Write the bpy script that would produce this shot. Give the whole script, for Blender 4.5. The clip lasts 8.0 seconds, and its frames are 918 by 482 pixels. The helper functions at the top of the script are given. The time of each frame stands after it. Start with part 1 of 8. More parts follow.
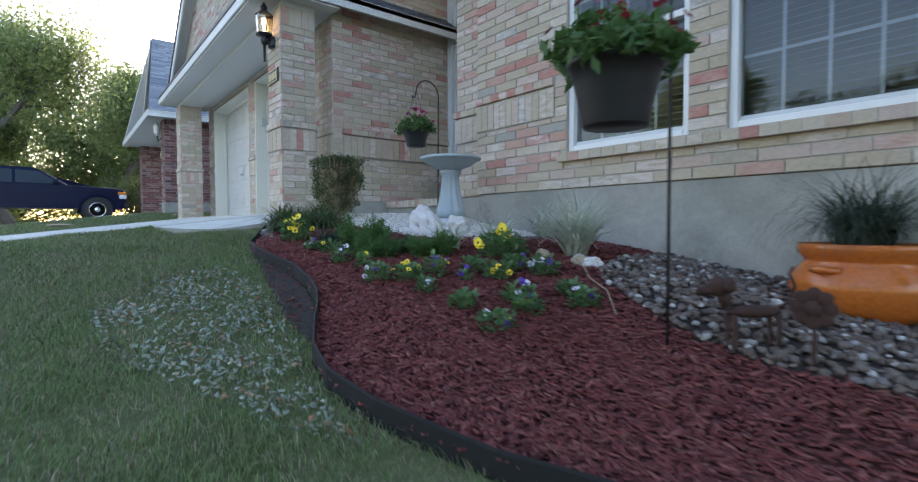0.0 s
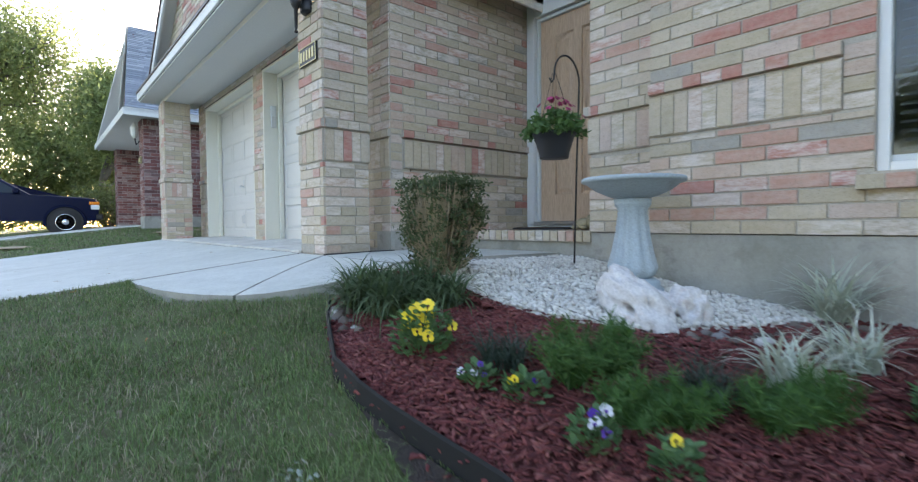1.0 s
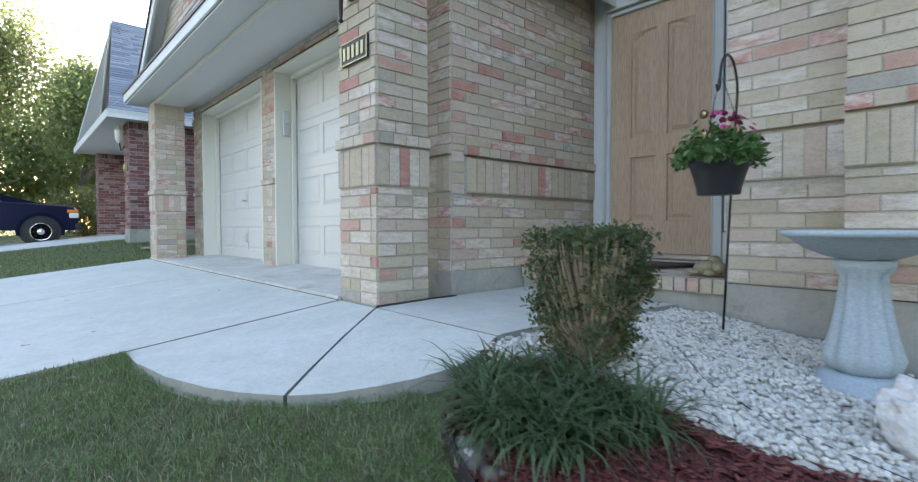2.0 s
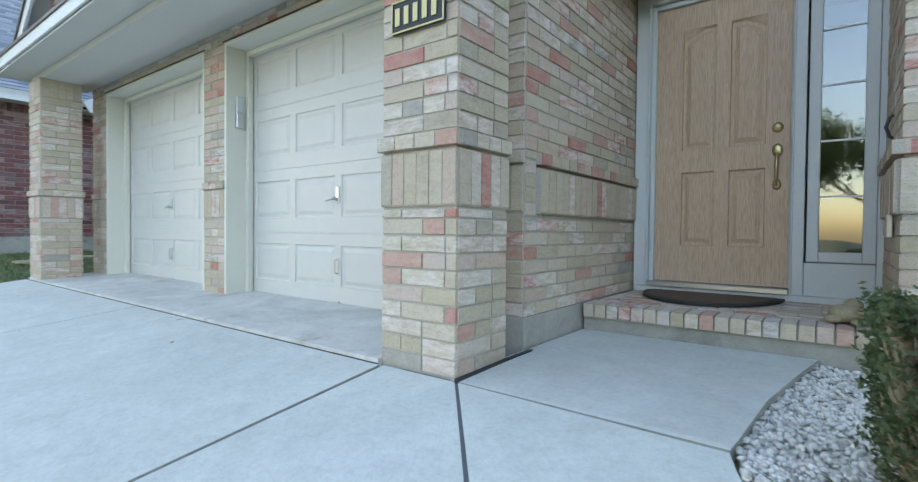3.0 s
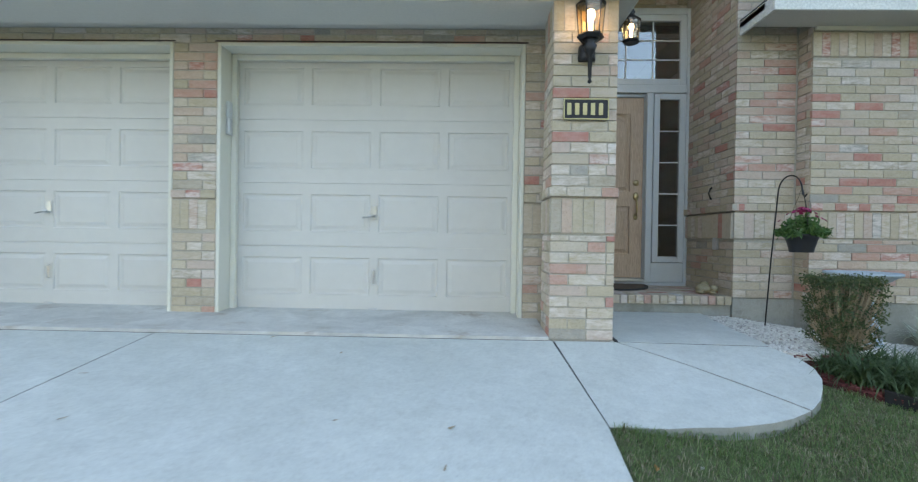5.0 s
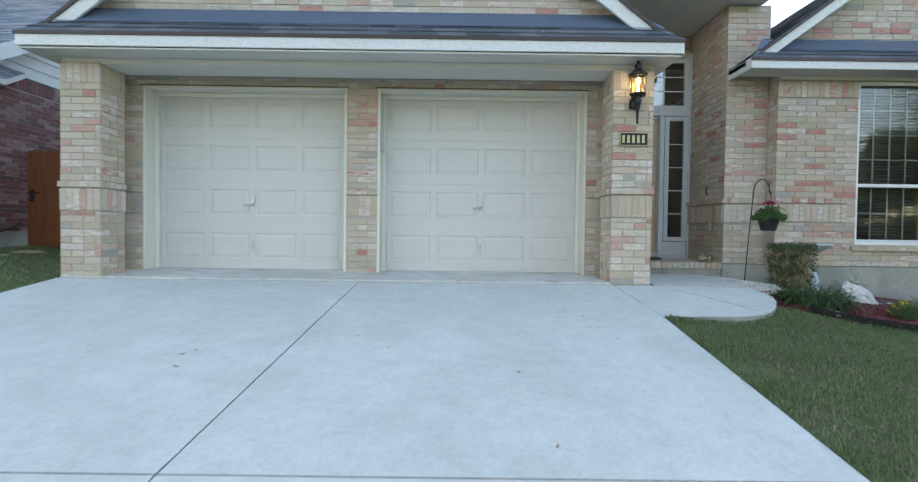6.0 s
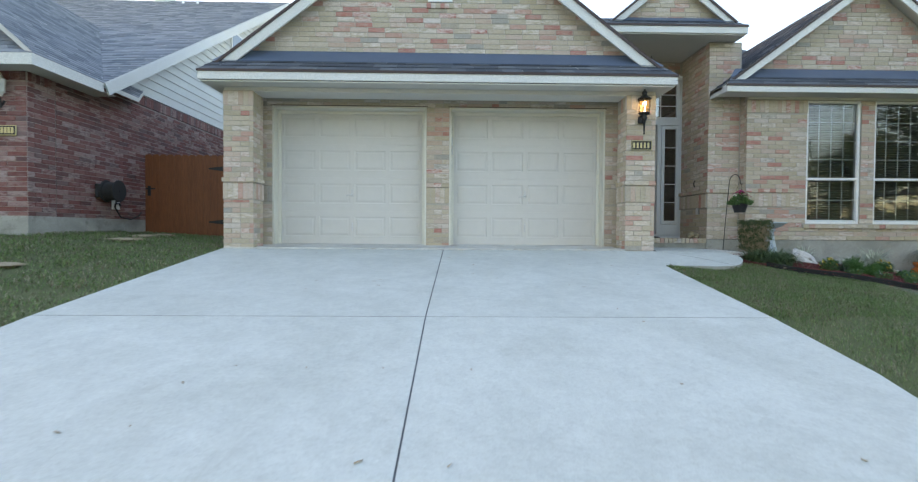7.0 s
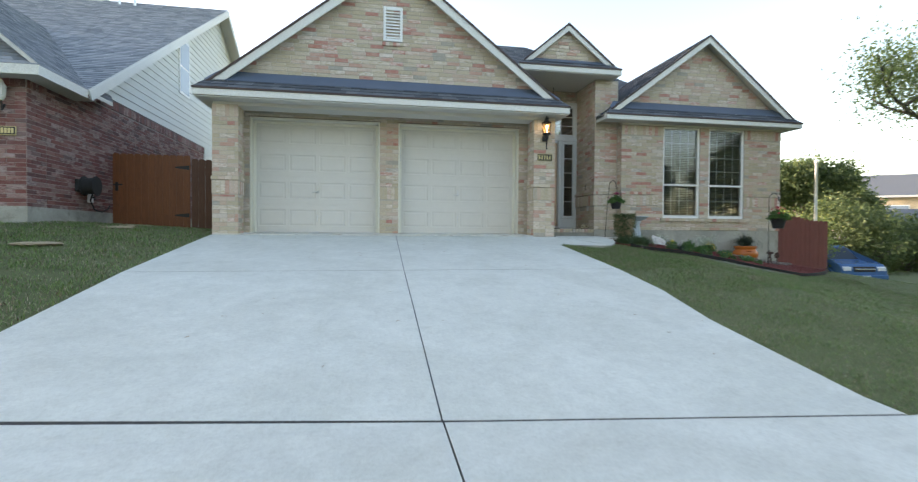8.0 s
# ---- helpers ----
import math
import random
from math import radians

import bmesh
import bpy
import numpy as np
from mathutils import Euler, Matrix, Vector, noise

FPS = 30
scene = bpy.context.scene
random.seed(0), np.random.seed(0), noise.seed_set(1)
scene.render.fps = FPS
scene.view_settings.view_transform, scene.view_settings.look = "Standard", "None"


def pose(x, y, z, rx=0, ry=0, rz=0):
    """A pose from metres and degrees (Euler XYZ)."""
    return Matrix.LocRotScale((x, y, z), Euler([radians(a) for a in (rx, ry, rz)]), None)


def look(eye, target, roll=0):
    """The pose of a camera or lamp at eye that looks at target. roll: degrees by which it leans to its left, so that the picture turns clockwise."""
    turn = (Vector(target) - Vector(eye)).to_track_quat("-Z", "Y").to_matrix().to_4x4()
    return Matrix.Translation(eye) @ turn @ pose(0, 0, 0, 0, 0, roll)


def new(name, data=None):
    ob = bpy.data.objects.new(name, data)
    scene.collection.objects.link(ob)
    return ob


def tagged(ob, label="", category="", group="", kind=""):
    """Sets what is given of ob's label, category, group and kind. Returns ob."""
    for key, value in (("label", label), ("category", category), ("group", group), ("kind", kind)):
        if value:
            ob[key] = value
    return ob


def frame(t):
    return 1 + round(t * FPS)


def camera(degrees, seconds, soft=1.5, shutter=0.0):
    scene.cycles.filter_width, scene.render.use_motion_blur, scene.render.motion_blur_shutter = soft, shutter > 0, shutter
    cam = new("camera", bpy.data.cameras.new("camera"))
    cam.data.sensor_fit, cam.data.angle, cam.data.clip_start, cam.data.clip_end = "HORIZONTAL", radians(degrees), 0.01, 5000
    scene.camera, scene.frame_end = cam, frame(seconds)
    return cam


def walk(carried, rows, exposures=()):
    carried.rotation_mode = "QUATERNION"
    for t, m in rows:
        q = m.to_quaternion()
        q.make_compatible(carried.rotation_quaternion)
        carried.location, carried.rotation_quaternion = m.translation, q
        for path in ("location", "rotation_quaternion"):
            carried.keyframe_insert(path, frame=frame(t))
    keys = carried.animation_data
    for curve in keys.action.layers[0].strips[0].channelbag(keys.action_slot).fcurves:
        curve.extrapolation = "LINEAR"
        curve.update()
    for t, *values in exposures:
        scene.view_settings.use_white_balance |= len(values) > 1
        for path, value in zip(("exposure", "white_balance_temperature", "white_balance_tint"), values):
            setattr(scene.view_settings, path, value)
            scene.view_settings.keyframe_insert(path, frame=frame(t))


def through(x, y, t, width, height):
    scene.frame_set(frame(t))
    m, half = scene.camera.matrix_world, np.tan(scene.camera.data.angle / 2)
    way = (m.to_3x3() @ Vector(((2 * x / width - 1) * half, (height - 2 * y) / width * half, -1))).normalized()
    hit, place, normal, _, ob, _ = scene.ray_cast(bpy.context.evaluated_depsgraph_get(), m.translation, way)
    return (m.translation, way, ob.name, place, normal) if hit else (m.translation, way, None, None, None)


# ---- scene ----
cam = camera(85.1, 8.0, soft=1.2, shutter=0.2)
PATH = [
    (0, (5.59, -1.935, -0.112), (4.025, -0.691, -0.181), -0.1),
    (0.5, (4.492, -1.771, 0.025), (2.954, -0.495, -0.05), -0.4),
    (1, (3.573, -1.69, 0.218), (2.05, -0.395, 0.154), -0.4),
    (1.5, (3.097, -1.636, 0.385), (1.585, -0.327, 0.323), -0.2),
    (2, (2.535, -1.624, 0.465), (1.05, -0.286, 0.413), -0.1),
    (3.5, (0.654, -1.666, 0.69), (-0.181, 0.151, 0.649), 0.9),
    (4, (0.112, -1.978, 0.738), (-0.203, -0.004, 0.7), 1.1),
    (4.5, (-0.408, -2.562, 0.722), (-0.503, -0.565, 0.695), 1.0),
    (5, (-0.972, -3.411, 0.685), (-1.022, -1.411, 0.67), 0.9),
    (6.5, (-2.588, -6.401, 0.446), (-2.567, -4.402, 0.393), 0.6),
    (7, (-3.051, -7.4, 0.286), (-3.013, -5.401, 0.243), 0.4),
    (7.5, (-3.439, -8.438, 0.144), (-3.311, -6.442, 0.104), 0.4),
    (8, (-3.669, -9.472, 0.051), (-3.308, -7.505, 0.02), 0.4),
]
walk(cam, [(t, look(eye, target, roll)) for t, eye, target, roll in PATH], exposures=[(0.0, 2.62, 6250, 25), (0.5, 2.77, 6520, 24), (1.5, 2.89, 6620, 24), (3.5, 2.96, 6620, 19), (5.0, 2.71, 6720, 19), (6.5, 2.64, 6900, 21), (8.0, 2.45, 7230, 19)])

# ---- world, sun, exposure ----
world = bpy.data.worlds.new("sky_world")
scene.world = world
world.use_nodes = True
_nt = world.node_tree
_nt.nodes.clear()
_sky = _nt.nodes.new("ShaderNodeTexSky")
_sky.sky_type = "NISHITA"
_sky.sun_disc = False
_sky.sun_elevation = radians(9)
_sky.sun_rotation = radians(-62)
_sky.air_density = 1.0
_sky.dust_density = 1.2
_sky.ozone_density = 1.0
_bg = _nt.nodes.new("ShaderNodeBackground")
_bg.inputs["Strength"].default_value = 0.15
_wo = _nt.nodes.new("ShaderNodeOutputWorld")
_nt.links.new(_sky.outputs[0], _bg.inputs[0])
_nt.links.new(_bg.outputs[0], _wo.inputs[0])

sun = new("sun", bpy.data.lights.new("sun", "SUN"))
sun.data.energy = 2.5
sun.data.angle = radians(0.6)
sun.data.color = (1.0, 0.92, 0.80)
sun.matrix_world = look((-26.5, 14.1, 4.75), (0, 0, 0))

# ---- materials ----
def mat_new(name):
    m = bpy.data.materials.new(name)
    m.use_nodes = True
    nt = m.node_tree
    return m, nt, nt.nodes["Principled BSDF"]


def nd(nt, kind, **inputs):
    n = nt.nodes.new(kind)
    for k, v in inputs.items():
        n.inputs[k].default_value = v
    return n


def ramp(nt, stops, constant=False):
    r = nt.nodes.new("ShaderNodeValToRGB")
    r.color_ramp.interpolation = "CONSTANT" if constant else "LINEAR"
    while len(r.color_ramp.elements) < len(stops):
        r.color_ramp.elements.new(0.5)
    for e, (p, c) in zip(r.color_ramp.elements, stops):
        e.position = p
        e.color = (c[0], c[1], c[2], 1)
    return r


def mix(nt, fac, a, b, how="MIX"):
    m = nt.nodes.new("ShaderNodeMix")
    m.data_type = "RGBA"
    m.blend_type = how
    for sock, v in ((m.inputs[0], fac), (m.inputs[6], a), (m.inputs[7], b)):
        if isinstance(v, (int, float)):
            sock.default_value = v
        elif isinstance(v, tuple):
            sock.default_value = (*v, 1)
        else:
            nt.links.new(v, sock)
    return m.outputs[2]


def position(nt):
    return nt.nodes.new("ShaderNodeNewGeometry").outputs["Position"]


def noise_at(nt, scale, detail=4.0, rough=0.6, vec=None):
    n = nd(nt, "ShaderNodeTexNoise", Scale=scale, Detail=detail, Roughness=rough)
    nt.links.new(vec if vec else position(nt), n.inputs["Vector"])
    return n.outputs["Fac"]


def bump(nt, bsdf, height, strength=0.3, distance=0.01):
    b = nd(nt, "ShaderNodeBump", Strength=strength, Distance=distance)
    nt.links.new(height, b.inputs["Height"])
    nt.links.new(b.outputs[0], bsdf.inputs["Normal"])


def surface(name, c1, c2, scale=8.0, fine=80.0, rough=0.7, metal=0.0, relief=0.25, depth=0.004, dirt=None, dirt_scale=2.0, dirt_at=0.55, contrast=0.2):
    """Two tones blotched at one scale, grain at a finer one, optional stains."""
    m, nt, b = mat_new(name)
    col = mix(nt, noise_at(nt, scale), c1, c2)
    grain = noise_at(nt, fine, 3.0)
    g = ramp(nt, [(0.3, (1 - contrast,) * 3), (0.7, (1 + contrast * 0.6,) * 3)])
    nt.links.new(grain, g.inputs[0])
    col = mix(nt, 1.0, col, g.outputs[0], "MULTIPLY")
    if dirt:
        d = ramp(nt, [(dirt_at, (0, 0, 0)), (min(dirt_at + 0.2, 1), (0.75, 0.75, 0.75))])
        nt.links.new(noise_at(nt, dirt_scale, 6.0, 0.7), d.inputs[0])
        col = mix(nt, d.outputs[0], col, dirt)
    nt.links.new(col, b.inputs["Base Color"])
    b.inputs["Roughness"].default_value = rough
    b.inputs["Metallic"].default_value = metal
    bump(nt, b, grain, relief, depth)
    return m


def varied(name, stops, island, rough=0.85, wash=None, wash_amount=0.5, fine=42.0, relief=0.3, depth=0.004, big=None, smear=None, stepped=False):
    """Pieces that differ: a colour each, by island of a joined mesh or by object; an uneven wash over them."""
    m, nt, b = mat_new(name)
    if island:
        r = nt.nodes.new("ShaderNodeNewGeometry").outputs["Random Per Island"]
    else:
        r = nt.nodes.new("ShaderNodeObjectInfo").outputs["Random"]
    rp = ramp(nt, stops, constant=stepped)
    nt.links.new(r, rp.inputs[0])
    col = rp.outputs[0]
    grain = noise_at(nt, fine, 5.0, 0.7)
    g = ramp(nt, [(0.3, (0.86, 0.86, 0.86)), (0.72, (1.1, 1.1, 1.1))])
    nt.links.new(grain, g.inputs[0])
    col = mix(nt, 1.0, col, g.outputs[0], "MULTIPLY")
    if wash:
        w = ramp(nt, [(0.47, (0, 0, 0)), (0.66, (wash_amount,) * 3)])
        nt.links.new(noise_at(nt, 9.0, 7.0, 0.8), w.inputs[0])
        col = mix(nt, w.outputs[0], col, wash)
    if big:
        s = ramp(nt, [(0.45, (1, 1, 1)), (0.75, big)])
        nt.links.new(noise_at(nt, 0.8, 5.0, 0.65), s.inputs[0])
        col = mix(nt, 1.0, col, s.outputs[0], "MULTIPLY")
    if smear:
        # limewash left on some of the pieces only, streaked along them
        pick = nt.nodes.new("ShaderNodeMath")
        pick.operation = "MULTIPLY"
        pick.inputs[1].default_value = 17.3
        nt.links.new(r, pick.inputs[0])
        part_of = nt.nodes.new("ShaderNodeMath")
        part_of.operation = "FRACT"
        nt.links.new(pick.outputs[0], part_of.inputs[0])
        amount = ramp(nt, [(0.0, (0.12, 0.12, 0.12)), (0.66, (0.25, 0.25, 0.25)), (0.78, (0.9, 0.9, 0.9)), (1.0, (0.9, 0.9, 0.9))])
        nt.links.new(part_of.outputs[0], amount.inputs[0])
        k = ramp(nt, [(0.40, (0, 0, 0)), (0.60, (0.9, 0.9, 0.9))])
        st = nd(nt, "ShaderNodeMapping", Scale=(9.0, 9.0, 30.0))
        nt.links.new(position(nt), st.inputs["Vector"])
        nt.links.new(noise_at(nt, 1.0, 7.0, 0.75, st.outputs[0]), k.inputs[0])
        mask = mix(nt, 1.0, k.outputs[0], amount.outputs[0], "MULTIPLY")
        col = mix(nt, mask, col, smear)
        pits = ramp(nt, [(0.30, (0.72, 0.70, 0.66)), (0.42, (1, 1, 1))])
        nt.links.new(noise_at(nt, 170.0, 2.0, 0.6), pits.inputs[0])
        col = mix(nt, 1.0, col, pits.outputs[0], "MULTIPLY")
    nt.links.new(col, b.inputs["Base Color"])
    b.inputs["Roughness"].default_value = rough
    bump(nt, b, grain, relief, depth)
    return m


def plain(name, c, rough=0.5, metal=0.0, grain=0.08, scale=40.0):
    lo = tuple(max(0, v * (1 - grain)) for v in c)
    hi = tuple(v * (1 + grain) for v in c)
    return surface(name, lo, hi, scale=3.0, fine=scale, rough=rough, metal=metal, relief=0.1, depth=0.002, contrast=grain * 0.5)


def glass_mat(name, tint=(0.55, 0.60, 0.60), ior=1.5):
    m, nt, b = mat_new(name)
    b.inputs["Base Color"].default_value = (*tint, 1)
    b.inputs["Roughness"].default_value = 0.02
    b.inputs["Transmission Weight"].default_value = 1.0
    b.inputs["IOR"].default_value = ior
    return m


def glow_mat(name, c, strength):
    m, nt, b = mat_new(name)
    b.inputs["Base Color"].default_value = (*c, 1)
    b.inputs["Emission Color"].default_value = (*c, 1)
    b.inputs["Emission Strength"].default_value = strength
    return m


TAN_BRICK = [(0.0, (0.45, 0.38, 0.265)), (0.13, (0.49, 0.42, 0.305)), (0.25, (0.42, 0.36, 0.25)), (0.36, (0.47, 0.395, 0.295)), (0.47, (0.50, 0.43, 0.33)), (0.56, (0.48, 0.36, 0.28)),
             (0.65, (0.47, 0.275, 0.21)), (0.74, (0.43, 0.18, 0.14)), (0.82, (0.50, 0.395, 0.325)), (0.91, (0.33, 0.315, 0.275)), (0.945, (0.38, 0.33, 0.25)), (0.98, (0.56, 0.50, 0.445))]
RED_BRICK = [(0.0, (0.15, 0.045, 0.040)), (0.3, (0.19, 0.055, 0.046)), (0.5, (0.085, 0.036, 0.037)), (0.7, (0.21, 0.072, 0.058)), (0.85, (0.28, 0.18, 0.165)), (1.0, (0.072, 0.036, 0.038))]
M_BRICK = varied("tan_brick", TAN_BRICK, False, wash=(0.47, 0.385, 0.29), wash_amount=0.40, smear=(0.69, 0.625, 0.575), stepped=True)
M_BRICK_ALL = varied("tan_brick_joined", TAN_BRICK, True, wash=(0.47, 0.385, 0.29), wash_amount=0.40, smear=(0.69, 0.625, 0.575), stepped=True)
M_RED = varied("red_brick", RED_BRICK, True, wash=(0.17, 0.06, 0.045), wash_amount=0.4, smear=(0.40, 0.31, 0.29))
M_MORTAR = surface("mortar", (0.38, 0.35, 0.29), (0.47, 0.43, 0.37), 5, 120, 0.95)
M_RED_MORTAR = surface("red_wall_mortar", (0.30, 0.25, 0.225), (0.40, 0.34, 0.31), 5, 120, 0.95)


def concrete(name, low, high, stain, stain_from, blotch=1.4, grey=(0.80, 0.82, 0.84)):
    """Broom-finished concrete: large clouds, smaller mottling, dark flecks and stains with edges of their own."""
    m, nt, b = mat_new(name)
    bent = nd(nt, "ShaderNodeTexNoise", Scale=blotch, Detail=6.0, Roughness=0.62, Distortion=0.8)
    nt.links.new(position(nt), bent.inputs["Vector"])
    cl = ramp(nt, [(0.36, low), (0.64, high)])
    nt.links.new(bent.outputs["Fac"], cl.inputs[0])
    mott = ramp(nt, [(0.34, (0.92, 0.925, 0.93)), (0.62, (1.03, 1.03, 1.03))])
    nt.links.new(noise_at(nt, 8.0, 8.0, 0.7), mott.inputs[0])
    col = mix(nt, 1.0, cl.outputs[0], mott.outputs[0], "MULTIPLY")
    st = ramp(nt, [(stain_from, (0, 0, 0)), (stain_from + 0.10, (0.7, 0.7, 0.7))])
    nt.links.new(noise_at(nt, 2.3, 9.0, 0.72), st.inputs[0])
    col = mix(nt, st.outputs[0], col, stain)
    fl = ramp(nt, [(0.24, grey), (0.33, (1, 1, 1))])
    nt.links.new(noise_at(nt, 26.0, 4.0, 0.7), fl.inputs[0])
    col = mix(nt, 1.0, col, fl.outputs[0], "MULTIPLY")
    grain = noise_at(nt, 130.0, 3.0)
    g = ramp(nt, [(0.3, (0.93, 0.93, 0.93)), (0.7, (1.05, 1.05, 1.05))])
    nt.links.new(grain, g.inputs[0])
    col = mix(nt, 1.0, col, g.outputs[0], "MULTIPLY")
    worn = ramp(nt, [(0.33, (0.91, 0.90, 0.885)), (0.5, (1.0, 1.0, 1.0)), (0.68, (1.06, 1.06, 1.06))])
    nt.links.new(noise_at(nt, 38.0, 6.0, 0.75), worn.inputs[0])
    col = mix(nt, 1.0, col, worn.outputs[0], "MULTIPLY")
    nt.links.new(col, b.inputs["Base Color"])
    b.inputs["Roughness"].default_value = 0.86
    bump(nt, b, grain, 0.22, 0.003)
    return m


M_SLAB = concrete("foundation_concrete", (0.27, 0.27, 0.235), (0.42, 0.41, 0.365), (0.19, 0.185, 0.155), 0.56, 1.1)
M_CONC = concrete("driveway_concrete", (0.515, 0.53, 0.478), (0.585, 0.60, 0.548), (0.45, 0.46, 0.41), 0.61, 1.1)
M_APRON = concrete("apron_concrete", (0.49, 0.48, 0.435), (0.64, 0.63, 0.58), (0.37, 0.31, 0.24), 0.56, 1.8)
M_TOOLED = plain("grey_joint", (0.15, 0.155, 0.16), 0.95)
M_JOINT = plain("joint_filler", (0.035, 0.035, 0.033), 0.95)
M_TRIM = plain("cream_trim_paint", (0.66, 0.65, 0.57), 0.5, grain=0.04)
M_FASCIA = surface("white_fascia_paint", (0.72, 0.72, 0.68), (0.62, 0.62, 0.58), 2, 60, 0.5)
M_SOFFIT = surface("soffit_paint", (0.60, 0.59, 0.55), (0.55, 0.54, 0.50), 1.2, 50, 0.6, relief=0.08, contrast=0.05)
M_GDOOR = plain("garage_door_paint", (0.57, 0.56, 0.53), 0.4, grain=0.03, scale=12)
M_CASING = plain("grey_casing_paint", (0.57, 0.60, 0.60), 0.5, grain=0.05)
M_SHINGLE = varied("grey_shingle", [(0, (0.055, 0.064, 0.078)), (0.5, (0.09, 0.102, 0.12)), (1, (0.135, 0.148, 0.165))], True, rough=0.95, fine=150, relief=0.6)
M_NSHINGLE = varied("pale_grey_shingle", [(0, (0.16, 0.18, 0.205)), (0.5, (0.23, 0.25, 0.275)), (1, (0.31, 0.325, 0.345))], True, rough=0.95, fine=150, relief=0.6)
M_DRIP = plain("dark_drip_edge", (0.05, 0.028, 0.024), 0.5)
M_GROUND = surface("lawn_soil", (0.085, 0.114, 0.038), (0.130, 0.140, 0.058), 1.5, 90, 0.95, relief=0.8, depth=0.02, dirt=(0.08, 0.06, 0.04), dirt_scale=3, dirt_at=0.6)
M_SIDING = surface("white_siding", (0.66, 0.68, 0.64), (0.58, 0.60, 0.57), 1.2, 60, 0.6)
M_BLACK = plain("black_iron", (0.018, 0.018, 0.02), 0.45, 0.3)
M_GLASS = glass_mat("window_glass")
M_COATED = glass_mat("coated_entrance_glass", ior=2.1)
M_ROAD = surface("asphalt", (0.05, 0.05, 0.05), (0.07, 0.07, 0.068), 2, 200, 0.95)

# ---- building tools ----
def mesh_of(name, verts, faces, material=None, smooth=False):
    me = bpy.data.meshes.new(name)
    me.from_pydata([tuple(v) for v in verts], [], faces)
    me.update()
    if material:
        me.materials.append(material)
    if smooth:
        me.polygons.foreach_set("use_smooth", [True] * len(me.polygons))
    return me


def part(name, bm, material=None, parent=None, label="", smooth=False):
    """A bmesh (or a mesh) as one mesh object, under a thing or a part."""
    if isinstance(bm, bmesh.types.BMesh):
        me = bpy.data.meshes.new(name)
        bmesh.ops.recalc_face_normals(bm, faces=bm.faces)
        bm.to_mesh(me)
        bm.free()
        me.materials.append(material)
        if smooth:
            me.polygons.foreach_set("use_smooth", [True] * len(me.polygons))
    else:
        me = bm
    ob = new(name, me)
    if parent is not None:
        ob.parent = parent
    if label:
        ob["label"] = label
    return ob


def thing(name, label, category, group="", at=(0, 0, 0), turn=0.0):
    ob = new(name)
    ob.empty_display_size = 0.1
    ob.matrix_basis = pose(*at, 0, 0, turn)
    return tagged(ob, label, category, group)


def structure(name, bm, material, label, category, smooth=False):
    return tagged(part(name, bm, material, None, smooth=smooth), label, category, kind="structure")


def B():
    return bmesh.new()


def box(bm, x0, x1, y0, y1, z0, z1, bevel=0.0):
    """An axis-aligned block."""
    got = bmesh.ops.create_cube(bm, size=1.0, matrix=Matrix.Translation(((x0 + x1) / 2, (y0 + y1) / 2, (z0 + z1) / 2)) @ Matrix.Diagonal((abs(x1 - x0), abs(y1 - y0), abs(z1 - z0), 1)))
    if bevel > 0:
        edges = {e for v in got["verts"] for e in v.link_edges}
        bmesh.ops.bevel(bm, geom=list(edges), offset=bevel, segments=1, affect="EDGES")
    return bm


def prism(bm, ring, lift):
    """A flat ring of points pushed along the vector lift into a solid."""
    a = [bm.verts.new(p) for p in ring]
    b = [bm.verts.new(Vector(p) + Vector(lift)) for p in ring]
    n = len(ring)
    bm.faces.new(a)
    bm.faces.new(b[::-1])
    for i in range(n):
        bm.faces.new((a[i], b[i], b[(i + 1) % n], a[(i + 1) % n]))
    return bm


def lathe(bm, profile, at=(0, 0, 0), steps=24, flute=None):
    """A profile of (radius, height) turned round the upright axis."""
    rings = []
    for r, z in profile:
        ring = []
        for i in range(steps):
            a = 2 * math.pi * i / steps
            rr = r * (flute(a, z) if flute else 1.0)
            ring.append(bm.verts.new((at[0] + rr * math.cos(a), at[1] + rr * math.sin(a), at[2] + z)))
        rings.append(ring)
    for p, q in zip(rings, rings[1:]):
        for i in range(steps):
            bm.faces.new((p[i], p[(i + 1) % steps], q[(i + 1) % steps], q[i]))
    if profile[0][0] > 1e-4:
        bm.faces.new(rings[0][::-1])
    if profile[-1][0] > 1e-4:
        bm.faces.new(rings[-1])
    return bm


def tube(bm, points, radius, sides=8):
    """A round bar along points; radius a number or one for each point."""
    pts = [Vector(p) for p in points]
    radii = radius if isinstance(radius, (list, tuple)) else [radius] * len(pts)
    rings = []
    up = Vector((0.13, 0.21, 0.97))
    for i, p in enumerate(pts):
        d = (pts[min(i + 1, len(pts) - 1)] - pts[max(i - 1, 0)]).normalized()
        s = d.cross(up)
        s = s.normalized() if s.length > 0.05 else d.cross(Vector((1, 0, 0))).normalized()
        up = s.cross(d).normalized()
        rings.append([bm.verts.new(p + radii[i] * (math.cos(a) * s + math.sin(a) * up)) for a in (2 * math.pi * k / sides for k in range(sides))])
    for p, q in zip(rings, rings[1:]):
        for k in range(sides):
            bm.faces.new((p[k], p[(k + 1) % sides], q[(k + 1) % sides], q[k]))
    bm.faces.new(rings[0][::-1])
    bm.faces.new(rings[-1])
    return bm


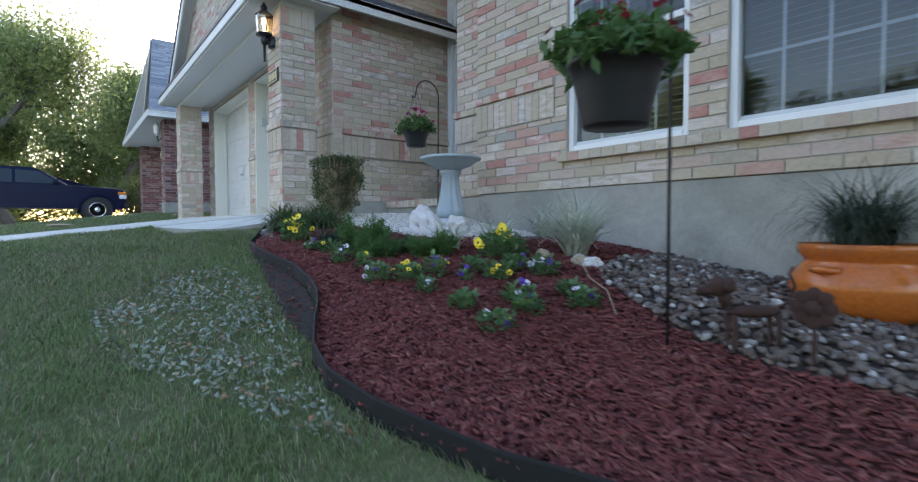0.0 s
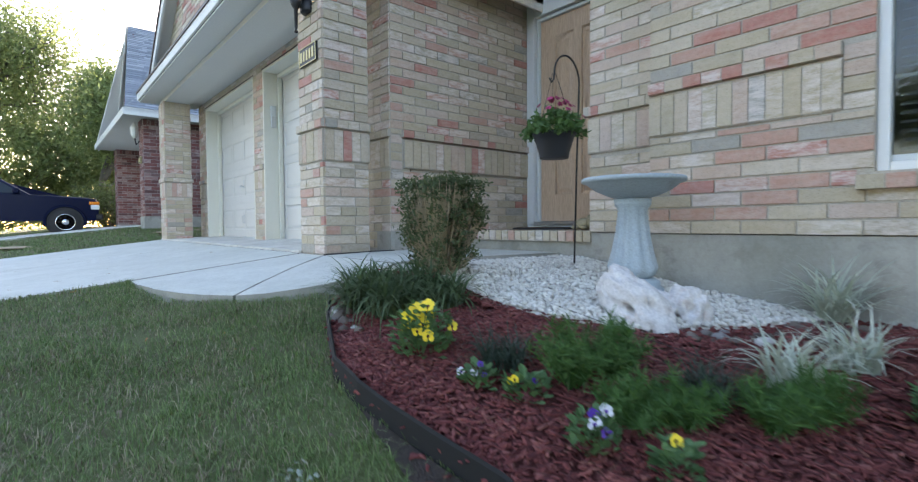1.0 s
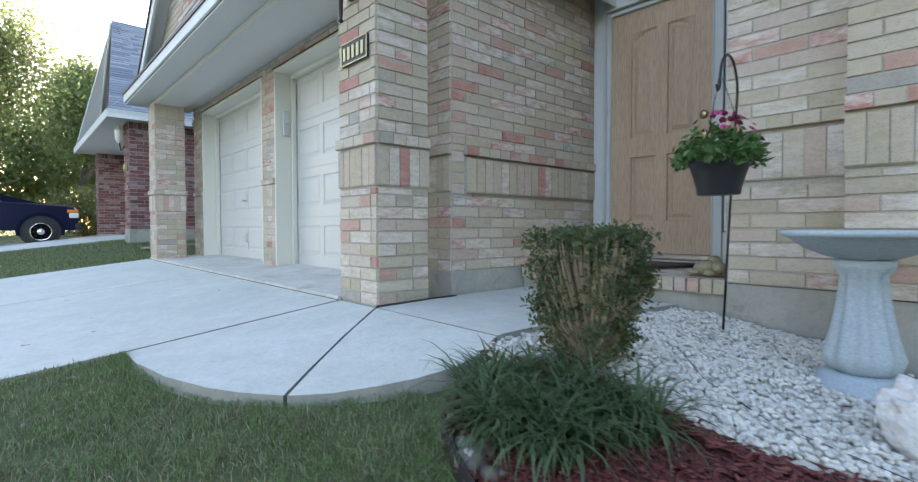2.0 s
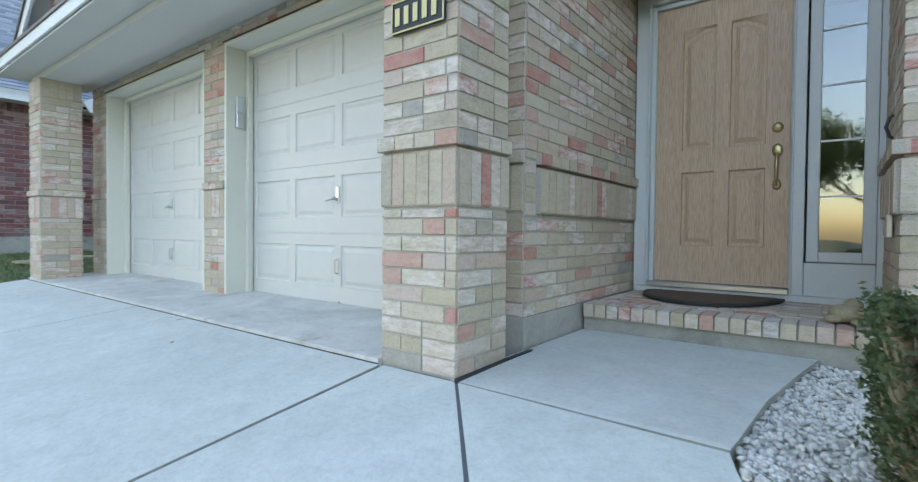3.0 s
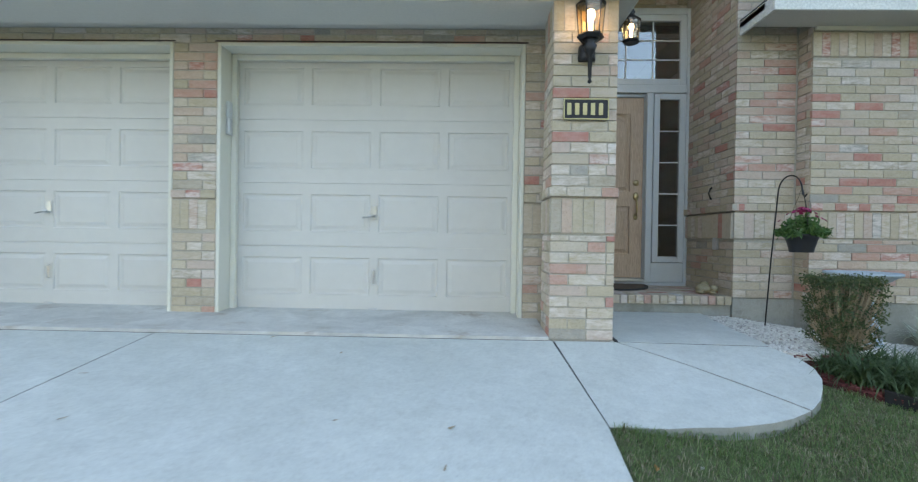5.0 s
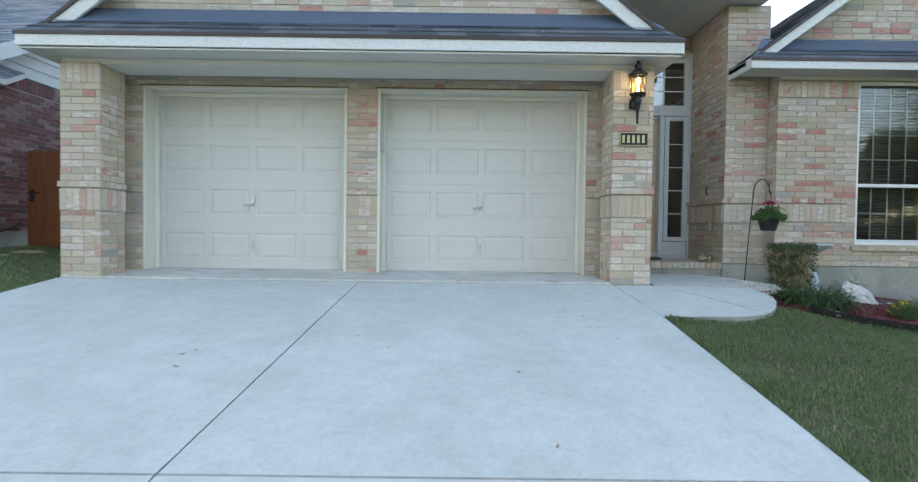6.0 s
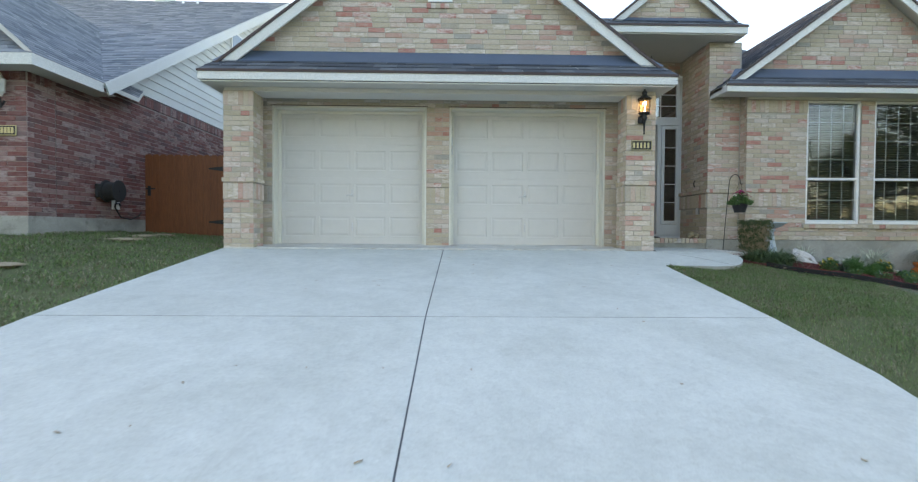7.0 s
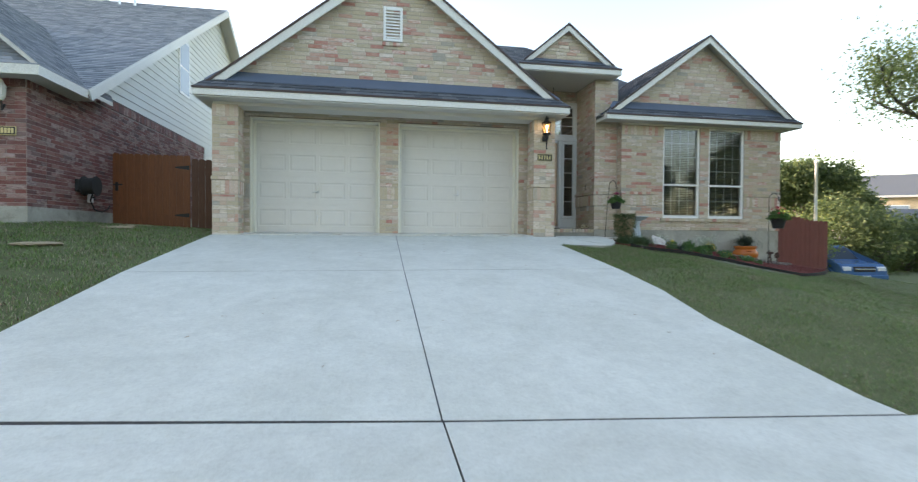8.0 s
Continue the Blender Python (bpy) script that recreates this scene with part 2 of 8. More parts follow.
class Soup:
    """Many small pieces gathered fast into one joined mesh."""

    def __init__(self):
        self.v, self.f, self.n = [], [], 0

    def add(self, verts, faces):
        self.v.append(np.asarray(verts, float))
        self.f.extend([tuple(i + self.n for i in f) for f in faces])
        self.n += len(verts)

    def mesh(self, name, material, smooth=False):
        return mesh_of(name, np.concatenate(self.v).tolist(), self.f, material, smooth)


# ---- the lie of the land ----
DRIVE_Y = [-60, -30, -12, -9.2, -8.6, -6.95, -3.48, -1.21, 0, 0.9, 60]
DRIVE_Z = [-1.9, -1.35, -1.2, -1.1, -1.02, -0.92, -0.394, -0.134, 0.0, 0.055, 0.055]


def drive_z(y):
    return float(np.interp(y, DRIVE_Y, DRIVE_Z))


def ground_z(x, y):
    """The lawn's height: down to the street, down towards the corner lot, up towards the neighbour."""
    z = drive_z(min(y, 0.15 if x > -0.5 else 0.8)) - 0.018
    if x > 0.9:
        z -= 0.13 * (min(x, 14.0) - 1.3) * min(1.0, (x - 0.9) / 0.8) + 0.01 * min(1.0, (x - 0.9) / 0.4)
    if -0.3 < x < 2.2 and y < -0.2:
        z -= 0.085 * min(1, (x + 0.3) / 0.8) * min(1, max(0, (y + 2.4) / 1.0)) * min(1, (2.2 - x) / 0.7)
    if x < -6.4:
        z += 0.055 * min(-6.4 - x, 4.2)
    if x > 0.9:
        # the bed and the lawn before it fall away from the wall
        z -= float(np.interp(x, [0.9, 1.6, 2.3, 3.0, 3.7, 5.0], [0, 0.055, 0.09, 0.12, 0.145, 0.15])) * min(1.0, max(0.0, (0.5 - y) / 1.6))
        z -= float(np.interp(x, [3.8, 5.0, 9.0, 12.0], [0, 0.04, 0.04, 0]))
    # the gravel patch lies lower than the walk beside it
    if 0.95 < x < 3.3 and y > -0.25:
        z -= 0.05 * min(1.0, (y + 0.25) / 0.35) * min(1.0, (x - 0.95) / 0.1) * min(1.0, (3.3 - x) / 0.5)
    if -6.0 < x < -0.9 and y > -14:
        z -= 0.15
    if -0.3 < x < 0.85 and y > -0.6:
        z -= 0.15
    return z

# ---- ground ----
def grid_axis(marks):
    out = []
    for a, b, n in marks:
        out += list(np.linspace(a, b, n, endpoint=False))
    return out + [marks[-1][1]]


gx = grid_axis([(-400, -40, 10), (-40, -16, 12), (-16, -6.7, 14), (-6.7, -6.3, 4), (-6.3, -0.6, 8), (-0.6, 7, 50), (7, 14, 14), (14, 60, 16), (60, 400, 10)])
gy = grid_axis([(-300, -30, 8), (-30, -9, 16), (-9, -3, 20), (-3, 1.4, 30), (1.4, 12, 10), (12, 400, 14)])
gv = [(x, y, ground_z(x, y) + 0.012 * noise.noise((x * 1.7, y * 1.7, 0))) for y in gy for x in gx]
gf = [(j * len(gx) + i, j * len(gx) + i + 1, (j + 1) * len(gx) + i + 1, (j + 1) * len(gx) + i) for j in range(len(gy) - 1) for i in range(len(gx) - 1)]
tagged(part("ground", mesh_of("ground", gv, gf, M_GROUND, True)), "sloping front lawn soil under thin grass", "ground", kind="structure")


def slab(name, outline, thick, lift, material, label, fall=lambda x, y: drive_z(y)):
    """A concrete slab whose top follows the fall of the drive; its outline is cut so that it can bend."""
    bm = B()
    bm.faces.new([bm.verts.new((x, y, 0)) for x, y in outline])
    lo, hi = min(p[1] for p in outline), max(p[1] for p in outline)
    cuts = np.arange(math.ceil(lo / 0.4) * 0.4, hi, 0.4).tolist() + [y for y in (-0.02, -1.21, -3.48, -6.95, -8.6, -9.2) if lo < y < hi]
    for y in cuts:
        bmesh.ops.bisect_plane(bm, geom=bm.verts[:] + bm.edges[:] + bm.faces[:], plane_co=(0, y, 0), plane_no=(0, 1, 0))
    left, right = min(p[0] for p in outline), max(p[0] for p in outline)
    if right - left < 2.0:
        for x in np.arange(left + 0.25, right, 0.25).tolist():
            bmesh.ops.bisect_plane(bm, geom=bm.verts[:] + bm.edges[:] + bm.faces[:], plane_co=(x, 0, 0), plane_no=(1, 0, 0))
    top = bm.faces[:]
    got = bmesh.ops.extrude_face_region(bm, geom=top)
    down = [e for e in got["geom"] if isinstance(e, bmesh.types.BMVert)]
    for v in bm.verts:
        v.co.z = fall(v.co.x, v.co.y) + lift
    for v in down:
        v.co.z -= thick
    ob = structure(name, bm, material, label, "pavement")
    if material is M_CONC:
        # sides in the darker foundation concrete where the slab stands over the lawn
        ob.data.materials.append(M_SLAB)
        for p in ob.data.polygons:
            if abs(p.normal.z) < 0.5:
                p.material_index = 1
    return ob


def edge_r(y):
    return float(np.interp(y, [-9, -7.2, -5.5, -4.5, -3.5, -1.21, 0], [-0.8, -0.73, -0.66, -0.50, -0.47, -0.36, -0.42]))


def edge_l(y):
    return float(np.interp(y, [-9, -5.4, -3.0, 0], [-6.2, -6.26, -6.29, -6.38]))


J = 0.005


def mid_x(y):
    return float(np.interp(y, [-7, -3.48, 0], [-3.285, -3.235, -3.14]))


def joint_y(x):
    """The joint where the drive meets the street pavement runs slightly askew."""
    return -6.94 - 0.11 * (x + 3.26)


for nm, y1, y0, left in (("driveway_1", -0.03, -3.48, True), ("driveway_2", -0.03, -3.48, False), ("driveway_3", -3.48, -6.95, True), ("driveway_4", -3.48, -6.95, False)):
    a, b = y0 + J, y1 - J
    lower = y0 < -6
    if left:
        ring = [(edge_l(a), joint_y(edge_l(a)) + 0.014 if lower else a), (mid_x(a) - J, joint_y(-3.24) + 0.014 if lower else a), (mid_x(b) - J, b), (edge_l(b), b)]
    else:
        ring = [(mid_x(a) + J, joint_y(-3.23) + 0.014 if lower else a), (edge_r(a), joint_y(edge_r(a)) + 0.014 if lower else a)] + ([(edge_r(-1.21), -1.21)] if b > -1 else [(edge_r(y), y) for y in (-5.5, -4.5)]) + [(edge_r(b), b), (mid_x(b) + J, b)]
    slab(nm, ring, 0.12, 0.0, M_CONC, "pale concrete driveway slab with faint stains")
slab("driveway_base", [(-6.15, -6.5), (-0.85, -7.05), (-0.50, -1.21), (-0.46, -0.06), (-6.31, -0.06)], 0.05, -0.006, M_TOOLED, "grey filler in the joints of the driveway")
slab("driveway_apron", [(-6.36, -0.018), (-0.44, -0.018), (-0.44, 0.95), (-6.36, 0.95)], 0.12, 0.002, M_APRON, "stained concrete apron with a raised front lip", lambda x, y: drive_z(y) + 0.016 * max(0.0, 1 - max(0.0, y) / 0.45))
slab("pavement_1", [(-40, -8.6), (-3.285, -8.6), (-3.285, joint_y(-3.285) - 0.012), (edge_l(-6.7), joint_y(-6.1) - 0.012), (-40, -6.7)], 0.12, 0.0, M_CONC, "pale concrete pavement along the street")
slab("pavement_2", [(-3.275, -8.6), (9, -8.6), (9, -7.3), (edge_r(-7.2), joint_y(-0.8) - 0.012), (-3.275, joint_y(-3.275) - 0.012)], 0.12, 0.0, M_CONC, "pale concrete pavement along the street")
slab("driveway_foot", [(-6.6, -12), (0.2, -12), (-0.5, -8.62), (-5.9, -8.62)], 0.12, 0.0, M_CONC, "pale concrete driveway foot at the street")
slab("driveway_neighbour", [(-17.2, -6.65), (-10.3, -6.65), (-10.3, 0.9), (-17.2, 0.9)], 0.12, 0.0, M_CONC, "pale concrete driveway of the neighbouring house", lambda x, y: drive_z(y) + 0.225)
slab("joint_strip_1", [(-6.3, -0.036), (-0.44, -0.036), (-0.44, -0.016), (-6.3, -0.016)], 0.08, -0.002, M_JOINT, "black expansion joint between drive and apron")
slab("joint_strip_2", [(-0.40, -1.2), (-0.33, -1.2), (-0.37, -0.03), (-0.43, -0.03)], 0.08, -0.009, M_JOINT, "black expansion joint between drive and walk")
slab("joint_strip_3", [(edge_l(-6.6), joint_y(-6.24) - 0.03), (edge_r(-7.2), joint_y(-0.74) - 0.03), (edge_r(-7.2), joint_y(-0.74) + 0.03), (edge_l(-6.6), joint_y(-6.24) + 0.03)], 0.08, -0.0015, M_JOINT, "dark joint between drive and pavement")
# the walk lies in three pieces, its joints running out from the pillar's foot; it tips towards the lawn
def walk_z(x, y):
    return drive_z(min(y, 0.15)) - 0.05 * min(1.3, max(0.0, x / 0.7)) * min(1.0, max(0.0, -y / 0.87))


WALK1 = [(-0.352, -1.21), (-0.08, -1.21), (0.20, -1.155), (0.44, -1.065), (0.58, -0.99), (0.735, -0.88), (0.012, -0.02), (-0.402, -0.02)]
WALK2 = [(0.748, -0.87), (0.87, -0.75), (0.97, -0.62), (1.05, -0.5), (1.10, -0.36), (1.10, -0.22), (1.05, -0.12), (1.02, -0.04), (0.03, -0.02)]
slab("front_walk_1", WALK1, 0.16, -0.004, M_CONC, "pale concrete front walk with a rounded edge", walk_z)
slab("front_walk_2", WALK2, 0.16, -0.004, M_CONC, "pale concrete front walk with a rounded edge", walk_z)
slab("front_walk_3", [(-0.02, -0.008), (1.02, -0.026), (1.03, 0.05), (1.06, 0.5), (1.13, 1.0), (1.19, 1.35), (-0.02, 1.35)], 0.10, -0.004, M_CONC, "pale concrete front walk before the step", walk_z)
slab("joint_strip_4", [(0.004, -0.012), (0.028, -0.012), (0.022, 0.62), (0.004, 0.62)], 0.06, 0.004, M_JOINT, "black expansion joint along the brick pillar", walk_z)
slab("front_walk_base", [(-0.30, -1.10), (0.4, -1.0), (0.85, -0.6), (0.95, -0.3), (0.95, 0.3), (-0.02, 0.3), (-0.36, -0.05)], 0.05, -0.012, M_TOOLED, "grey filler in the joints of the walk", walk_z)

# ---- walls: a mortar core with thickness, openings cut through, and bricks set proud on its face ----
COURSE, BRICK, JOINT, PROUD = 0.0747, 0.254, 0.008, 0.007


def brick_mesh(name, material):
    """One brick of unit length and height, 1 deep, its face edges eased."""
    e = 0.008
    f = 0.04
    v = [(0, 1, 0), (1, 1, 0), (1, 1, 1), (0, 1, 1), (0, 0.25, 0), (1, 0.25, 0), (1, 0.25, 1), (0, 0.25, 1), (e, 0, f), (1 - e, 0, f), (1 - e, 0, 1 - f), (e, 0, 1 - f)]
    q = [(8, 9, 10, 11), (4, 5, 9, 8), (5, 6, 10, 9), (6, 7, 11, 10), (7, 4, 8, 11), (0, 1, 5, 4), (1, 2, 6, 5), (2, 3, 7, 6), (3, 0, 4, 7)]
    return v, q


BV, BQ = brick_mesh("brick", M_BRICK)
BRICK_ME = mesh_of("brick", BV, BQ, M_BRICK)
BVA = np.array(BV)


class Bricks:
    """The bricks of one wall: the first ones as objects, the rest joined."""

    def __init__(self, wall, near=None, limit=300, joined=M_BRICK_ALL):
        self.wall, self.near, self.limit, self.joined = wall, near, limit, joined
        self.soup, self.count = Soup(), 0

    def put(self, origin, along, out, u, z, length, height, proud=PROUD, deep=0.02):
        rnd = random.random
        p = proud + (rnd() - 0.5) * 0.005
        o = Vector(origin) + Vector(along) * u + Vector(out) * p + Vector((0, 0, z + (rnd() - 0.5) * 0.002))
        back = -Vector(out)
        m = Matrix((Vector(along) * length, back * (deep + p), Vector((0, 0, height)))).transposed().to_4x4()
        m = Matrix.Translation(o) @ m
        if self.limit and self.count < self.limit and (self.near is None or self.near(o)):
            ob = new("brick", BRICK_ME)
            ob.parent = self.wall
            ob.matrix_basis = m
            self.count += 1
        else:
            a = np.array(m)
            self.soup.add(BVA @ a[:3, :3].T + a[:3, 3], BQ)

    def done(self):
        if self.soup.n:
            tagged(part("brickwork", self.soup.mesh("brickwork", self.joined), None, self.wall), kind="stuff")


def free_spans(a, b, z0, z1, holes):
    """What is left of the stretch a..b in the course z0..z1, round the openings."""
    spans = [(a, b)]
    for h0, h1, k0, k1 in holes:
        if z1 > k0 + 0.02 and z0 < k1 - 0.02:
            spans = [s for p, q in spans for s in ((p, min(q, h0)), (max(p, h1), q)) if s[1] - s[0] > 0.02]
    return spans


def lay(bricks, origin, along, out, length, z0, z1, holes=(), shift=0.0, trim=None, proud=PROUD, mixed=0.0):
    """Running bond from z0 to z1 on the face that starts at origin. trim(z) gives the stretch kept at a height."""
    n = 0
    z = z0
    while z < z1 - 0.03:
        h = min(COURSE, z1 - z) - JOINT
        a, b = trim(z + h / 2) if trim else (0.0, length)
        for p, q in free_spans(max(a, 0), min(b, length), z, z + h, holes):
            u = p
            step = (BRICK / 2 if (n + round(shift * 2)) % 2 else BRICK)
            if trim:
                step = max(0.03, BRICK - (p + n % 2 * BRICK / 2 + 0.07 * (n * 7 % 5)) % BRICK)
            while u < q - 0.015:
                e = min(u + step, q)
                if q - e < 0.05:
                    e = q
                bricks.put(origin, along, out, u + JOINT / 2, z, max(e - u - JOINT, 0.012), h, proud)
                u = e
                step = (BRICK / 2 if random.random() < mixed else BRICK) + random.uniform(-0.006, 0.006)
        z += COURSE
        n += 1


def soldiers(bricks, origin, along, out, length, z, height, width=0.073, proud=0.03):
    n = max(1, round(length / width))
    w = length / n
    for i in range(n):
        bricks.put(origin, along, out, i * w + 0.0025, z, w - 0.005, height - JOINT, proud)
    o, a, up = Vector(origin) + Vector((0, 0, z + 0.002)), Vector(along) * length, Vector((0, 0, height - 0.012))
    bed = B()
    prism(bed, [o, o + a, o + a + up, o + up], Vector(out) * max(proud - 0.005, 0.002))
    part("band_mortar", bed, M_RED_MORTAR if bricks.joined is M_RED else M_MORTAR, bricks.wall)


def core(name, x0, x1, y0, y1, z0, z1, label, material=M_MORTAR, holes=(), axis="x"):
    """A wall block with openings (a0, a1, z0, z1) cut through it along its length."""
    bm = B()
    lo, hi = (x0, x1) if axis == "x" else (y0, y1)
    us = sorted({lo, hi, *[min(max(h[0], lo), hi) for h in holes], *[min(max(h[1], lo), hi) for h in holes]})
    for a, b in zip(us, us[1:]):
        c = (a + b) / 2
        cuts = sorted([(h[2], h[3]) for h in holes if h[0] < c < h[1]])
        z = z0
        for k0, k1 in cuts + [(z1, z1)]:
            if k0 - z > 0.005:
                if axis == "x":
                    box(bm, a, b, y0, y1, z, k0)
                else:
                    box(bm, x0, x1, a, b, z, k0)
            z = max(z, k1)
    bmesh.ops.remove_doubles(bm, verts=bm.verts, dist=1e-5)
    return structure(name, bm, material, label, "wall")


GY = 0.63           # face of the garage wall's core
GARAGE_HOLES = [(-5.872, -3.43, -0.1, 2.245), (-3.062, -0.56, -0.1, 2.245)]
wall_garage = core("wall_garage", -6.34, -0.045, GY, GY + 0.2, -0.2, 2.62, "tan brick garage wall with two door openings", holes=GARAGE_HOLES)
wall_porch_left = core("wall_porch_left", -0.26, -0.046, GY + 0.21, 2.6, 0.0, 2.9, "tan brick side wall of the porch", axis="y")
wall_porch_upper = core("wall_porch_upper", -0.26, -0.046, 1.34, 2.6, 2.9, 3.7, "tan brick side wall of the porch above the garage roof", axis="y")
wall_house_left = core("wall_house_left", -6.34, -6.14, GY + 0.21, 11.5, -0.3, 2.62, "tan brick side wall of the garage", axis="y")
PX, PY = 1.478, 1.322   # porch right wall, jog wall
wall_porch_right = core("wall_porch_right", PX, PX + 0.2, PY + 0.21, 2.6, 0.16, 3.9, "tan brick side wall of the porch", axis="y")
wall_jog = core("wall_jog", PX, 2.04, PY, PY + 0.2, 0.16, 3.6, "tan brick return wall beside the porch")
wall_jog_side = core("wall_jog_side", 2.04, 2.24, 1.12 + 0.2, 2.6, 0.16, 3.0, "tan brick return wall of the front room", axis="y")
WY = 1.122
WIN = [(3.08, 4.03, 0.44, 2.56), (4.265, 5.21, 0.44, 2.56)]
wall_front = core("wall_front", 2.04, 6.20, WY, WY + 0.2, 0.16, 2.66, "tan brick front wall with a pair of tall windows", holes=WIN)
wall_right = core("wall_right", 6.0, 6.20, WY + 0.2, 11.5, 0.16, 2.66, "tan brick side wall", axis="y")
wall_back = core("wall_back", -6.1, 6.0, 11.3, 11.5, -1.5, 3.4, "plain back wall")

# door wall
DY = 2.42
DOOR_HOLE = [(-0.01, 1.48, 0.17, 3.32)]
wall_door = core("wall_door", -0.04, PX, DY + 0.02, DY + 0.2, 0.0, 3.9, "tan brick entrance wall above the door", holes=DOOR_HOLE)
# foundation
bm = B()
box(bm, 2.05, 6.19, WY + 0.004, WY + 0.19, -1.1, 0.155)
box(bm, PX, 2.05, PY + 0.004, PY + 0.19, -0.6, 0.155)
box(bm, 2.045, 2.2, WY + 0.012, PY + 0.1, -0.6, 0.152)
box(bm, 6.01, 6.19, WY + 0.2, 11.4, -1.2, 0.155)
structure("foundation", bm, M_SLAB, "grey rendered concrete foundation with stains", "foundation")

# ---- roofs ----
def roof_plane(soup, a, b, c, d, row=0.14, thick=0.008):
    """Shingle courses on the quad a-b (eave, left to right) and d-c (top)."""
    a, b, c, d = map(Vector, (a, b, c, d))
    rise = ((d - a).length + (c - b).length) / 2
    nrm = (b - a).cross(d - a).normalized()
    if nrm.z < 0:
        nrm = -nrm
    n = max(1, round(rise / row))
    for i in range(n):
        p, q = i / n, (i + 1) / n
        l0, r0, l1, r1 = a.lerp(d, p), b.lerp(c, p), a.lerp(d, q), b.lerp(c, q)
        w = (r0 - l0).length
        if w < 0.03:
            continue
        u = 0.0
        cuts = [0.0]
        while u < w:
            u += random.uniform(0.15, 0.42)
            cuts.append(min(u, w))
        for s, t in zip(cuts, cuts[1:]):
            h = nrm * (thick + random.uniform(0, 0.006))
            f0, f1 = s / w, t / w
            A, Bq, C, D = l0.lerp(r0, f0), l0.lerp(r0, f1), l1.lerp(r1, f1), l1.lerp(r1, f0)
            soup.add([A, Bq, Bq + h, A + h, C + nrm * 0.001, D + nrm * 0.001], [(0, 1, 2, 3), (3, 2, 4, 5)])


def roof(name, planes, label, thick=0.06, row=0.14, solids=()):
    """A roof of shingled planes on a deck of real thickness."""
    ro = thing(name, label, "roof")
    ro["kind"] = "structure"
    bm = B()
    for ring in planes:
        prism(bm, ring, (0, 0, -thick))
    part("deck", bm, M_SOFFIT, ro)
    sp = Soup()
    for ring in planes:
        a, b, c, d = ring if len(ring) == 4 else (ring[0], ring[1], ring[2], ring[2])
        roof_plane(sp, a, b, c, d, row)
    tagged(part("shingles", sp.mesh("shingles", M_SHINGLE), None, ro, "dark grey asphalt shingles"), kind="stuff")
    return ro


# garage roof: gable with a shingled skirt below the brick triangle
EX0, EX1, EZ, EY = -6.60, 0.19, 2.525, -0.28
AX, AZ = -3.205, 5.15
RY = -0.10
G0 = 0.06
roof("garage_roof", [[(EX0, 10, EZ), (EX0, RY, EZ), (AX, RY, AZ), (AX, 10, AZ)], [(EX1, RY, EZ), (EX1, 10, EZ), (AX, 10, AZ), (AX, RY, AZ)]], "grey shingled gable roof over the garage")
k = 0.34
roof("garage_skirt_roof", [[(EX0, EY, EZ), (EX1, EY, EZ), (EX1 - k, G0 - 0.0, EZ + k), (EX0 + k, G0, EZ + k)]], "narrow shingled skirt roof under the garage gable", 0.03, 0.12)
# right gable
FX0, FX1, FZ, FY = 1.49, 6.49, 2.725, 0.78
BX, BZ = 4.09, 4.66
roof("front_room_roof", [[(FX0, 8, FZ), (FX0, 0.92, FZ), (BX, 0.92, BZ), (BX, 8, BZ)], [(FX1, 0.92, FZ), (FX1, 8, FZ), (BX, 8, BZ), (BX, 0.92, BZ)]], "grey shingled gable roof over the front room")
roof("front_room_skirt_roof", [[(FX0, FY, FZ), (FX1, FY, FZ), (FX1 - k, FY + k, FZ + k * 0.95), (FX0 + k, FY + k, FZ + k * 0.95)]], "narrow shingled skirt roof under the gable", 0.03, 0.12)
# porch gable
SX0, SX1, SZ, SY = -0.44, 1.95, 3.77, 1.0
CX, CZ = 0.73, 4.75
roof("porch_roof", [[(SX0, 7, SZ), (SX0, 1.14, SZ), (CX, 1.14, CZ), (CX, 7, CZ)], [(SX1, 1.14, SZ), (SX1, 7, SZ), (CX, 7, CZ), (CX, 1.14, CZ)]], "small shingled gable roof over the porch")
roof("porch_skirt_roof", [[(SX0, SY, SZ), (SX1, SY, SZ), (SX1 - 0.22, SY + 0.22, SZ + 0.17), (SX0 + 0.22, SY + 0.22, SZ + 0.17)]], "narrow shingled skirt roof under the porch gable", 0.03, 0.12)


def flashing(name, x0, x1, y, z, run, rise, top):
    """A smooth dark metal strip bent from the skirt roof's upper part onto the brick behind it."""
    bm = B()
    f = 0.42
    a, b = (x0 + run * f, y + run * f, z + rise * f + 0.022), (x1 - run * f, y + run * f, z + rise * f + 0.022)
    c, d = (x1 - run * 0.9, y + run - 0.02, z + rise + 0.012), (x0 + run * 0.9, y + run - 0.02, z + rise + 0.012)
    e, g = (x1 - run * 0.9 - top, y + run - 0.018, z + rise + top), (x0 + run * 0.9 + top, y + run - 0.018, z + rise + top)
    prism(bm, [a, b, c, d], (0, 0.002, 0.006))
    prism(bm, [d, c, e, g], (0, 0.006, 0.002))
    return structure(name, bm, M_FLASH, "smooth blue-grey flashing strip over a skirt roof", "flashing")


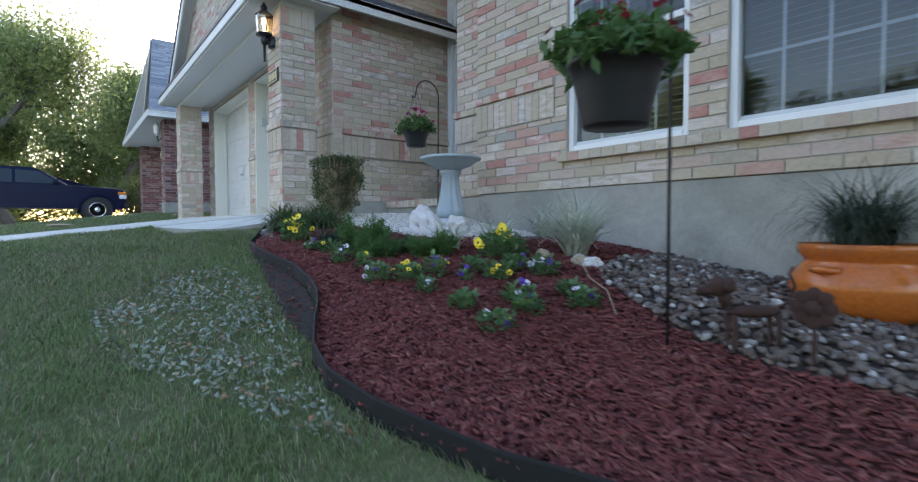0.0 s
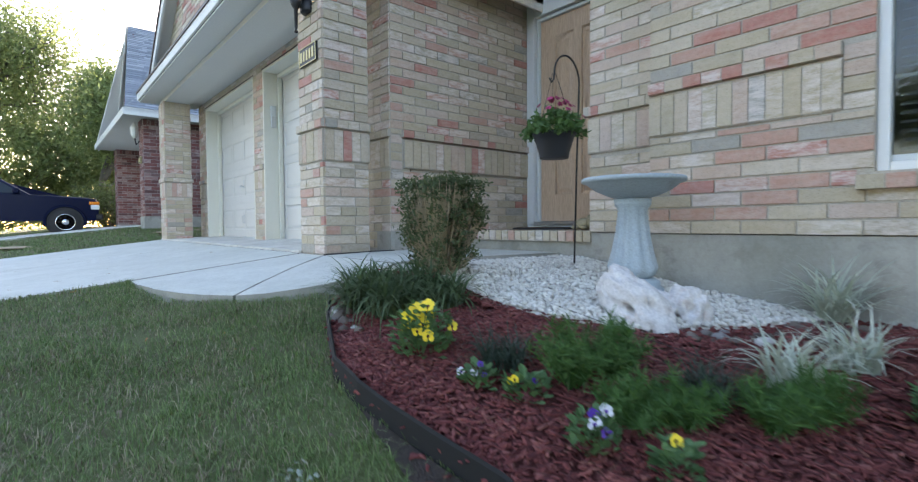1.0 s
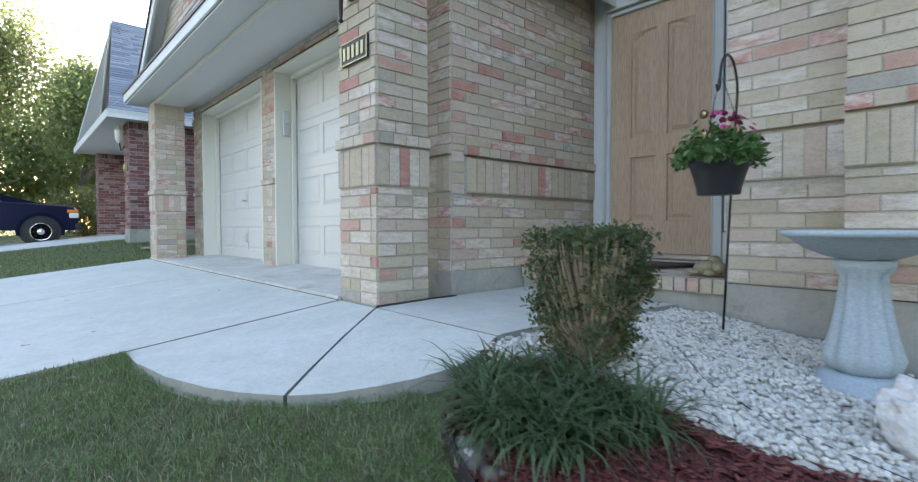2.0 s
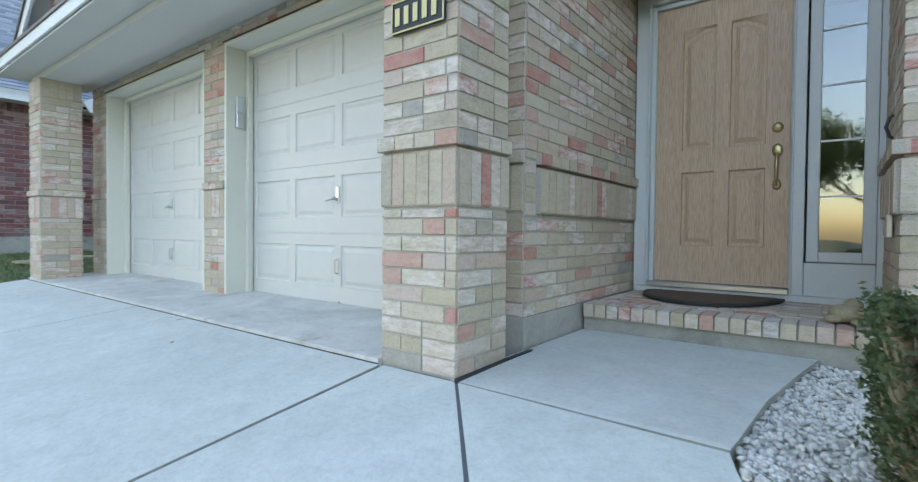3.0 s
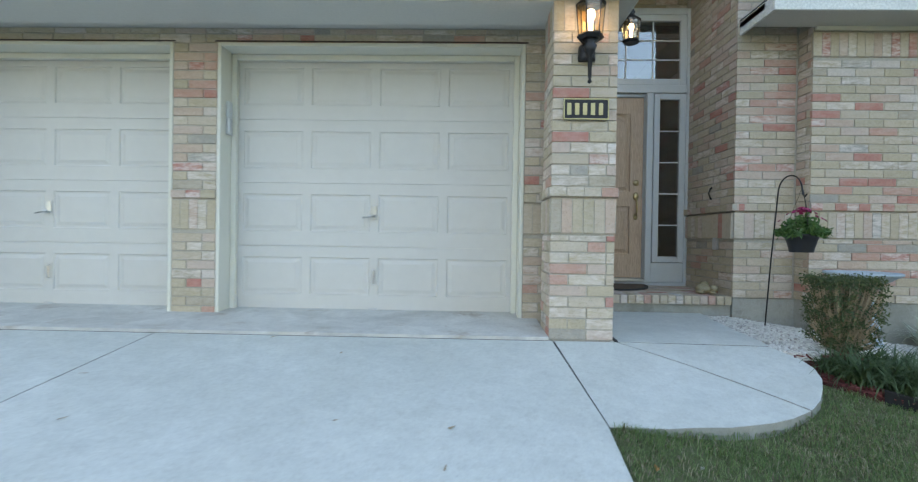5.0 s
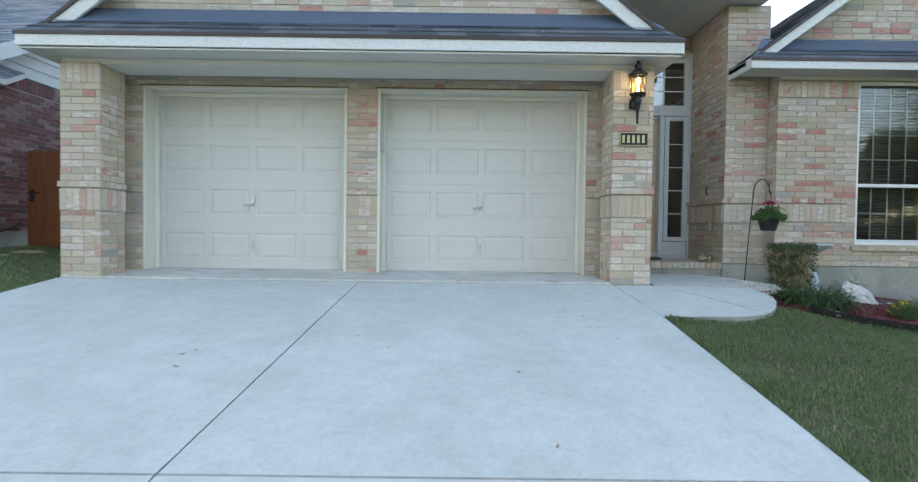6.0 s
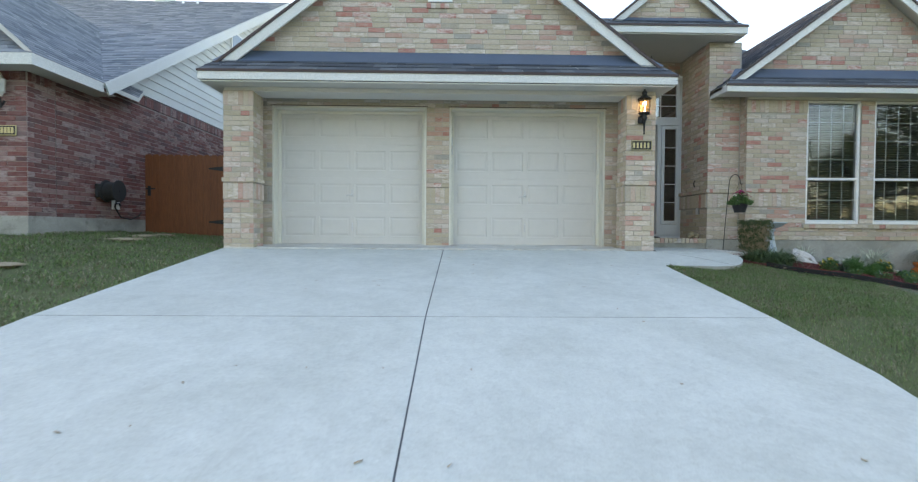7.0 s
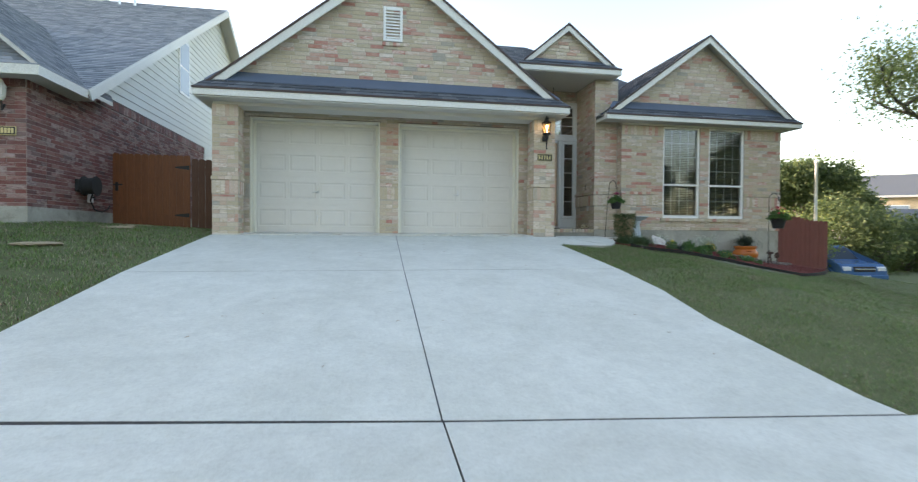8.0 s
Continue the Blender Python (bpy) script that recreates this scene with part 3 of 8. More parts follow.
M_FLASH = surface("blue_grey_flashing", (0.07, 0.098, 0.145), (0.105, 0.14, 0.195), 3, 60, 0.45, relief=0.1, contrast=0.1)
flashing("flashing_garage", EX0, EX1, EY, EZ, k, k, 0.035)
flashing("flashing_front_room", FX0, FX1, FY, FZ, k, k * 0.95, 0.03)
flashing("flashing_porch", SX0, SX1, SY, SZ, 0.22, 0.17, 0.02)
# main hip roof behind
roof("main_roof", [[(-6.6, 2.75, 3.2), (6.4, 2.75, 3.2), (1.6, 7.0, 6.4), (-2, 7.0, 6.4)], [(6.4, 2.75, 3.2), (6.4, 12, 3.2), (1.6, 7.0, 6.4)], [(6.4, 12, 3.2), (-6.6, 12, 3.2), (-2, 7.0, 6.4), (1.6, 7, 6.4)], [(-6.6, 12, 3.2), (-6.6, 2.75, 3.2), (-2, 7, 6.4)]], "grey shingled main roof")


def eave(name, x0, x1, y, z1, depth, h, label, back0, back1):
    """Fascia board round three sides, the drip edge over it and the soffit behind."""
    e = thing(name, label, "fascia")
    e["kind"] = "structure"
    bm = B()
    box(bm, x0, x1, y, y + 0.025, z1 - h, z1 - 0.006, 0.003)
    part("fascia", bm, M_FASCIA, e)
    for xa, xb, bk in ((x0, x0 + 0.025, back0), (x1 - 0.025, x1, back1)):
        bm = B()
        box(bm, xa, xb, y + 0.027, bk, z1 - h, z1 - 0.006, 0.003)
        part("side_fascia", bm, M_FASCIA, e)
    bm = B()
    box(bm, x0 - 0.012, x1 + 0.012, y - 0.014, y - 0.002, z1 - 0.03, z1 + 0.004)
    part("drip_edge", bm, M_DRIP, e)
    return e


def rakes(name, x0, x1, ax, y, z0, az, w, label):
    e = thing(name, label, "trim")
    e["kind"] = "structure"
    for xe in (x0, x1):
        d = Vector((ax - xe, 0, az - z0))
        s = d.normalized()
        nrm = Vector((-s.z, 0, s.x))
        if nrm.z > 0:
            nrm = -nrm
        foot = Vector((xe, y, z0 - 0.03)) + s * 0.16
        top = Vector((ax, y, az - 0.03))
        drop = Vector((0, 0, -w / max(abs(s.x), 0.2)))
        bm = B()
        prism(bm, [foot, top, top + drop, foot + drop * 0.9], (0, 0.03, 0))
        part("rake_board", bm, M_FASCIA, e)
        bm = B()
        up = Vector((0, -0.02, 0.035))
        prism(bm, [foot + up, top + up, top + Vector((0, -0.02, -0.012)), foot + Vector((0, -0.02, -0.012))], (0, 0.018, 0))
        part("drip_edge", bm, M_DRIP, e)
    return e


eave("garage_eave", EX0, EX1, EY, EZ, 0.9, 0.14, "white painted fascia boards round the garage eave", 10, 10)
eave("front_room_eave", FX0, FX1, FY, FZ, 0.3, 0.125, "white painted fascia boards round the front room eave", 2.2, 8)
eave("porch_eave", SX0, SX1, SY, SZ, 0.4, 0.14, "white painted fascia boards round the porch eave", 3, 3)
rakes("garage_rakes", EX0, EX1, AX, RY - 0.032, EZ, AZ, 0.15, "white painted rake boards of the garage gable")
rakes("front_room_rakes", FX0, FX1, BX, 0.888, FZ, BZ, 0.12, "white painted rake boards of the front room gable")
rakes("porch_rakes", SX0, SX1, CX, 1.108, SZ, CZ, 0.11, "white painted rake boards of the porch gable")

# soffits and ceilings
bm = B()
box(bm, EX0 + 0.026, EX1 - 0.026, EY + 0.026, GY, 2.362, 2.378)
structure("ceiling_garage_overhang", bm, M_SOFFIT, "pale painted soffit over the garage front", "ceiling")
bm = B()
box(bm, FX0 + 0.026, FX1 - 0.026, FY + 0.026, WY, 2.60, 2.612)
structure("ceiling_front_room_eave", bm, M_SOFFIT, "pale painted soffit over the windows", "ceiling")
bm = B()
box(bm, SX0 + 0.026, SX1 - 0.026, SY + 0.026, DY, 3.612, 3.628)
structure("ceiling_porch", bm, M_SOFFIT, "pale painted porch ceiling", "ceiling")
# frieze beam over the garage pillars and over the windows
bm = B()
box(bm, -6.36, 0.0, 0.02, 0.40, 2.30, 2.36)
structure("beam_garage", bm, M_SOFFIT, "pale painted beam over the garage pillars", "beam")
bm = B()
box(bm, 2.045, 6.195, WY - 0.03, WY - 0.004, 2.565, 2.6)
structure("trim_windows", bm, M_TRIM, "cream frieze board over the windows", "trim")
# gable triangles
def gable(name, x0, x1, y, z0, ax, az, label):
    bm = B()
    prism(bm, [(x0, y, z0), (x1, y, z0), (ax, y, az)], (0, 0.15, 0))
    return structure(name, bm, M_MORTAR, label, "wall")


SL = (AZ - EZ) / (AX - EX0)
gable_garage = gable("wall_gable_garage", EX0 + 0.1, EX1 - 0.1, G0 + 0.01, EZ, AX, AZ - 0.1, "tan brick gable over the garage")
gable_front = gable("wall_gable_front_room", FX0 + 0.1, FX1 - 0.1, FY + k + 0.01, FZ, BX, BZ - 0.1, "tan brick gable over the front room")
gable_porch = gable("wall_gable_porch", SX0 + 0.1, SX1 - 0.1, SY + 0.23, SZ, CX, CZ - 0.1, "tan brick gable over the porch")

# ---- doors and windows of the house ----
def wood_mat(name, c1, c2, scale=(1, 1, 1), rough=0.55, rings=14.0):
    m, nt, b = mat_new(name)
    mp = nd(nt, "ShaderNodeMapping")
    mp.inputs["Scale"].default_value = scale
    nt.links.new(position(nt), mp.inputs["Vector"])
    n1 = noise_at(nt, rings, 6.0, 0.65, mp.outputs[0])
    n2 = noise_at(nt, rings * 7, 3.0, 0.6, mp.outputs[0])
    col = mix(nt, n1, c1, c2)
    g = ramp(nt, [(0.35, (0.72, 0.7, 0.68)), (0.6, (1.1, 1.1, 1.1))])
    nt.links.new(n2, g.inputs[0])
    col = mix(nt, 0.8, col, g.outputs[0], "MULTIPLY")
    nt.links.new(col, b.inputs["Base Color"])
    b.inputs["Roughness"].default_value = rough
    bump(nt, b, n2, 0.25, 0.003)
    return m


M_DOOR = wood_mat("bleached_oak", (0.46, 0.315, 0.21), (0.59, 0.445, 0.325), (1, 1, 0.05), 0.55, 38.0)
M_BRASS = plain("aged_brass", (0.52, 0.42, 0.24), 0.32, 1.0)
M_STEEL = plain("galvanised_steel", (0.55, 0.56, 0.57), 0.35, 0.9)
M_VINYL = plain("white_vinyl", (0.74, 0.75, 0.74), 0.4, grain=0.03)
M_BLIND = plain("grey_white_blind", (0.28, 0.28, 0.27), 0.6)
M_RUBBER = plain("black_rubber", (0.025, 0.024, 0.023), 0.8)
M_MAT = surface("brown_coir", (0.085, 0.055, 0.035), (0.13, 0.09, 0.055), 20, 250, 0.95, relief=0.8)
M_AMBER = glass_mat("lantern_glass", (1.0, 0.86, 0.62))
M_BULB = glow_mat("lit_bulb", (1.0, 0.74, 0.42), 2.5)


def ring_pts(x0, x1, z0, z1, top=None, n=7):
    """An outline: bottom left, bottom right, then along the top from right to left; top(s) gives its height for s from 0 (left) to 1."""
    pts = [(x0, z0), (x1, z0)]
    for i in range(n):
        s = 1 - i / (n - 1)
        pts.append((x0 + (x1 - x0) * s, top(s) if top else z1))
    return pts


def panelled(bm, x0, x1, z0, z1, y, panels, steps, back=0.03):
    """A board facing -y with sunk panels. panels: (x0, x1, z0, z1, rise); rise(s) lowers the top edge. steps: (inset, depth)."""
    xs = sorted({x0, x1, *[p[0] for p in panels], *[p[1] for p in panels]})
    zs = sorted({z0, z1, *[p[2] for p in panels], *[p[3] for p in panels]})
    for xa, xb in zip(xs, xs[1:]):
        for za, zb in zip(zs, zs[1:]):
            if any(abs(p[0] - xa) < 1e-6 and abs(p[1] - xb) < 1e-6 and p[2] - 1e-6 <= za and zb <= p[3] + 1e-6 for p in panels):
                continue
            bm.faces.new([bm.verts.new(c) for c in ((xa, y, za), (xb, y, za), (xb, y, zb), (xa, y, zb))])
    for p0, p1, q0, q1, rise in panels:
        rings = [[(a, y, b) for a, b in ring_pts(p0, p1, q0, q1)]]
        for inset, depth in steps:
            f = (lambda s, i=inset: q1 - i - rise(s)) if rise else None
            rings.append([(a, y + depth, b) for a, b in ring_pts(p0 + inset, p1 - inset, q0 + inset, q1 - inset, f)])
        vr = [[bm.verts.new(c) for c in r] for r in rings]
        for r, s in zip(vr, vr[1:]):
            for i in range(len(r)):
                j = (i + 1) % len(r)
                bm.faces.new((r[i], r[j], s[j], s[i]))
        bm.faces.new(vr[-1])
    bmesh.ops.remove_doubles(bm, verts=bm.verts, dist=1e-5)
    for a, b in (((x0, z0), (x1, z0)), ((x1, z0), (x1, z1)), ((x1, z1), (x0, z1)), ((x0, z1), (x0, z0))):
        bm.faces.new([bm.verts.new(c) for c in ((a[0], y, a[1]), (b[0], y, b[1]), (b[0], y + back, b[1]), (a[0], y + back, a[1]))])
    bm.faces.new([bm.verts.new(c) for c in ((x0, y + back, z0), (x0, y + back, z1), (x1, y + back, z1), (x1, y + back, z0))])
    return bm


def garage_door(xc, w, label):
    d = thing("garage_door", label, "garage door", "garage doors", (xc, 0.86, 0.048))
    h = 2.165 / 4
    for i in range(4):
        bm = B()
        pans = []
        for s in (-1.5, -0.5, 0.5, 1.5):
            cx = s * w * 0.245
            pans.append((cx - w * 0.107, cx + w * 0.107, i * h + 0.125, i * h + 0.445, None))
        panelled(bm, -w / 2, w / 2, i * h + 0.0012, (i + 1) * h - 0.0012, 0.0, pans, [(0.006, 0.009), (0.022, 0.010), (0.05, 0.003)], 0.04)
        part("section", bm, M_GDOOR, d)
    bm = B()
    box(bm, -w / 2, w / 2, 0.036, 0.05, 0, 2.165)
    part("backing", bm, M_TRIM, d)
    bm = B()
    box(bm, -w / 2, w / 2, -0.004, 0.03, -0.012, 0.004)
    part("bottom_seal", bm, M_RUBBER, d)
    lock = B()
    box(lock, -0.02, 0.02, -0.012, -0.001, 0.775, 0.90, 0.004)
    plate = part("lock_plate", lock, M_STEEL, d, "steel lock plate")
    bm = B()
    lathe(bm, [(0.012, 0), (0.012, 0.03)], (0, 0, 0), 10)
    bmesh.ops.rotate(bm, verts=bm.verts, cent=(0, 0, 0), matrix=Matrix.Rotation(radians(90), 3, "X"))
    bmesh.ops.translate(bm, verts=bm.verts, vec=(0, -0.01, 0.80))
    tube(bm, [(0.012, -0.045, 0.812), (-0.03, -0.047, 0.804), (-0.095, -0.045, 0.79)], [0.011, 0.009, 0.006], 8)
    part("handle", bm, M_STEEL, plate, "steel turn handle", True)
    bm = B()
    tube(bm, [(0, -0.002, 0.34), (0, -0.032, 0.335), (0, -0.032, 0.235), (0, -0.002, 0.23)], 0.007, 6)
    box(bm, -0.013, 0.013, -0.004, -0.001, 0.215, 0.355)
    part("lift_handle", bm, M_STEEL, d, "steel lift handle")
    bm = B()
    box(bm, -0.035, 0.035, -0.02, -0.002, 0.0, 0.02, 0.003)
    part("step_plate", bm, M_STEEL, d)
    return d


garage_door(-1.81, 2.40, "closed cream panelled garage door with a steel turn handle")
garage_door(-4.65, 2.34, "closed cream panelled garage door with a steel turn handle")


def garage_frame(x0, x1):
    t = thing("garage_door_frame", "cream painted timber frame round the garage door", "door frame", "garage door frames")
    for nm, b in (("jamb", (x0, x0 + 0.03, GY - 0.01, 0.86, 0.03, 2.243)), ("jamb", (x1 - 0.03, x1, GY - 0.01, 0.86, 0.03, 2.243)), ("head", (x0 + 0.031, x1 - 0.031, GY - 0.01, 0.86, 2.213, 2.243)),
                  ("stop", (x0 + 0.031, x0 + 0.075, 0.80, 0.852, 0.045, 2.212)), ("stop", (x1 - 0.075, x1 - 0.031, 0.80, 0.852, 0.045, 2.212)), ("stop", (x0 + 0.076, x1 - 0.076, 0.80, 0.852, 2.165, 2.212))):
        bm = B()
        box(bm, *b, 0.004)
        part(nm, bm, M_TRIM, t)
    bm = B()
    box(bm, x0 - 0.02, x1 + 0.02, GY - 0.018, GY + 0.06, 2.247, 2.255)
    part("steel_lintel", bm, M_DRIP, t, "dark steel lintel angle")
    return t


garage_frame(-5.872, -3.43)
garage_frame(-3.062, -0.56)
# keypad on the frame between the doors
kp = thing("garage_keypad", "grey plastic garage keypad on the door frame", "keypad", at=(-3.03, 0.74, 1.65))
bm = B()
box(bm, 0.0, 0.028, -0.035, 0.035, -0.14, 0.0, 0.006)
part("cover", bm, M_STEEL, kp)
bm = B()
box(bm, 0.0, 0.022, -0.035, 0.035, 0.003, 0.14, 0.006)
part("body", bm, M_CASING, kp)

# entrance: casing, door, sidelight, transom
def bar(bm, x0, x1, z0, z1, y0, y1, bev=0.004):
    return box(bm, x0, x1, y0, y1, z0, z1, bev)


en = thing("door_frame", "grey painted entrance frame with sidelight and transom", "door frame")
en["kind"] = "structure"
for nm, x0, x1, z0, z1, y0, y1 in (("post", -0.03, 0.075, 0.21, 3.32, 2.33, 2.46), ("post", 0.995, 1.072, 0.21, 2.36, 2.33, 2.46), ("post", 1.44, 1.476, 0.21, 3.32, 2.33, 2.46),
                                   ("transom_bar", 0.076, 1.439, 2.361, 2.45, 2.33, 2.46), ("head", 0.076, 1.439, 3.25, 3.32, 2.33, 2.46), ("apron_panel", 1.073, 1.439, 0.21, 0.43, 2.345, 2.44),
                                   ("casing_bead", 0.062, 0.074, 0.22, 2.34, 2.318, 2.329), ("casing_bead", 0.998, 1.01, 0.22, 2.34, 2.318, 2.329)):
    bm = B()
    bar(bm, x0, x1, z0, z1, y0, y1)
    part(nm, bm, M_CASING, en)
for nm, b in (("stop", (0.077, 0.108, 0.24, 2.355, 2.37, 2.45)), ("stop", (0.986, 0.994, 0.24, 2.355, 2.37, 2.45)), ("stop", (0.109, 0.985, 2.322, 2.355, 2.37, 2.45))):
    bm = B()
    bar(bm, *b)
    part(nm, bm, M_CASING, en)
bm = B()
bar(bm, -0.03, 1.476, 0.162, 0.209, 2.335, 2.46)
part("sill", bm, M_CASING, en)
bm = B()
bar(bm, 0.077, 0.994, 0.212, 0.248, 2.31, 2.46)
part("threshold", bm, M_STEEL, en, "aluminium threshold")


def light_window(name, x0, x1, z0, z1, y, cols, rows, frame_w, label, category, mat=M_VINYL, bars=0.012, cuts_x=None):
    """A glazed light: frame, bars and single panes."""
    t = thing(name, label, category)
    t["kind"] = "structure"
    for a in ((x0, x0 + frame_w, z0, z1), (x1 - frame_w, x1, z0, z1), (x0 + frame_w, x1 - frame_w, z0, z0 + frame_w), (x0 + frame_w, x1 - frame_w, z1 - frame_w, z1)):
        bm = B()
        bar(bm, *a, y - 0.02, y + 0.05)
        part("frame_bar", bm, M_CASING if mat is M_CASING else mat, t)
    gx0, gx1, gz0, gz1 = x0 + frame_w, x1 - frame_w, z0 + frame_w, z1 - frame_w
    cx = [gx0 + (gx1 - gx0) * i / cols for i in range(cols + 1)]
    cz = [gz0 + (gz1 - gz0) * i / rows for i in range(rows + 1)]
    for c in cx[1:-1]:
        bm = B()
        bar(bm, c - bars / 2, c + bars / 2, gz0 + 0.001, gz1 - 0.001, y - 0.004, y + 0.022, 0)
        part("glazing_bar", bm, M_VINYL, t)
    for c in cz[1:-1]:
        bm = B()
        bar(bm, gx0 + 0.001, gx1 - 0.001, c - bars / 2, c + bars / 2, y - 0.002, y + 0.02, 0)
        part("glazing_bar", bm, M_VINYL, t)
    for a, b in zip(cx, cx[1:]):
        for p, q in zip(cz, cz[1:]):
            bm = B()
            bar(bm, a + 0.0005, b - 0.0005, p + 0.0005, q - 0.0005, y + 0.008, y + 0.012, 0)
            ob = part("pane", bm, M_COATED, t)
            ob.visible_shadow = False
    return t


light_window("sidelight_window", 1.084, 1.438, 0.436, 2.355, 2.36, 1, 5, 0.066, "narrow five-pane sidelight beside the front door", "window", M_CASING)
light_window("transom_window", 0.078, 1.437, 2.452, 3.248, 2.36, 4, 3, 0.07, "transom window over the front door", "window", M_CASING)

fd = thing("front_door", "closed bleached oak front door with four panels", "door", at=(0.11, 2.40, 0.252))
W_, H_ = 0.874, 2.066


def arch_left(s):
    return 0.085 * (1 - math.sin(min(1, s * 1.15) * math.pi / 2)) + (0.012 * s * s)


def arch_right(s):
    return arch_left(1 - s)


bm = B()
pl, pr = (0.185, 0.41), (0.505, 0.73)
panelled(bm, 0, W_, 0, H_, 0, [(*pl, 0.27, 0.82, None), (*pr, 0.27, 0.82, None), (*pl, 0.985, 1.885, arch_left), (*pr, 0.985, 1.885, arch_right)], [(0.005, 0.020), (0.026, 0.020), (0.056, 0.005)], 0.04)
part("leaf", bm, M_DOOR, fd)
bm = B()
lathe(bm, [(0.034, 0), (0.034, 0.006), (0.026, 0.014), (0.012, 0.02), (0.0, 0.021)], (0, 0, 0), 18)
bmesh.ops.rotate(bm, verts=bm.verts, cent=(0, 0, 0), matrix=Matrix.Rotation(radians(90), 3, "X"))
bmesh.ops.translate(bm, verts=bm.verts, vec=(0.80, -0.001, 1.09))
part("deadbolt", bm, M_BRASS, fd, "aged brass deadbolt", True)
hs = B()
for zc, r in ((0.935, 0.033), (0.70, 0.026)):
    g = B()
    lathe(g, [(r, 0), (r, 0.006), (r * 0.6, 0.014), (0.0, 0.015)], (0, 0, 0), 16)
    bmesh.ops.rotate(g, verts=g.verts, cent=(0, 0, 0), matrix=Matrix.Rotation(radians(90), 3, "X") @ Matrix.Diagonal((1, 1.4, 1)))
    bmesh.ops.translate(g, verts=g.verts, vec=(0.80, -0.001, zc))
    me = bpy.data.meshes.new("tmp")
    g.to_mesh(me)
    g.free()
    hs.from_mesh(me)
    bpy.data.meshes.remove(me)
tube(hs, [(0.80, -0.012, 0.915), (0.80, -0.04, 0.895), (0.80, -0.052, 0.84), (0.80, -0.046, 0.77), (0.80, -0.026, 0.715), (0.80, -0.012, 0.70)], [0.008, 0.009, 0.012, 0.011, 0.008, 0.007], 8)
part("handle_set", hs, M_BRASS, fd, "aged brass grip handle", True)
# dark hall behind the door and rooms behind the windows
M_ROOM = plain("room_paint", (0.36, 0.32, 0.27), 0.8)
bm = B()
box(bm, -0.2, 1.7, 6.0, 6.05, 0.1, 3.4)
box(bm, 2.0, 6.0, 5.0, 5.05, 0.1, 2.7)
box(bm, -0.25, -0.21, 2.65, 6.0, 0.1, 3.4)
box(bm, 1.7, 1.74, 2.65, 6.0, 0.1, 3.4)
structure("wall_inside", bm, M_ROOM, "plain inner walls behind the windows", "wall")
bm = B()
box(bm, -0.24, 6.0, 1.4, 11.2, 0.10, 0.158)
structure("floor_inside", bm, M_MAT, "plain dark floor inside the house", "floor")
bm = B()
box(bm, 1.75, 6.0, 1.33, 11.2, 2.665, 2.68)
box(bm, -0.2, 1.7, 2.65, 6.0, 3.4, 3.42)
structure("ceiling_inside", bm, M_ROOM, "plain ceilings inside the house", "ceiling")


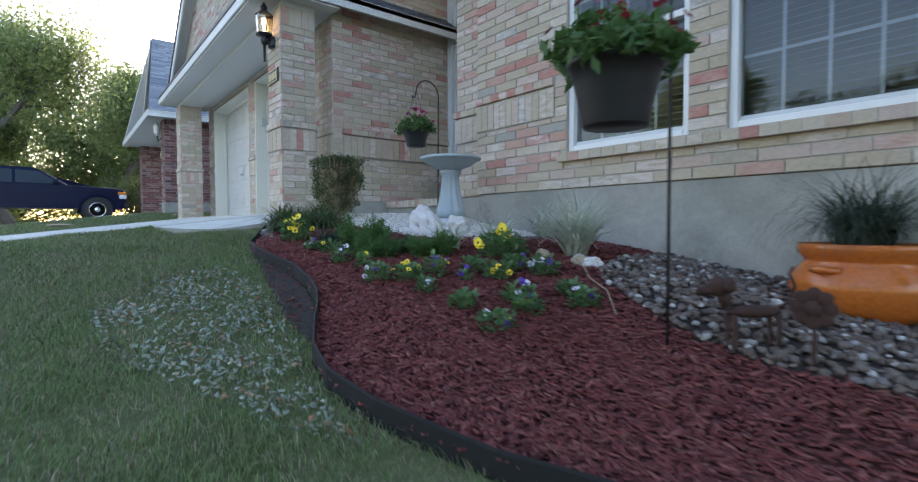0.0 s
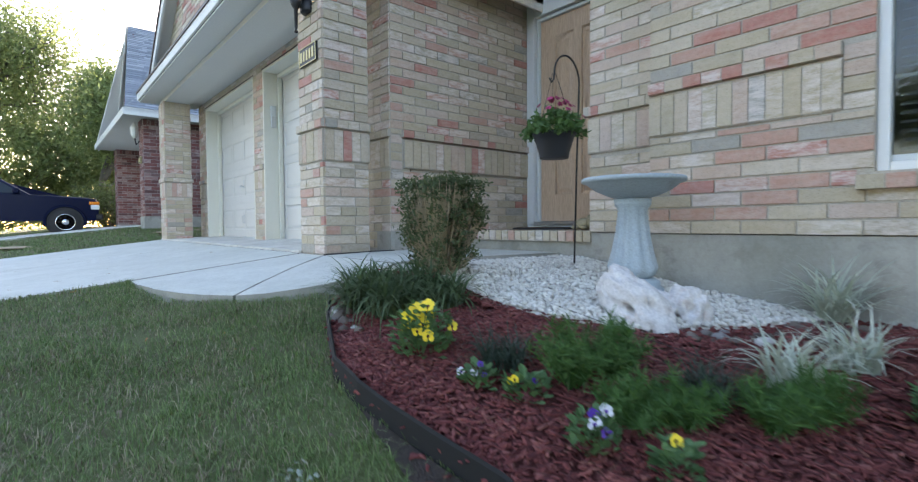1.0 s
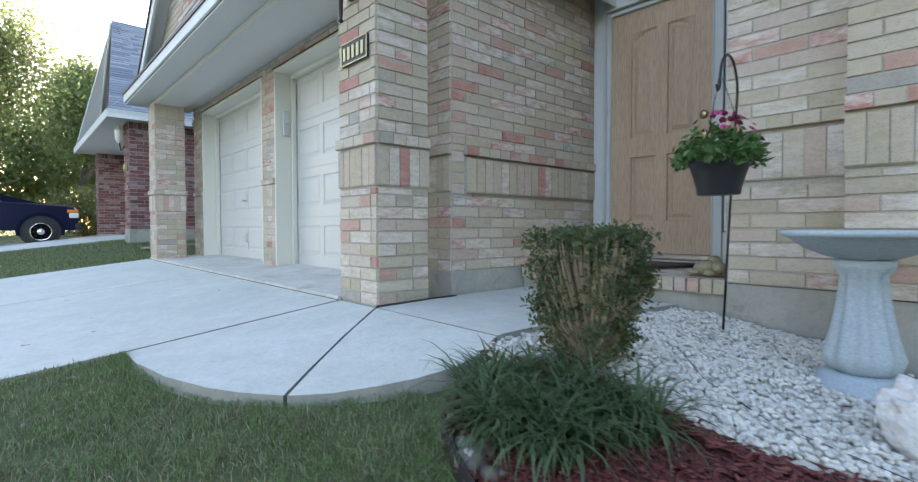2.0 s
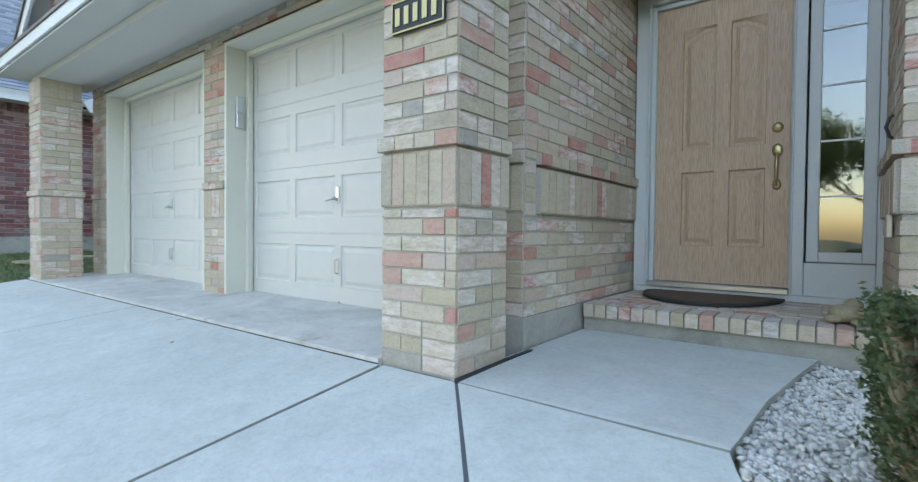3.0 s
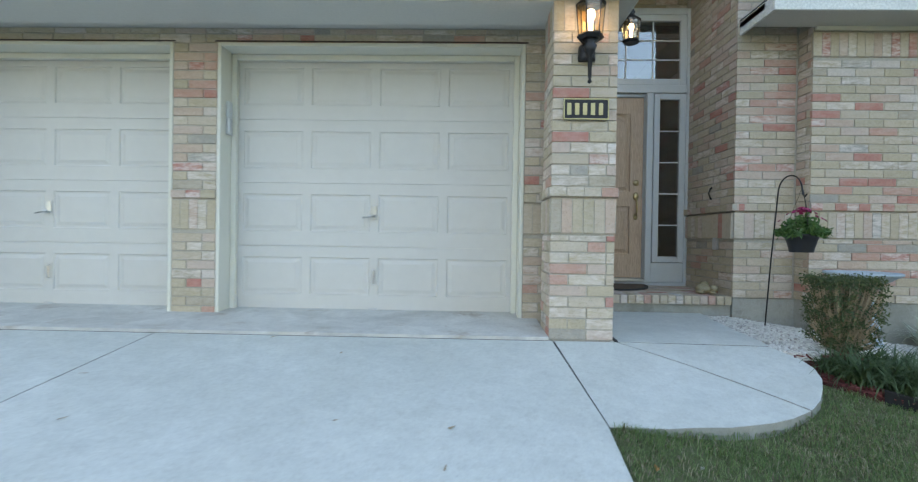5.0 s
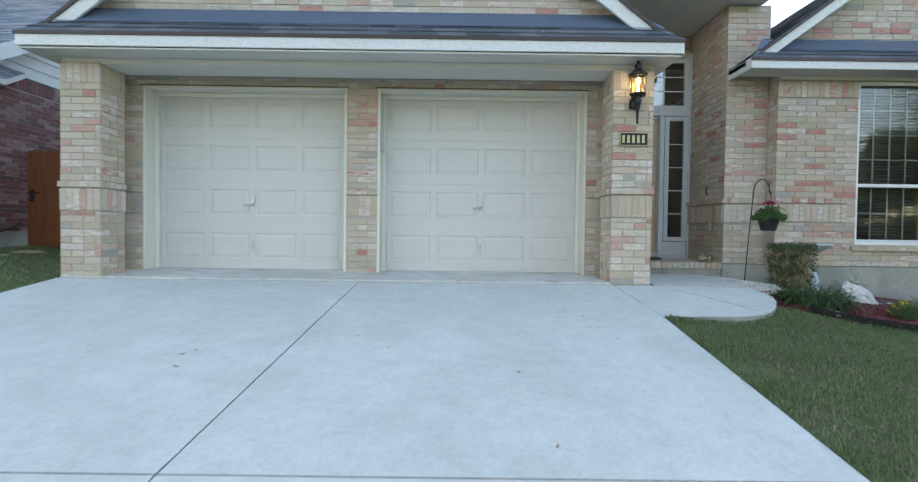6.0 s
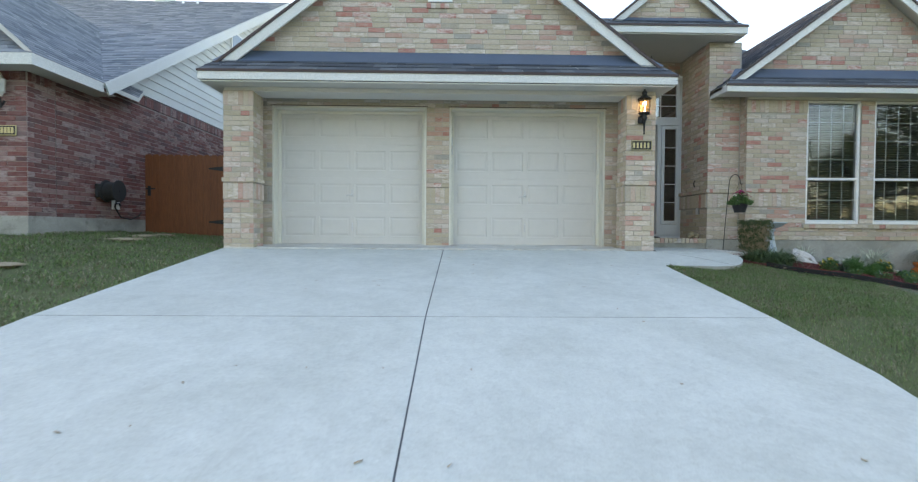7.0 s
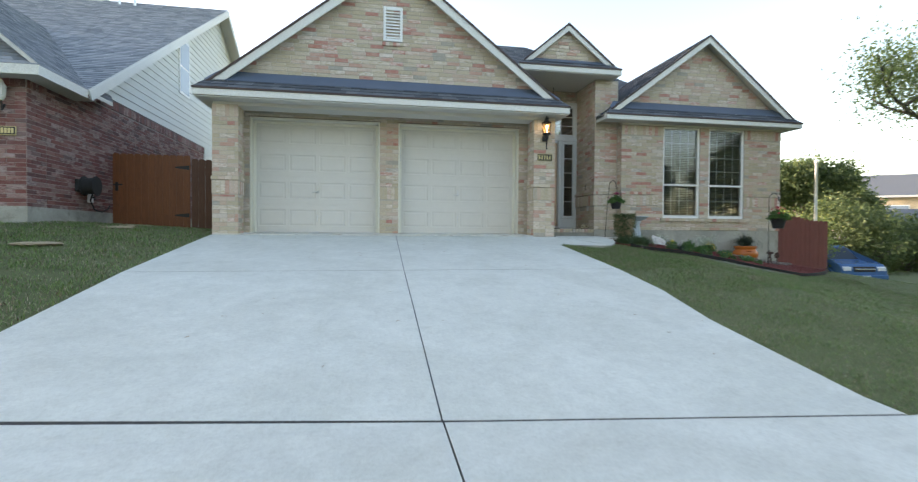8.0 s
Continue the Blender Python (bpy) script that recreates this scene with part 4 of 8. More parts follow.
def house_window(name, x0, x1):
    z0, z1, y = 0.44, 2.56, WY + 0.05
    t = thing(name, "tall white vinyl window with glazing bars, closed", "window")
    t["kind"] = "structure"
    mid = 1.215
    for nm, a in (("window_frame", (x0, x0 + 0.045, z0, z1)), ("window_frame", (x1 - 0.045, x1, z0, z1)), ("window_frame", (x0 + 0.046, x1 - 0.046, z1 - 0.045, z1)), ("window_sill", (x0 + 0.046, x1 - 0.046, z0, z0 + 0.04)), ("meeting_rail", (x0 + 0.046, x1 - 0.046, mid - 0.022, mid + 0.022))):
        bm = B()
        bar(bm, *a, y - 0.03, y + 0.06)
        part(nm, bm, M_VINYL, t)
    bm = B()
    bar(bm, x0 + 0.046, x1 - 0.046, z0 + 0.041, z0 + 0.07, y + 0.0, y + 0.03)
    part("sash_rail", bm, M_CASING, t, "grey lower sash rail")
    gx0, gx1 = x0 + 0.046, x1 - 0.046
    cx = [gx0 + (gx1 - gx0) * i / 4 for i in range(5)]
    for lo, hi, rows, yy in ((z0 + 0.07, mid - 0.022, 2, y + 0.012), (mid + 0.022, z1 - 0.045, 4, y + 0.0)):
        cz = [lo + (hi - lo) * i / rows for i in range(rows + 1)]
        for c in cx[1:-1]:
            bm = B()
            bar(bm, c - 0.008, c + 0.008, lo, hi, yy + 0.013, yy + 0.022, 0)
            part("glazing_bar", bm, M_VINYL, t)
        for c in cz[1:-1]:
            bm = B()
            bar(bm, gx0, gx1, c - 0.008, c + 0.008, yy + 0.0145, yy + 0.0235, 0)
            part("glazing_bar", bm, M_VINYL, t)
        bm = B()
        bar(bm, gx0, gx1, lo, hi, yy + 0.006, yy + 0.010, 0)
        ob = part("pane", bm, M_GLASS, t)
        ob.visible_shadow = False
    bl = thing("window_blind", "lowered grey-white slatted blind behind the window", "blind", "window blinds", ((x0 + x1) / 2, y + 0.11, z1 - 0.06))
    hw = (x1 - x0) / 2 - 0.06
    bm = B()
    box(bm, -hw, hw, -0.025, 0.025, 0, 0.045, 0.004)
    part("head_rail", bm, M_BLIND, bl)
    g = [(-hw, -0.022, -0.010), (hw, -0.022, -0.010), (hw, 0.0, 0.002), (hw, 0.022, 0.010), (-hw, 0.022, 0.010), (-hw, 0.0, 0.002)]
    sm = mesh_of("slat", g + [(a, b, c - 0.003) for a, b, c in g], [(0, 1, 2, 5), (5, 2, 3, 4), (6, 11, 8, 7), (11, 10, 9, 8), (0, 6, 7, 1), (4, 3, 9, 10), (0, 5, 11, 6), (5, 4, 10, 11), (1, 7, 8, 2), (2, 8, 9, 3)], M_BLIND)
    zz = -0.03
    while zz > -2.0:
        ob = new("slat", sm)
        ob.parent = bl
        ob.matrix_basis = pose(0, 0, zz, random.uniform(-4, 4), random.uniform(-0.25, 0.25), 0)
        zz -= 0.041
    bm = B()
    for xx in (-hw * 0.6, hw * 0.6):
        box(bm, xx - 0.002, xx + 0.002, -0.026, -0.0235, -2.0, 0)
    part("ladder_cord", bm, M_BLIND, bl)
    return t


house_window("window_1", WIN[0][0], WIN[0][1])
house_window("window_2", WIN[1][0], WIN[1][1])

# attic vent in the garage gable
vt = thing("gable_vent", "white louvred attic vent in the brick gable", "vent", at=(-3.21, G0, 3.64))
for nm, a in (("frame", (-0.18, -0.13, 0, 0.64)), ("frame", (0.13, 0.18, 0, 0.64)), ("frame", (-0.129, 0.129, 0, 0.05)), ("frame", (-0.129, 0.129, 0.58, 0.64))):
    bm = B()
    bar(bm, *a, -0.03, 0.02)
    part(nm, bm, M_VINYL, vt)
for i in range(9):
    bm = B()
    z = 0.06 + i * 0.058
    prism(bm, [(-0.129, -0.022, z), (0.129, -0.022, z), (0.129, 0.012, z + 0.05), (-0.129, 0.012, z + 0.05)], (0, 0.004, 0.006))
    part("slat", bm, M_VINYL, vt)
bm = B()
box(bm, -0.13, 0.13, 0.012, 0.02, 0.05, 0.58)
part("backing", bm, M_JOINT, vt)

# brick step before the door
bm = B()
box(bm, -0.02, 1.476, 1.36, 2.40, -0.1, 0.085)
structure("step_base", bm, M_SLAB, "rendered concrete base of the entrance step", "step")

# number plate
pt = thing("number_plate", "black plate with gold rim and figures on brick pillar", "number plate", at=(-0.214, -0.014, 1.561))
M_GOLD = plain("gold_paint", (0.50, 0.43, 0.22), 0.45, 0.4)
bm = B()
box(bm, -0.152, 0.152, -0.004, 0.012, -0.071, 0.071, 0.003)
part("plate", bm, M_BLACK, pt)
for a in ((-0.152, 0.152, 0.063, 0.071), (-0.152, 0.152, -0.071, -0.063), (-0.152, -0.144, -0.0628, 0.0628), (0.144, 0.152, -0.0628, 0.0628)):
    bm = B()
    bar(bm, *a, -0.009, -0.0045, 0.001)
    part("rim", bm, M_GOLD, pt)
for i in range(5):
    bm = B()
    bar(bm, -0.128 + i * 0.053, -0.128 + i * 0.053 + 0.028, -0.040, 0.040, -0.009, -0.0045, 0.001)
    part("bar", bm, M_GOLD, pt)


def lantern(name, label, at, wall=True):
    """A six-sided coach lantern, glazed, with a bulb; on a wall bracket with a tail, or hung."""
    t = thing(name, label, "lantern", at=at)
    s6 = 6
    bm = B()
    lathe(bm, [(0.075, 0.0), (0.092, 0.02), (0.08, 0.035), (0.05, 0.04), (0.0, 0.041)], (0, 0, -0.03), s6)
    part("base_ring", bm, M_BLACK, t)
    bm = B()
    lathe(bm, [(0.10, 0.20), (0.085, 0.215), (0.045, 0.245), (0.03, 0.27), (0.042, 0.285), (0.03, 0.31), (0.012, 0.325), (0.016, 0.335), (0.004, 0.37), (0, 0.371)], (0, 0, 0), 12)
    part("roof_cap", bm, M_BLACK, t, smooth=True)
    for i in range(s6):
        a0, a1 = 2 * math.pi * i / s6, 2 * math.pi * (i + 1) / s6
        p0, p1 = Vector((0.078 * math.cos(a0), 0.078 * math.sin(a0), 0.008)), Vector((0.094 * math.cos(a0), 0.094 * math.sin(a0), 0.205))
        q0, q1 = Vector((0.078 * math.cos(a1), 0.078 * math.sin(a1), 0.008)), Vector((0.094 * math.cos(a1), 0.094 * math.sin(a1), 0.205))
        bm = B()
        tube(bm, [p0, p1], 0.005, 5)
        part("bar", bm, M_BLACK, t)
        bm = B()
        n = (q0 - p0).cross(p1 - p0).normalized() * 0.003
        e = (q0 - p0).normalized() * 0.005
        prism(bm, [p0 + e, q0 - e, q1 - e, p1 + e], n)
        ob = part("pane", bm, M_AMBER, t)
        ob.visible_shadow = False
    bm = B()
    lathe(bm, [(0.014, 0.0), (0.014, 0.07), (0.02, 0.09), (0.03, 0.12), (0.024, 0.15), (0.0, 0.162)], (0, 0, 0.012), 12)
    part("bulb", bm, M_BULB, t, "glowing bulb", True)
    if wall:
        bm = B()
        lathe(bm, [(0.0, -0.315), (0.016, -0.305), (0.008, -0.285), (0.012, -0.27), (0.016, -0.13), (0.03, -0.11), (0.045, -0.07), (0.03, -0.05), (0.055, -0.03)], (0, 0, 0), 12)
        part("tail", bm, M_BLACK, t, smooth=True)
        bm = B()
        tube(bm, [(0, 0, -0.08), (0, 0.05, -0.1), (0, 0.095, -0.08)], 0.02, 8)
        lathe(bm, [(0.055, 0), (0.06, 0.02), (0.055, 0.10), (0.03, 0.125)], (0, 0.098, -0.14), 10)
        part("wall_bracket", bm, M_BLACK, t, smooth=True)
    else:
        bm = B()
        tube(bm, [(0, 0, 0.36), (0, 0, 3.50 - at[2])], 0.006, 6)
        part("stem", bm, M_BLACK, t)
    return t


lantern("wall_lantern", "black metal coach lantern with a lit bulb on the brick pillar", (-0.215, -0.105, 2.02))
lantern("porch_lantern", "black metal hanging lantern with a lit bulb in the porch", (0.62, 1.75, 2.72), False)

# doormat, garden turtle, door bell and outlet
mt = thing("doormat", "half-round brown coir doormat with a black rubber edge", "doormat", at=(0.54, 2.28, 0.173))
pts = [(0.44 * math.cos(a), 0.0 + 0.62 * -math.sin(a)) for a in (math.pi * i / 24 for i in range(25))]
bm = B()
prism(bm, [(x, y, 0) for x, y in pts], (0, 0, 0.016))
part("rubber_rim", bm, M_RUBBER, mt)
bm = B()
prism(bm, [(x * 0.9, y * 0.9 - 0.02, 0.0165) for x, y in pts], (0, 0, 0.005))
part("coir", bm, M_MAT, mt)
M_FROG = surface("painted_pottery", (0.24, 0.20, 0.11), (0.36, 0.31, 0.20), 30, 120, 0.5, dirt=(0.16, 0.17, 0.07), dirt_scale=25)
fg = B()
for c, r, sz in (((0, 0, 0.045), 0.075, 0.65), ((0.085, -0.04, 0.05), 0.045, 0.9), ((-0.05, -0.05, 0.02), 0.04, 0.5), ((0.05, -0.09, 0.018), 0.035, 0.5), ((0.03, 0.04, 0.08), 0.045, 0.9)):
    bmesh.ops.create_icosphere(fg, subdivisions=2, radius=r, matrix=Matrix.Translation(c) @ Matrix.Diagonal((1, 1, sz, 1)))
tagged(new("pottery_frog", None), "small painted pottery frog on the brick step", "ornament")
fo = bpy.data.objects["pottery_frog"]
fo.location = (1.29, 1.52, 0.176)
part("body", fg, M_FROG, fo, smooth=True)
ob = thing("outlet_box", "small grey outdoor outlet box on the porch wall", "outlet", at=(PX - 0.012, 1.62, 0.66))
bm = B()
box(bm, -0.03, 0.0, -0.04, 0.04, -0.06, 0.06, 0.006)
part("cover", bm, M_STEEL, ob)
bb = thing("wall_hook", "small black iron bracket on the porch wall", "bracket", at=(PX - 0.012, 1.75, 1.17))
bm = B()
tube(bm, [(0, 0, -0.06), (-0.012, 0, -0.05), (-0.03, 0, 0.0), (-0.012, 0, 0.05), (0, 0, 0.06)], 0.008, 6)
part("arm", bm, M_BLACK, bb)

# ---- the neighbour's house ----
nh = thing("neighbour_house", "red brick house with white siding and grey shingle roof", "house")
NX, NY = -9.35, 0.2


def red_wall(name, x0, x1, y0, y1, z0, z1, faces, bands=True):
    """A red brick block under the house; faces lists the sides that get bricks."""
    bm = B()
    box(bm, x0, x1, y0, y1, z0, z1)
    w = part(name, bm, M_RED_MORTAR, nh)
    br = Bricks(w, limit=0, joined=M_RED)
    for f in faces:
        if f == "E":
            o, al, ou, ln = (x1, y0, 0), (0, 1, 0), (1, 0, 0), y1 - y0
        elif f == "S":
            o, al, ou, ln = (x0, y0, 0), (1, 0, 0), (0, -1, 0), x1 - x0
        else:
            o, al, ou, ln = (x0, y1, 0), (0, -1, 0), (-1, 0, 0), y1 - y0
        lay(br, o, al, ou, ln, z0 + 0.01, z1 - 0.22, shift=0.5 if f == "E" else 0)
        soldiers(br, o, al, ou, ln, z1 - 0.215, 0.21, 0.08, 0.02)
    br.done()
    return w


red_wall("side_wall", NX - 0.2, NX, NY + 0.54, 9.5, 0.44, 3.0, "E")
red_wall("front_pillar", NX - 0.55, NX, NY, NY + 0.53, 0.44, 2.68, "ESW")
red_wall("front_pillar", -15.4, -14.9, NY + 0.1, 1.0, 0.2, 2.68, "ES")
red_wall("garage_wall", -14.9, NX - 0.56, 0.95, 1.15, 2.4, 2.75, "S")
red_wall("garage_post", -12.4, -12.0, 0.95, 1.15, 0.2, 2.4, "S")
red_wall("far_wall", -15.2, -15.0, 1.0, 3.0, 0.2, 2.75, "E")
bm = B()
box(bm, NX - 0.19, NX + 0.012, NY + 0.55, 12, -0.4, 0.455)
box(bm, NX - 0.56, NX + 0.015, NY - 0.015, NY + 0.545, -0.4, 0.458)
box(bm, -15.42, -14.88, NY + 0.08, 1.0, -0.4, 0.3)
part("foundation", bm, M_SLAB, nh)
for x0, x1 in ((-14.85, -12.45), (-11.95, NX - 0.6)):
    bm = B()
    panelled(bm, x0, x1, 0.15, 2.4, 1.02, [(x0 + (i + 0.1) * (x1 - x0) / 4, x0 + (i + 0.9) * (x1 - x0) / 4, 0.15 + j * 0.56 + 0.1, 0.15 + j * 0.56 + 0.46, None) for i in range(4) for j in range(4)], [(0.01, 0.01), (0.05, 0.003)])
    part("garage_door", bm, M_GDOOR, nh, "closed cream garage door")
# lapped siding in the side gable
RIDGE = (11.0, 8.38)
FOOT = (1.75, 3.0)
NSL = (RIDGE[1] - FOOT[1]) / (RIDGE[0] - FOOT[0])
sp = Soup()
z = 3.005
while z < RIDGE[1] - 0.2:
    y0 = FOOT[0] + (z - FOOT[1]) / NSL
    y1 = min(2 * RIDGE[0] - y0, 20)
    lap = 0.19
    sp.add([(NX + 0.03, y0, z), (NX + 0.03, y1, z), (NX + 0.012, y1, z + lap + 0.01), (NX + 0.012, y0 + lap / NSL, z + lap + 0.01), (NX - 0.02, y0, z), (NX - 0.02, y1, z)], [(0, 1, 2, 3), (4, 5, 1, 0)])
    z += lap
tagged(part("siding", sp.mesh("siding", M_SIDING), None, nh, "white lapped siding"), kind="stuff")
bm = B()
prism(bm, [(NX - 0.03, FOOT[0], 3.0), (NX - 0.03, 2 * RIDGE[0] - FOOT[0], 3.0), (NX - 0.03, RIDGE[0], RIDGE[1] - 0.1)], (-0.1, 0, 0))
part("gable_wall", bm, M_SIDING, nh)
bm = B()
box(bm, NX - 0.03, NX + 0.04, 9.5, 12.5, 0.44, 3.0)
part("rear_siding", bm, M_SIDING, nh)
wn = B()
box(wn, NX + 0.0, NX + 0.05, 7.1, 8.0, 4.28, 6.02)
wo = part("window", wn, M_VINYL, nh, "white upstairs window")
bm = B()
box(bm, NX + 0.051, NX + 0.055, 7.17, 7.93, 4.36, 5.10)
box(bm, NX + 0.051, NX + 0.055, 7.17, 7.93, 5.16, 5.94)
part("pane", bm, plain("dark_pane", (0.25, 0.32, 0.40), 0.05), wo)


def shingled(parent, planes, row=0.15):
    bm = B()
    for ring in planes:
        prism(bm, ring, (0, 0, -0.08))
    ro = part("roof", bm, M_SOFFIT, parent)
    s = Soup()
    for ring in planes:
        a, b, c, d = ring if len(ring) == 4 else (ring[0], ring[1], ring[2], ring[2])
        roof_plane(s, a, b, c, d, row)
    tagged(part("shingles", s.mesh("shingles", M_NSHINGLE), None, ro), kind="stuff")


XE = NX + 0.42
shingled(nh, [[(-19, 1.25, 2.74), (XE, 1.25, 2.74), (XE, RIDGE[0], RIDGE[1] + 0.1), (-19, RIDGE[0], RIDGE[1] + 0.1)], [(XE, 20.75, 2.74), (-19, 20.75, 2.74), (-19, RIDGE[0], RIDGE[1] + 0.1), (XE, RIDGE[0], RIDGE[1] + 0.1)]])
# front wing: gable to the street, hipped return at the corner
WX, WZ = -12.3, 5.55
FE = NY - 0.38
shingled(nh, [[(XE, FE, 2.74), (XE, 2.2, 2.74), (WX, 9, WZ), (WX, NY + 0.15, WZ)], [(-15.3, 9, 2.74), (-15.3, FE, 2.74), (WX, NY + 0.15, WZ), (WX, 9, WZ)], [(-15.3, FE, 2.75), (XE, FE, 2.75), (XE - 0.75, FE + 0.6, 3.38), (-14.55, FE + 0.6, 3.38)]])
shingled(nh, [[(-18.0, 0.1, 2.95), (-14.9, 0.1, 2.95), (-15.9, 1.6, 4.5), (-17.0, 1.6, 4.5)], [(-14.9, 0.1, 2.95), (-14.9, 5, 2.95), (-15.9, 5, 4.5), (-15.9, 1.6, 4.5)]])
bm = B()
prism(bm, [(-14.9, NY + 0.2, 2.74), (XE - 0.4, NY + 0.2, 2.74), (WX, NY + 0.2, WZ - 0.3)], (0, 0.1, 0))
gw = part("front_gable", bm, M_RED_MORTAR, nh)
br = Bricks(gw, limit=0, joined=M_RED)
NS = (WZ - 0.3 - 2.74) / (WX + 14.9)
lay(br, (-14.9, NY + 0.2, 0), (1, 0, 0), (0, -1, 0), XE - 0.4 + 14.9, 3.3, WZ - 0.3, trim=lambda z: ((z - 2.74) / NS, XE - 0.4 + 14.9 - (z - 2.74) / NS))
br.done()
for a in ((-15.3, XE, FE - 0.03, FE, 2.58, 2.735), (XE - 0.03, XE, FE + 0.001, 1.25, 2.58, 2.735)):
    bm = B()
    box(bm, *a)
    part("fascia", bm, M_FASCIA, nh)
bm = B()
box(bm, -15.3, XE - 0.03, FE, 1.0, 2.60, 2.615)
box(bm, NX, XE - 0.03, 1.0, 1.6, 2.6, 2.612)
part("soffit", bm, M_SOFFIT, nh)
bm = B()
prism(bm, [(XE, 1.25, 2.73), (XE, RIDGE[0], RIDGE[1] + 0.09), (XE, RIDGE[0], RIDGE[1] - 0.16), (XE, 1.35, 2.56)], (0.03, 0, 0))
prism(bm, [(XE, 20.75, 2.73), (XE, RIDGE[0], RIDGE[1] + 0.08), (XE, RIDGE[0], RIDGE[1] - 0.16), (XE, 20.65, 2.56)], (0.03, 0, 0))
part("rake_board", bm, M_FASCIA, nh)
for xe in (-14.75,):
    bm = B()
    zf = 2.74 + (WZ - 2.74) * abs(xe - (XE if xe > WX else -15.3)) / abs(WX - (XE if xe > WX else -15.3))
    prism(bm, [(xe, NY + 0.1, zf), (WX, NY + 0.1, WZ), (WX, NY + 0.1, WZ - 0.22), (xe, NY + 0.1, zf - 0.18)], (0, 0.03, 0))
    part("rake_board", bm, M_FASCIA, nh)
bm = B()
box(bm, -13.6, -13.1, 10.7, 11.3, 8.3, 8.8, 0.02)
part("chimney", bm, M_SIDING, nh)
for vx in (-12.4, -11.9):
    bm = B()
    tube(bm, [(vx, 10.4, 7.9), (vx, 10.4, 8.75)], 0.05, 8)
    part("vent_pipe", bm, M_STEEL, nh)
# their plate and lantern
np_ = thing("number_plate", "black plate with gold figures on red brick", "number plate", at=(NX - 0.28, NY - 0.035, 1.72))
bm = B()
box(bm, -0.15, 0.15, -0.004, 0.012, -0.075, 0.075, 0.003)
part("plate", bm, M_GOLD, np_)
bm = B()
box(bm, -0.138, 0.138, -0.008, -0.0045, -0.063, 0.063)
part("field", bm, M_BLACK, np_)
for i in range(5):
    bm = B()
    box(bm, -0.12 + i * 0.05, -0.083 + i * 0.05, -0.012, -0.0085, -0.045, 0.045)
    part("bar", bm, M_GOLD, np_)
wl = thing("wall_lantern", "pale metal wall lantern on the red brick pillar", "lantern", at=(NX - 0.3, NY - 0.12, 2.35))
bm = B()
lathe(bm, [(0.03, -0.15), (0.07, -0.08), (0.08, 0.1), (0.05, 0.14), (0.02, 0.2), (0, 0.21)], (0, 0, 0), 8)
part("glass_body", bm, plain("frosted_lantern", (0.6, 0.6, 0.56), 0.3), wl)
bm = B()
tube(bm, [(0, 0, -0.14), (0, 0.03, -0.3), (0, 0.09, -0.2)], 0.018, 6)
part("bracket", bm, M_BLACK, wl)

# hose reel on their wall
hr = thing("hose_reel", "black plastic hose reel with a trailing hose on the red wall", "hose reel", at=(NX + 0.02, 1.8, 0.95))
bm = B()
for dx in (0.05, 0.27):
    lathe(bm, [(0.0, 0), (0.19, 0.0), (0.2, 0.012), (0.19, 0.024), (0, 0.025)], (0, 0, 0), 24)
    bmesh.ops.rotate(bm, verts=bm.verts[-24 * 3 - 24 * 2:], cent=(0, 0, 0), matrix=Matrix.Rotation(radians(90), 3, "Y"))
    bmesh.ops.translate(bm, verts=bm.verts[-24 * 3 - 24 * 2:], vec=(dx, 0, 0))
part("flange", bm, M_RUBBER, hr)
bm = B()
coil = [(0.08 + 0.17 * (i / 200), 0.15 * math.cos(i * 0.33), 0.15 * math.sin(i * 0.33)) for i in range(200)]
tube(bm, coil, 0.013, 6)
part("hose_coil", bm, M_RUBBER, hr, smooth=True)
bm = B()
tube(bm, [(0.15, 0.15, -0.1), (0.06, 0.22, -0.28), (0.05, 0.4, -0.46), (0.05, 0.7, -0.5), (0.05, 0.95, -0.42), (0.04, 1.05, -0.35)], 0.013, 6)
part("hose_end", bm, M_RUBBER, hr, smooth=True)
bm = B()
box(bm, 0.0, 0.05, -0.22, 0.22, -0.12, 0.12, 0.01)
box(bm, 0.05, 0.3, -0.02, 0.02, -0.02, 0.02)
part("bracket", bm, M_RUBBER, hr)
tp = thing("tap_plate", "white plate with a dark tap below the hose reel", "tap", at=(NX + 0.02, 2.12, 0.74))
bm = B()
box(bm, 0, 0.02, -0.11, 0.11, -0.11, 0.11, 0.006)
part("plate", bm, M_VINYL, tp)
bm = B()
tube(bm, [(0.02, 0, 0), (0.08, 0, 0), (0.1, 0, -0.05)], 0.018, 8)
box(bm, 0.06, 0.075, -0.05, 0.05, 0.025, 0.04)
part("tap", bm, M_BLACK, tp)

# timber gate between the houses
M_CEDAR = wood_mat("stained_cedar", (0.14, 0.042, 0.013), (0.25, 0.085, 0.026), (1, 1, 0.08), 0.6, 12)
M_CEDAR2 = wood_mat("weathered_cedar", (0.11, 0.05, 0.028), (0.17, 0.085, 0.05), (1, 1, 0.08), 0.75, 12)
M_REDFENCE = wood_mat("red_stained_board", (0.13, 0.028, 0.024), (0.18, 0.045, 0.036), (1, 1, 0.08), 0.65, 10)


